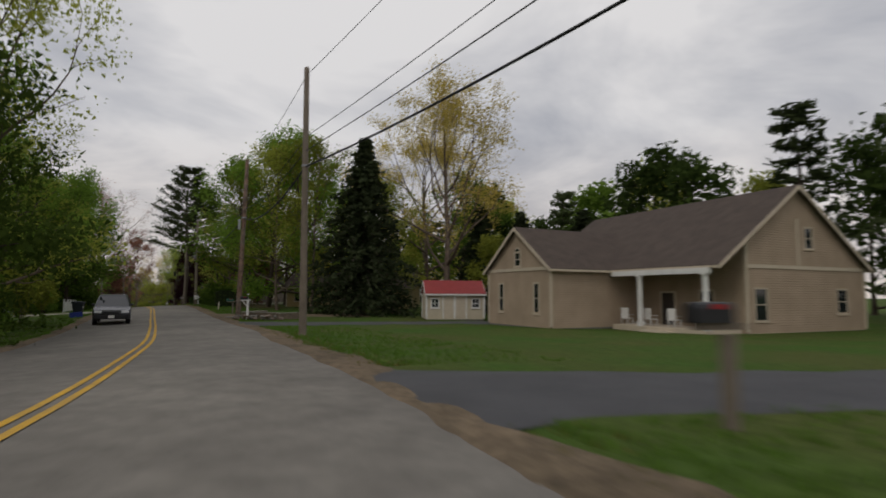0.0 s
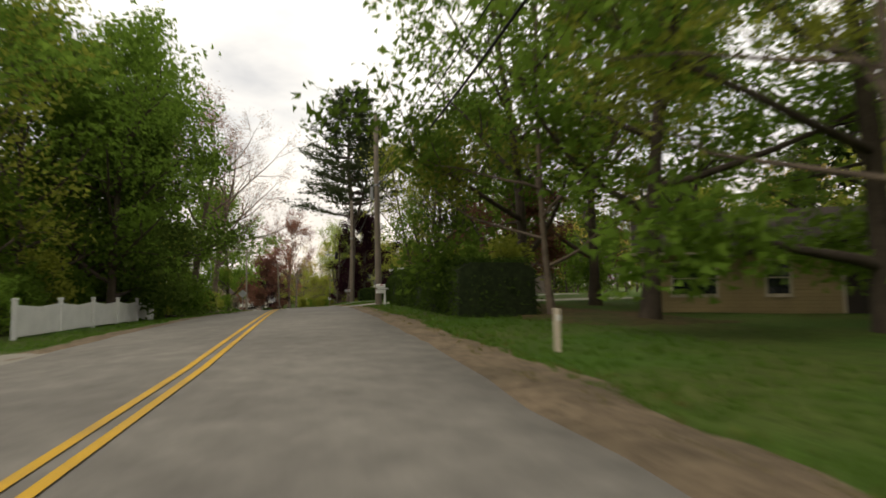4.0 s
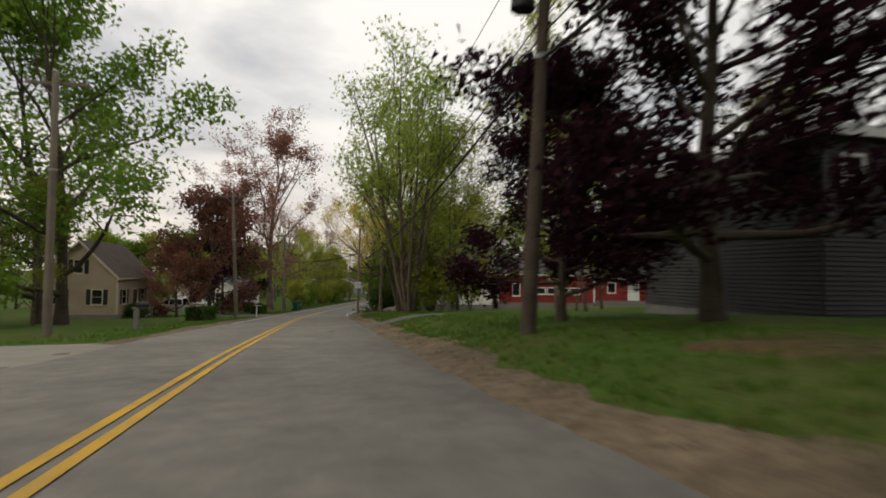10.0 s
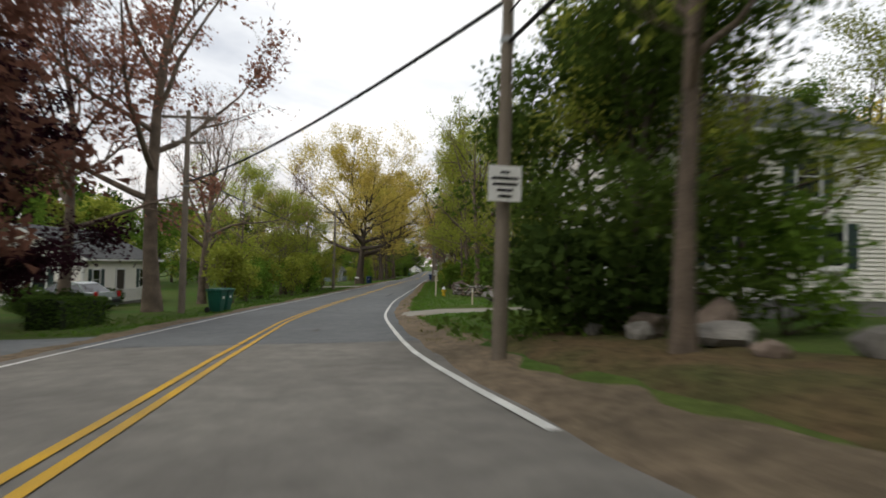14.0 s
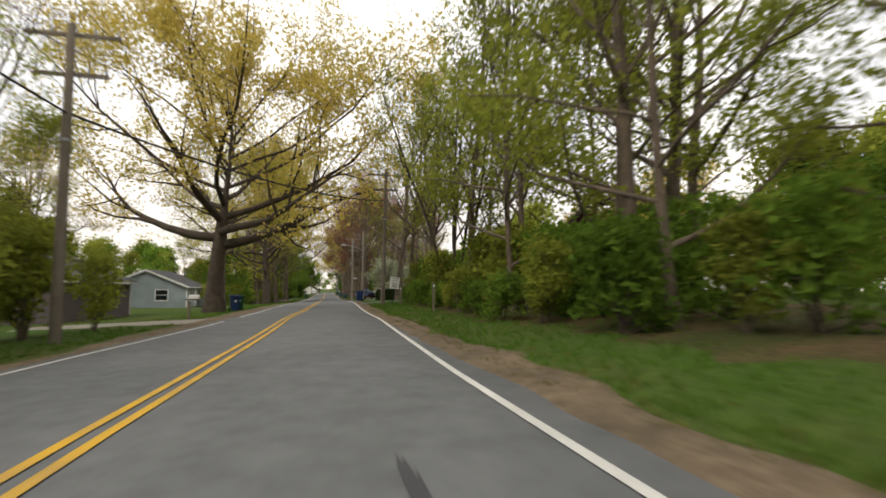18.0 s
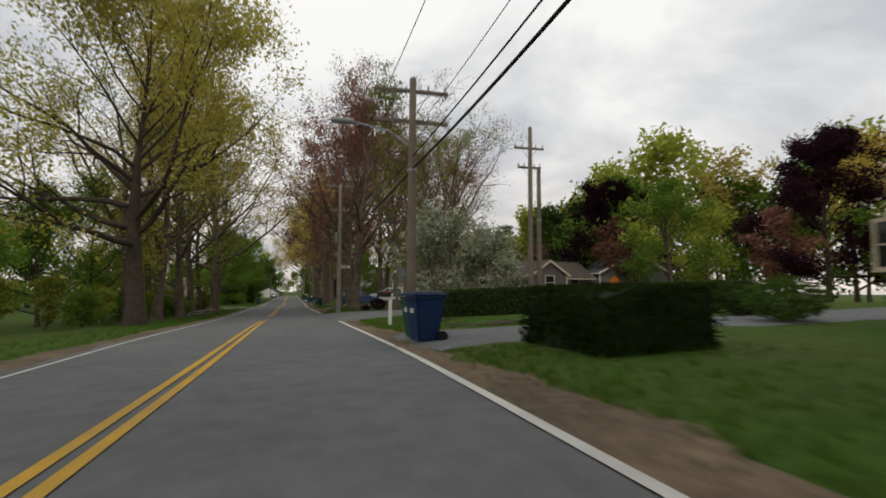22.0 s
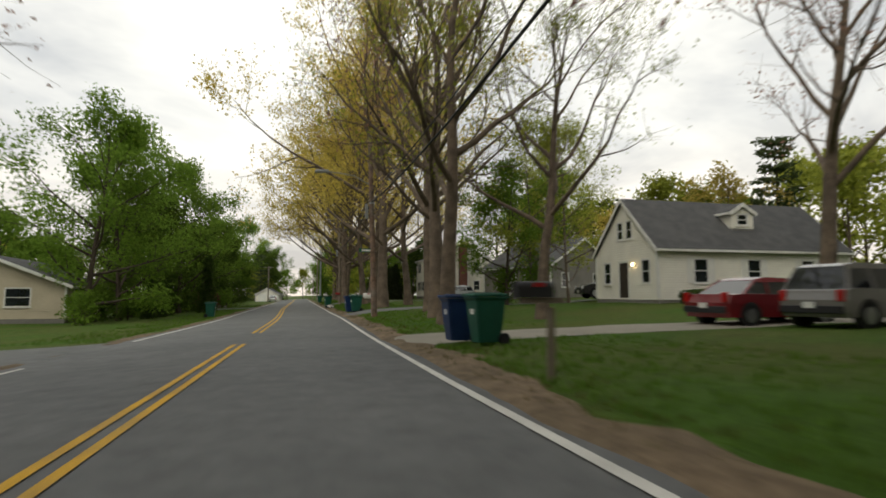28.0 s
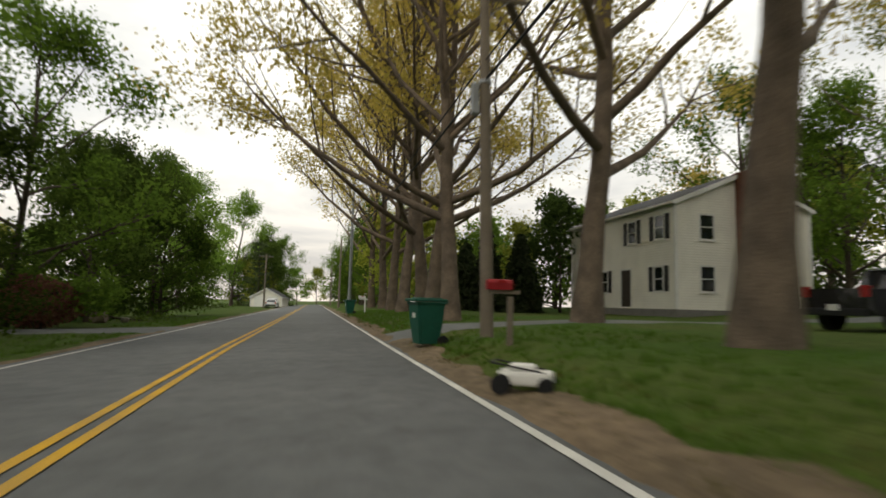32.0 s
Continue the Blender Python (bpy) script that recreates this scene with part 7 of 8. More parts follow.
# ---- roadside things ----
BIN_GREEN = material("green_bin_plastic", (0.012, 0.085, 0.058), 0.45, 0.15, 3, 30, 0.05)
BIN_BLUE = material("blue_bin_plastic", (0.012, 0.035, 0.11), 0.45, 0.15, 3, 30, 0.05)
BIN_DARK = material("dark_bin_plastic", (0.018, 0.022, 0.026), 0.5, 0.15, 3, 30, 0.05)


def wheelie_bin(m, mat, label):
    ob = thing("wheelie_bin", m, label, "bin", "bins along the road")
    bm = bmesh.new()
    rings = []
    for z, w, d in ((0.06, 0.44, 0.5), (0.5, 0.54, 0.62), (0.95, 0.6, 0.7), (1.0, 0.66, 0.78), (1.03, 0.66, 0.78)):
        rings.append([bm.verts.new((sx * w / 2, sy * d / 2, z)) for sx, sy in ((-1, -1), (1, -1), (1, 1), (-1, 1))])
    for a, b in zip(rings, rings[1:]):
        for i in range(4):
            bm.faces.new([a[i], a[(i + 1) % 4], b[(i + 1) % 4], b[i]])
    bm.faces.new(rings[0][::-1])
    bm.faces.new(rings[-1])
    bmesh.ops.bevel(bm, geom=[e for e in bm.edges if abs(e.verts[0].co.z - e.verts[1].co.z) > 0.02], offset=0.04, segments=2, affect="EDGES")
    part("tub", bm, mat, ob)
    lid = part("lid", boxes((0, -0.02, 1.075, 0.67, 0.82, 0.07), (0, 0.0, 1.12, 0.5, 0.6, 0.03), bevel=0.025), mat, ob)
    part("handle", rods(((-0.26, 0.44, 1.03), (0.26, 0.44, 1.03), 0.022)), mat, lid)
    for x in (-0.29, 0.29):
        part("wheel", rods(((x - 0.035, 0.3, 0.13), (x + 0.035, 0.3, 0.13), 0.13), sides=16), TYRE, ob)
    part("badge", boxes((0, -0.325, 0.74, 0.16, 0.02, 0.16)), WHITE_PAINT, ob)


for s, d, t, mat, label in ((247.2, -6.5, 20, BIN_BLUE, "blue wheeled bin at the foot of the oak"), (248.2, -6.4, 15, BIN_GREEN, "green wheeled bin at the foot of the oak"),
                            (266.5, 2.8, -75, BIN_BLUE, "blue wheeled bin at the road's edge"), (267.4, 2.85, -80, BIN_GREEN, "green wheeled bin at the road's edge"),
                            (336.9, 3.85, -80, BIN_GREEN, "green wheeled bin on the verge"), (338.0, 3.55, -85, BIN_BLUE, "blue wheeled bin on the verge"),
                            (362.6, 3.3, -80, BIN_GREEN, "green wheeled bin at the drive's mouth"), (363.2, 2.95, -85, BIN_BLUE, "blue wheeled bin at the drive's mouth"),
                            (387.0, 2.75, -75, BIN_GREEN, "green wheeled bin beside the red mailbox"), (369.3, -6.7, 90, BIN_GREEN, "green wheeled bin on the grass verge"),
                            (418, 2.9, -80, BIN_GREEN, "far green wheeled bin by the road"), (187.1, -6.4, 80, BIN_GREEN, "green wheeled bin beside a hedge"), (188.4, -6.5, 80, BIN_GREEN, "green wheeled bin beside a hedge"),
                            (50.4, -6.8, 80, BIN_DARK, "dark wheeled bin at a drive's mouth"), (51.6, -6.9, 80, BIN_DARK, "dark wheeled bin at a drive's mouth")):
    wheelie_bin(spot(s, d, t, 0.01), mat, label)
for s, d in ((48.9, -6.9), (49.4, -6.7)):
    ob = thing("recycling_crate", spot(s, d, 12), "blue open recycling crate at the kerb", "crate", "crates at the kerb")
    part("tub", boxes((0, 0, 0.02, 0.55, 0.4, 0.04), (-0.26, 0, 0.2, 0.03, 0.4, 0.36), (0.26, 0, 0.2, 0.03, 0.4, 0.36), (0, -0.19, 0.2, 0.55, 0.03, 0.36), (0, 0.19, 0.2, 0.55, 0.03, 0.36)), material("crate_blue", (0.015, 0.03, 0.2), 0.5, 0.1), ob)


def mailbox(m, label, box_mat, post_mat, h=1.05, brace=False, side=-1, post=0.1, boxes_n=1, cap=False):
    """A mailbox on a post; its door faces the road (local -x)."""
    ob = thing("mailbox", m, label, "mailbox")
    part("post", boxes((0.0, 0, h / 2 - 0.1, post, post, h + (0.45 if cap else -0.05)), bevel=0.008), post_mat, ob)
    if cap:
        part("post_cap", boxes((0, 0, h + 0.36, post * 1.4, post * 1.4, 0.06), bevel=0.02), post_mat, ob)
    part("arm", boxes((-0.12, 0, h - 0.04, 0.62, 0.09, 0.07)), post_mat, ob)
    if brace:
        part("brace", rods(((0, 0, h - 0.5), (-0.36, 0, h - 0.06), 0.035), sides=6), post_mat, ob)
    for i in range(boxes_n):
        bm = bmesh.new()
        prof = [(-0.085, 0), (0.085, 0), (0.085, 0.12)] + [(0.085 * math.cos(a), 0.12 + 0.085 * math.sin(a)) for a in np.linspace(0.3, math.pi - 0.3, 7)] + [(-0.085, 0.12)]
        z0 = h - i * 0.3
        a = [bm.verts.new((-0.48, y, z + z0)) for y, z in prof]
        b = [bm.verts.new((0.02, y, z + z0)) for y, z in prof]
        for j in range(len(prof)):
            k = (j + 1) % len(prof)
            bm.faces.new([a[j], a[k], b[k], b[j]])
        bm.faces.new(a[::-1])
        bm.faces.new(b)
        bmesh.ops.recalc_face_normals(bm, faces=bm.faces)
        bx = part("box", bm, box_mat, ob)
        part("door", boxes((-0.487, 0, z0 + 0.09, 0.012, 0.15, 0.15), bevel=0.004), box_mat, bx)
        part("flag", boxes((-0.2, -0.098, z0 + 0.16, 0.16, 0.008, 0.05)), material("flag_red", (0.3, 0.01, 0.01), 0.5, 0.1) if i == 0 else box_mat, bx)


MB_RED = material("red_mailbox", (0.26, 0.015, 0.02), 0.4, 0.1)
MB_WOOD = POLEWOOD
mailbox(spot(4.3, 4.6), "dark mailbox on a weathered wooden post", BLACK_PAINT, MB_WOOD, 1.05, post=0.12)
mailbox(spot(39.15, 3.7, 0, 0.27), "dark mailbox on a white braced post", BLACK_PAINT, WHITE_PAINT, 1.05, True, cap=True, post=0.13)
mailbox(spot(47.9, 4.0), "green mailbox on a wooden post", BIN_GREEN, MB_WOOD, 1.0)
mailbox(spot(78.4, 4.0), "two white mailboxes on one white post", WHITE_PAINT, WHITE_PAINT, 0.95, boxes_n=2)
mailbox(spot(101.1, 4.0), "pale mailbox on a braced wooden post", METAL_GREY, MB_WOOD, 1.05, True)
mailbox(spot(168.2, -6.1, 180), "black mailbox on a white post", BLACK_PAINT, WHITE_PAINT, 1.05)
mailbox(spot(184.2, 7.0), "white mailbox on a white post", WHITE_PAINT, WHITE_PAINT, 1.0, cap=True)
mailbox(spot(144.0, -7.9, 180), "dark grey mailbox on a thick post beside a hedge", BLACK_PAINT, FOUND, 1.0, post=0.2)
mailbox(spot(236.6, -6.8, 180), "white mailbox on a thin post", WHITE_PAINT, MB_WOOD, 1.05)
mailbox(spot(274.6, 3.4), "black mailbox on a white turned post", BLACK_PAINT, WHITE_PAINT, 1.05, post=0.12)
mailbox(spot(308.0, 4.3), "black mailbox in a mulch bed", BLACK_PAINT, MB_WOOD, 1.0)
mailbox(spot(331.9, 3.05), "black mailbox on a thin wooden post", BLACK_PAINT, MB_WOOD, 1.05, post=0.08)
mailbox(spot(355.1, 3.45), "white mailbox on a tall white post", WHITE_PAINT, WHITE_PAINT, 1.0, cap=True, post=0.12)
mailbox(spot(384.3, 3.85), "red mailbox on a wooden post beside a utility pole", MB_RED, MB_WOOD, 1.05)
mailbox(spot(416, 3.9), "white mailbox on a white post", WHITE_PAINT, WHITE_PAINT, 1.0, cap=True)


def picket_fence(s0, s1, d):
    m = spot(s0, d)
    ob = thing("fence", m, "white panel fence with capped posts and a scalloped top", "fence")
    inv = m.inverted()
    n = 5
    pts = [inv @ spot(s0 + (s1 - s0) * i / n, d).translation for i in range(n + 1)]
    for p in pts:
        post = part("post", boxes((p.x, p.y, p.z + 0.62, 0.13, 0.13, 1.3)), WHITE_PAINT, ob)
        part("post_cap", boxes((p.x, p.y, p.z + 1.31, 0.17, 0.17, 0.07), bevel=0.02), WHITE_PAINT, post)
    for a, b in zip(pts, pts[1:]):
        ln = (b - a).length
        ang = math.degrees(math.atan2(b.y - a.y, b.x - a.x))
        k = int(ln / 0.14)
        for i in range(k):
            f = (i + 0.5) / k
            p = a.lerp(b, f)
            top = 1.02 + 0.1 * abs(f - 0.5) * 2
            part("slat", boxes((p.x, p.y, p.z + top / 2 + 0.03, 0.132, 0.025, top - 0.04, ang)), WHITE_PAINT, ob)
        c = (a + b) / 2
        part("rail", boxes((c.x, c.y, c.z + 0.15, ln, 0.05, 0.09, ang)), WHITE_PAINT, ob)


picket_fence(68.6, 86.0, -9.6)

STONE = material("grey_fieldstone", (0.20, 0.185, 0.165), 0.95, 0.35, 3, 25, 0.6, tint=(0.13, 0.12, 0.105), island=0.35)
STONE_RED = material("brownish_fieldstone", (0.19, 0.145, 0.115), 0.95, 0.35, 3, 25, 0.6, tint=(0.13, 0.10, 0.08), island=0.35)


def rock_mesh(seed, name="stone"):
    rng = np.random.default_rng(seed)
    bm = bmesh.new()
    bmesh.ops.create_icosphere(bm, subdivisions=2, radius=0.5)
    off = rng.uniform(-9, 9, 3)
    for v in bm.verts:
        p = v.co * 2.2 + Vector(off)
        v.co *= 0.85 + 0.45 * noise.noise(p) + 0.12 * noise.noise(p * 3)
    me = bpy.data.meshes.new(name)
    bm.to_mesh(me)
    bm.free()
    me.materials.append(STONE if seed % 2 else STONE_RED)
    return me


ROCKS = [rock_mesh(i) for i in range(6)]


def boulder(s, d, w, h, i, label="grey boulder beside the road"):
    ob = new("boulder", ROCKS[i % 6])
    ob.matrix_world = spot(s, d, i * 57, h * 0.32) @ Matrix.Diagonal((w, w * 0.8, h, 1))
    tagged(ob, label, "boulder", "boulders beside the road")


for i, (s, d, w, h) in enumerate(((164.0, 5.6, 0.7, 0.5), (164.9, 6.2, 0.9, 0.6), (165.6, 5.3, 0.5, 0.35), (166.9, 5.8, 1.1, 0.55), (167.9, 6.4, 0.8, 0.8), (168.6, 5.4, 0.6, 0.45), (169.4, 6.0, 0.9, 0.7), (170.2, 5.3, 0.5, 0.4),
                                  (163.0, 6.4, 0.8, 0.4), (162.2, 5.7, 0.6, 0.35), (170.8, 6.6, 0.7, 0.6), (39.6, 3.0, 0.6, 0.3), (38.8, 3.0, 0.5, 0.3), (40.9, 3.0, 1.2, 0.14), (37.6, 5.6, 0.5, 0.3))):
    boulder(s, d, w, h, i)
boulder(190.0, 8.0, 2.6, 1.0, 3, "long low boulder behind the lawn")
boulder(408.3, -11.4, 1.3, 0.9, 2, "pale boulder at a driveway")
boulder(410.0, -10.6, 0.6, 0.4, 1, "small pale boulder at a driveway")
boulder(275.6, 4.4, 0.6, 0.35, 4, "pale edging stone in a mulch bed")
boulder(306.6, 4.6, 0.6, 0.4, 5, "pale edging stone beside a mailbox")


def dry_wall(points, label, seed, rows=4, size=0.42):
    """A dry stone wall along (station, offset) points: every stone an object of its own."""
    rng = np.random.default_rng(seed)
    m = spot(*points[0])
    wall = thing("stone_wall", m, label, "stone wall")
    inv = m.inverted()
    for (s0, d0), (s1, d1) in zip(points, points[1:]):
        n = int(math.hypot(s1 - s0, d1 - d0) / size)
        for i in range(n):
            for j in range(rows):
                f = (i + rng.uniform(0.2, 0.8)) / n
                p = spot(s0 + (s1 - s0) * f, d0 + (d1 - d0) * f + rng.uniform(-0.22, 0.22) * (1 - j / rows), rng.uniform(0, 360), 0.08 + j * size * 0.42)
                st = new("stone", ROCKS[int(rng.integers(0, 6))])
                st.parent = wall
                st.matrix_local = inv @ p @ Matrix.Diagonal((size * rng.uniform(0.9, 1.7), size * rng.uniform(0.8, 1.2), size * rng.uniform(0.45, 0.8), 1))


dry_wall(((204.5, 5.9), (200, 7.2), (196, 9.2), (193, 12.5), (192, 18)), "rough dry stone wall of grey fieldstones", 4, 4, 0.5)
dry_wall(((39.2, 3.2), (38.3, 3.8), (37.9, 4.6), (37.8, 5.4)), "row of rounded fieldstones in front of a planter", 5, 2, 0.36)
MULCH_SOIL = material("planter_soil", (0.07, 0.05, 0.035), 1.0, 0.4, 4, 30, 1.0)
PLANTER = material("brown_block", (0.20, 0.155, 0.115), 0.95, 0.3, 3, 30, 0.6, tint=(0.14, 0.11, 0.085))
planter_at = spot(40.9, 3.7)
planter = thing("planter", planter_at, "low brown block planter wall behind a mailbox", "planter")
for (sa, da), (sb, db) in (((40.9, 3.7), (38.3, 5.5)), ((41.0, 3.7), (42.6, 5.6)), ((38.3, 5.5), (39.4, 7.2))):
    ends = [planter_at.inverted() @ spot(q, w).translation for q, w in ((sa, da), (sb, db))]
    way = ends[1] - ends[0]
    turned = Matrix.Translation((ends[0] + ends[1]) / 2) @ Matrix.Rotation(math.atan2(way.y, way.x), 4, "Z")
    for piece, shape, mat in (("block_wall", (0, 0, 0.16, way.length, 0.24, 0.5), PLANTER), ("cap", (0, 0, 0.435, way.length + 0.06, 0.3, 0.05), CONCRETE)):
        bm = boxes(shape, bevel=0.012)
        bmesh.ops.transform(bm, matrix=turned, verts=bm.verts)
        part(piece, bm, mat, planter)
bm = boxes((0, 0, 0.1, 2.2, 2.2, 0.4), bevel=0.05)
bmesh.ops.transform(bm, matrix=Matrix.Translation(planter_at.inverted() @ spot(40.4, 5.2).translation) @ Matrix.Rotation(0.7, 4, "Z"), verts=bm.verts)
part("soil", bm, MULCH_SOIL, planter)
dry_wall(((310, -9.4), (322, -8.9), (333, -9.2)), "tumbled stone wall under the trees", 6, 2, 0.45)

# hydrant and marker posts
HYDRANT = material("yellow_hydrant_paint", (0.55, 0.36, 0.02), 0.5, 0.15, 4, 30, 0.1)
hyd = thing("fire_hydrant", spot(202.0, 5.0), "yellow fire hydrant with a pale cap on the grass", "fire hydrant")
part("barrel", rods(((0, 0, -0.1), (0, 0, 0.5), 0.11, 0.10), ((0, 0, 0.02), (0, 0, 0.07), 0.16), sides=14), HYDRANT, hyd)
part("bonnet", rods(((0, 0, 0.5), (0, 0, 0.56), 0.145), ((0, 0, 0.56), (0, 0, 0.68), 0.12, 0.05), ((0, 0, 0.68), (0, 0, 0.73), 0.03), sides=14), WHITE_PAINT, hyd)
for a, b in (((-0.2, 0, 0.38), (0.2, 0, 0.38)), ((0, -0.21, 0.34), (0, 0, 0.34))):
    part("nozzle", rods((a, b, 0.055), sides=10), HYDRANT, hyd)
mk = thing("marker_post", spot(201.5, 4.4), "tall pale wooden marker post with short arms", "post")
part("post", boxes((0, 0, 0.75, 0.1, 0.1, 1.6), bevel=0.01), CREAM_PAINT, mk)
part("arm", boxes((0.02, 0, 1.2, 0.34, 0.05, 0.08), (0.02, 0, 1.38, 0.3, 0.05, 0.06)), CREAM_PAINT, mk)
for s, d, h, lb in ((56.1, 3.8, 0.75, "short pale marker post on the verge"), (188.5, 6.0, 0.9, "thin pale marker stake on the lawn"), (242.5, 4.6, 1.2, "thin wooden stake in the undergrowth"), (230.5, 4.6, 1.3, "peeling wooden stake in the undergrowth")):
    q = thing("marker_post", spot(s, d), lb, "post")
    part("post", boxes((0, 0, h / 2 - 0.05, 0.09, 0.09, h), bevel=0.012), CREAM_PAINT if h < 1 else POLEWOOD, q)
    part("reflector", boxes((0, -0.05, h - 0.2, 0.06, 0.015, 0.1)), WHITE_PAINT, q)


# ---- signs ----
def words(text, size, mat, parent, place, name="lettering"):
    cu = bpy.data.curves.new(name, "FONT")
    cu.body, cu.size, cu.align_x, cu.align_y, cu.extrude = text, size, "CENTER", "CENTER", 0.002
    cu.materials.append(mat)
    ob = new(name, cu)
    ob.parent = parent
    ob.matrix_local = Matrix.Translation(place) @ pose(0, 0, 0, 90, 0, 0)
    return ob


sg = thing("speed_sign", spot(242.9, 4.0, 0, -0.62) @ pose(0, 0, 0, 0, 7, 0), "white speed limit sign on a leaning dark post", "road sign")
part("post", boxes((0, 0.03, 1.1, 0.06, 0.04, 2.6)), BLACK_PAINT, sg)
plate = part("plate", boxes((0, 0, 2.05, 0.61, 0.012, 0.76), bevel=0.004), WHITE_PAINT, sg)
words("SPEED", 0.15, BLACK_PAINT, sg, (0, -0.012, 2.33))
words("LIMIT", 0.15, BLACK_PAINT, sg, (0, -0.012, 2.17))
words("30", 0.42, BLACK_PAINT, sg, (0, -0.012, 1.88))
ts = thing("road_sign", spot(168.2, 2.8), "white notice with faded lines of writing on a utility pole", "road sign")
part("plate", boxes((-0.02, -0.2, 2.68, 0.52, 0.012, 0.54), bevel=0.004), WHITE_PAINT, ts)
for i, w in enumerate((0.14, 0.42, 0.39, 0.25, 0.21)):
    part("text_bar", boxes((-0.02, -0.21, 2.85 - i * 0.09, w, 0.008, 0.038)), BLACK_PAINT, ts)
GREEN_SIGN = material("green_sign", (0.01, 0.10, 0.06), 0.4, 0.1)
for s, d, z, mat, lb in ((297.4, 3.15, 3.55, WHITE_PAINT, "pale street name plate on a utility pole"), (353.7, 3.4, 3.4, GREEN_SIGN, "green street name plate on a utility pole")):
    q = thing("street_sign", spot(s, d), lb, "street sign")
    part("plate", boxes((0.45 if mat is WHITE_PAINT else -0.45, -0.05, z, 0.75, 0.012, 0.2)), mat, q)
    part("text_bar", boxes((0.45 if mat is WHITE_PAINT else -0.45, -0.06, z, 0.5, 0.008, 0.08)), GREEN_SIGN if mat is WHITE_PAINT else WHITE_PAINT, q)
    part("bracket", boxes((0.08 if mat is WHITE_PAINT else -0.08, 0, z, 0.12, 0.04, 0.04)), METAL_GREY, q)
og = thing("warning_sign", spot(300, 29), "orange diamond warning sign on a pale post", "road sign")
part("post", boxes((0, 0.03, 0.9, 0.06, 0.04, 1.9)), WHITE_PAINT, og)
bm = boxes((0, 0, 0, 0.75, 0.012, 0.75))
bmesh.ops.transform(bm, matrix=Matrix.Translation((0, 0, 1.9)) @ pose(0, 0, 0, 0, 45, 0), verts=bm.verts)
part("plate", bm, material("orange_sign", (0.6, 0.16, 0.01), 0.5, 0.1), og)
bs = thing("bend_sign", spot(118.5, -7.6), "grey back of a diamond road sign on a thin post", "road sign")
part("post", boxes((0, 0.03, 1.05, 0.05, 0.04, 2.4)), METAL_GREY, bs)
bm = boxes((0, 0, 0, 0.75, 0.012, 0.75))
bmesh.ops.transform(bm, matrix=Matrix.Translation((0, 0, 2.1)) @ pose(0, 0, 0, 0, 45, 0), verts=bm.verts)
part("plate", bm, METAL_GREY, bs)

# ---- garden things ----
def chair(m, label):
    ob = thing("porch_chair", m, label, "chair", "chairs on the porch")
    part("seat", boxes((0, 0, 0.42, 0.5, 0.5, 0.05), bevel=0.01), WHITE_PAINT, ob)
    part("backrest", boxes((0, 0.24, 0.75, 0.5, 0.05, 0.6), bevel=0.01), WHITE_PAINT, ob)
    for x in (-0.22, 0.22):
        for y in (-0.22, 0.22):
            part("leg", boxes((x, y, 0.2, 0.05, 0.05, 0.42)), WHITE_PAINT, ob)
        part("armrest", boxes((x * 1.15, 0, 0.62, 0.07, 0.5, 0.03)), WHITE_PAINT, ob)


for y, t in ((1.2, 80), (2.6, 95), (4.0, 85), (5.6, 100)):
    chair(spot(19.2 + y, 23.6, t, 0.22), "white porch chair on the pale deck")
lamp = thing("wall_lamp", spot(352.6, 17.72, 0, 2.15), "small lit lamp beside the front door", "lamp")
part("bracket", boxes((0.03, 0, 0, 0.08, 0.08, 0.16), bevel=0.01), BLACK_PAINT, lamp)
glow = bpy.data.materials.new("lamp_glow")
glow.use_nodes = True
glow.node_tree.nodes["Principled BSDF"].inputs["Emission Color"].default_value = (1, 0.72, 0.36, 1)
glow.node_tree.nodes["Principled BSDF"].inputs["Emission Strength"].default_value = 14
part("bulb", rods(((-0.06, 0, -0.1), (-0.06, 0, 0.06), 0.06, 0.05), sides=10), glow, lamp)
trl = thing("covered_trailer", spot(311.5, 15.2, 5), "grey tarpaulin-covered trailer beside the hedge", "trailer")
bm = bmesh.new()
sec = [(-1.0, 0.4), (-1.0, 1.25), (-0.5, 1.55), (0.5, 1.55), (1.0, 1.25), (1.0, 0.4)]
a = [bm.verts.new((x, -1.4, z)) for x, z in sec]
b = [bm.verts.new((x, 1.4, z)) for x, z in sec]
for i in range(6):
    bm.faces.new([a[i], a[(i + 1) % 6], b[(i + 1) % 6], b[i]])
bm.faces.new(a[::-1])
bm.faces.new(b)
bmesh.ops.recalc_face_normals(bm, faces=bm.faces)
part("cover", bm, material("grey_tarpaulin", (0.10, 0.095, 0.09), 0.7, 0.3, 2, 12, 0.3), trl)
for x in (-0.95, 0.95):
    part("wheel", rods(((x - 0.09, 0, 0.32), (x + 0.09, 0, 0.32), 0.32), sides=18), TYRE, trl)
pot = thing("garden_ornament", spot(306.8, 11.5), "small red garden ornament on the lawn", "ornament")
part("base", rods(((0, 0, -0.02), (0, 0, 0.2), 0.16, 0.22), ((0, 0, 0.2), (0, 0, 0.34), 0.2, 0.05), sides=12), MB_RED, pot)
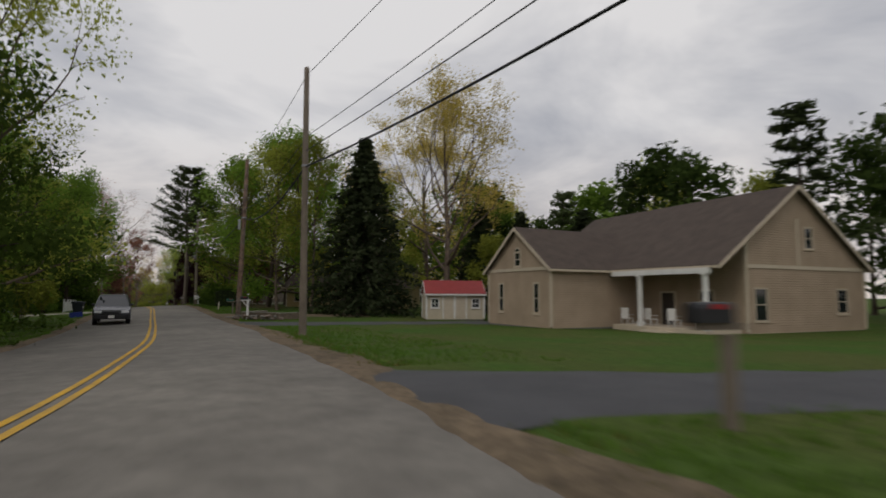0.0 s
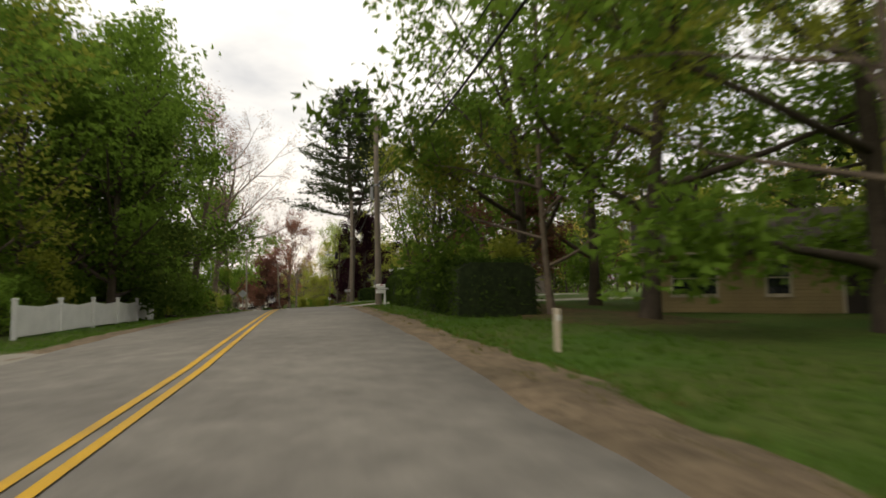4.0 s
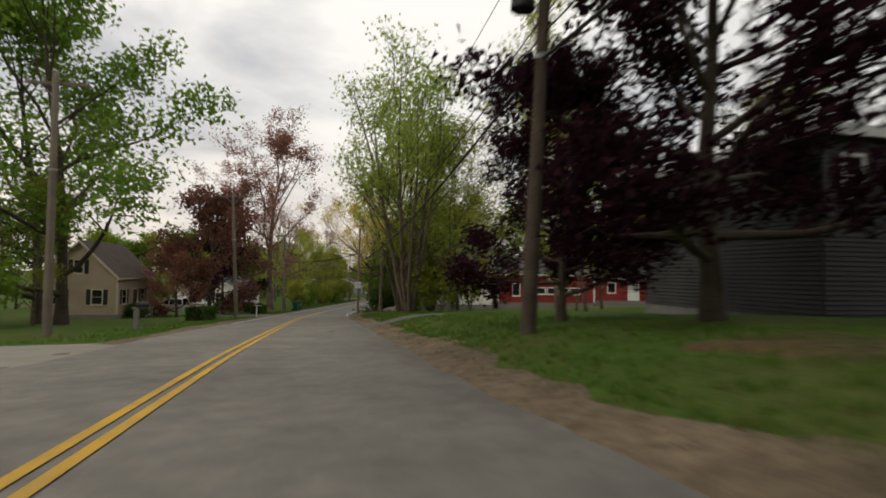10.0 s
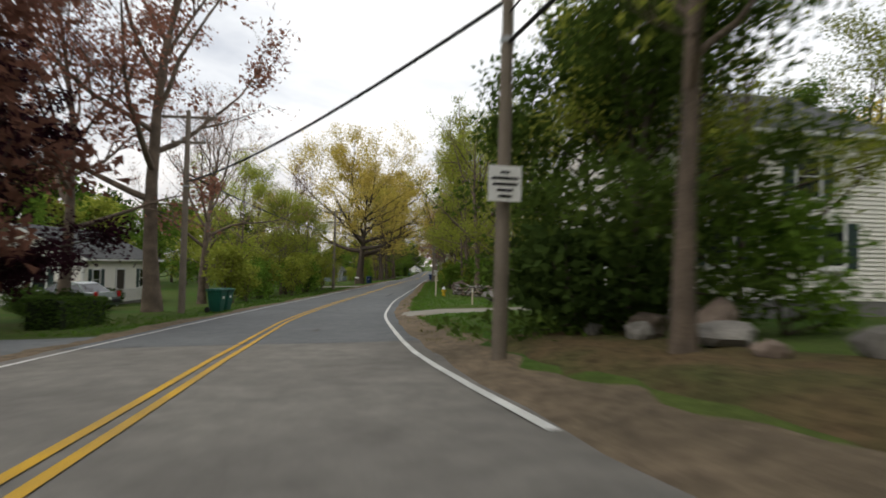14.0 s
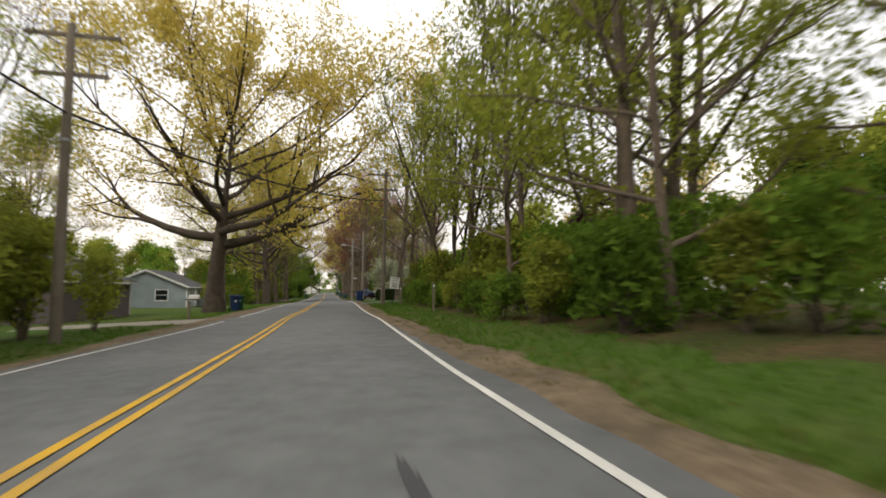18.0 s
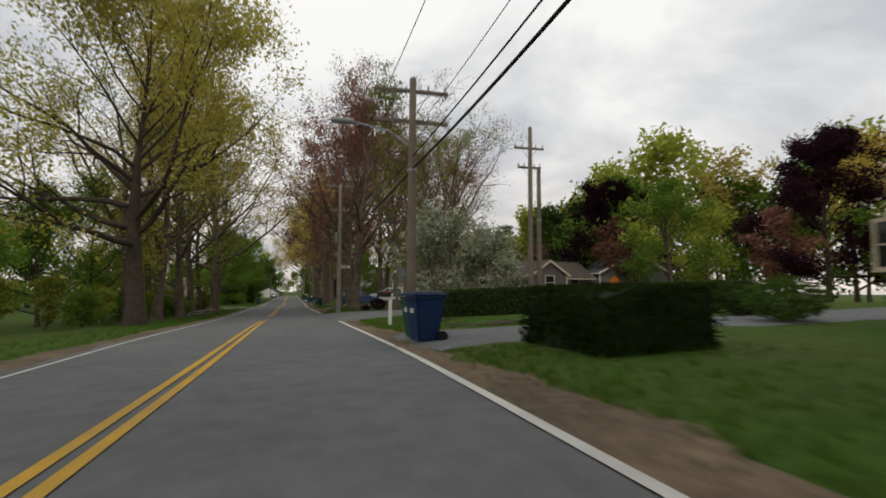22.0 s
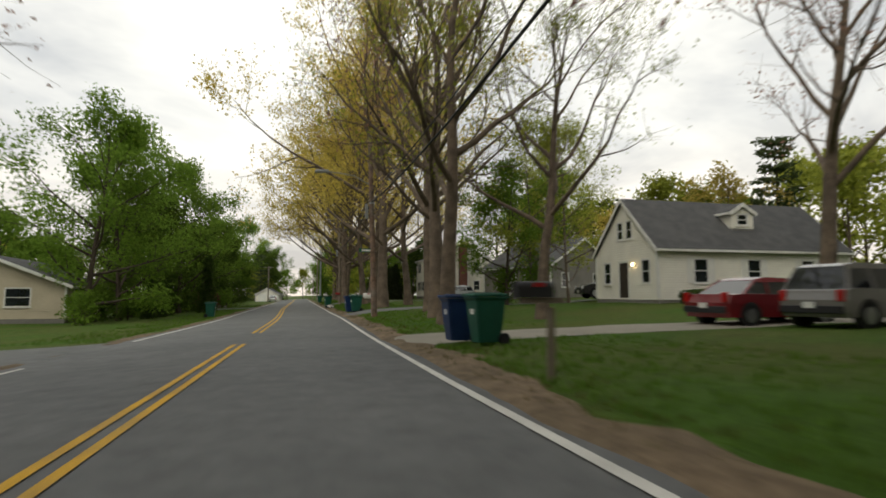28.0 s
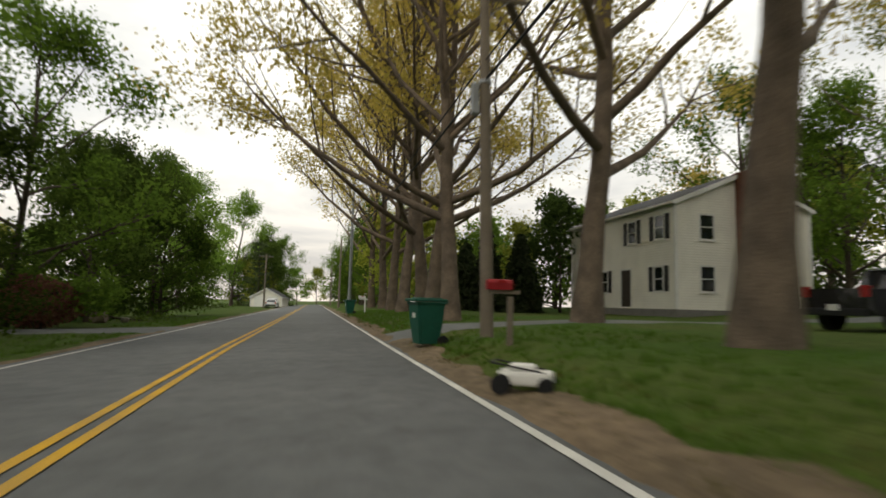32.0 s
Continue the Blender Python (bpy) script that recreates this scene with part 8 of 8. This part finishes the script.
# a discarded mower on the verge
mw = thing("lawn_mower", spot(380.5, 2.65, 60) @ Matrix.Scale(0.8, 4), "discarded pale lawn mower lying on the verge", "lawn mower")
part("deck", boxes((0, 0, 0.2, 0.55, 0.8, 0.2), (0, 0.05, 0.33, 0.35, 0.4, 0.14), bevel=0.05), WHITE_PAINT, mw)
for x in (-0.32, 0.32):
    for y in (-0.33, 0.33):
        part("wheel", rods(((x - 0.03, y, 0.12), (x + 0.03, y, 0.12), 0.12 + 0.03 * (y > 0)), sides=14), TYRE, mw)
part("folded_handle", rods(((-0.22, -0.3, 0.3), (-0.22, 0.5, 0.42), 0.015), ((0.22, -0.3, 0.3), (0.22, 0.5, 0.42), 0.015), ((-0.22, 0.5, 0.42), (0.22, 0.5, 0.42), 0.02), sides=6), BLACK_PAINT, mw)
# mulch beds
MULCH = material("dark_mulch", (0.06, 0.043, 0.03), 1.0, 0.4, 4, 30, 1.0, seen=True, mid=7, patchy=0.5)
for i, (s, d, rs, rd) in enumerate(((276.8, 5.2, 1.6, 1.2), (299.2, 6.9, 1.2, 2.2), (308.2, 4.8, 1.3, 0.9), (272.0, 6.6, 1.3, 1.7))):
    blotch(s, d, rs, rd, MULCH, "bed of dark mulch in the lawn", i + 30, 0.012, "mulch_bed")
# white rail fence of the cape house steps
st = thing("porch_steps", spot(171.2, -17.6, 0, 0.2), "white wooden steps with slanting handrails", "steps")
for i in range(3):
    part("tread", boxes((0.25 + i * 0.28, 0.5, 0.36 - i * 0.18, 0.3, 1.2, 0.05), bevel=0.005), WHITE_PAINT, st)
for y in (-0.1, 1.1):
    part("handrail", rods(((0.1, y, 1.3), (1.0, y, 0.75), 0.04), ((0.1, y, 0.2), (0.1, y, 1.3), 0.04), ((1.0, y, -0.2), (1.0, y, 0.75), 0.04), sides=6), WHITE_PAINT, st)
    for i in range(5):
        part("baluster", rods(((0.22 + i * 0.16, y, 0.2 - i * 0.1), (0.22 + i * 0.16, y, 1.2 - i * 0.09), 0.015), sides=5), WHITE_PAINT, st)
pr = thing("porch_railing", spot(196.0, -15.9, 0, 0.05), "white porch railing with slim balusters", "railing")
part("top_rail", boxes((0, 1.6, 0.95, 0.08, 3.2, 0.06)), WHITE_PAINT, pr)
part("bottom_rail", boxes((0, 1.6, 0.2, 0.06, 3.2, 0.05)), WHITE_PAINT, pr)
for i in range(17):
    part("baluster", boxes((0, 0.1 + i * 0.19, 0.57, 0.035, 0.035, 0.74)), WHITE_PAINT, pr)
for y in (0.0, 3.2):
    part("post", boxes((0, y, 0.5, 0.1, 0.1, 1.1)), WHITE_PAINT, pr)
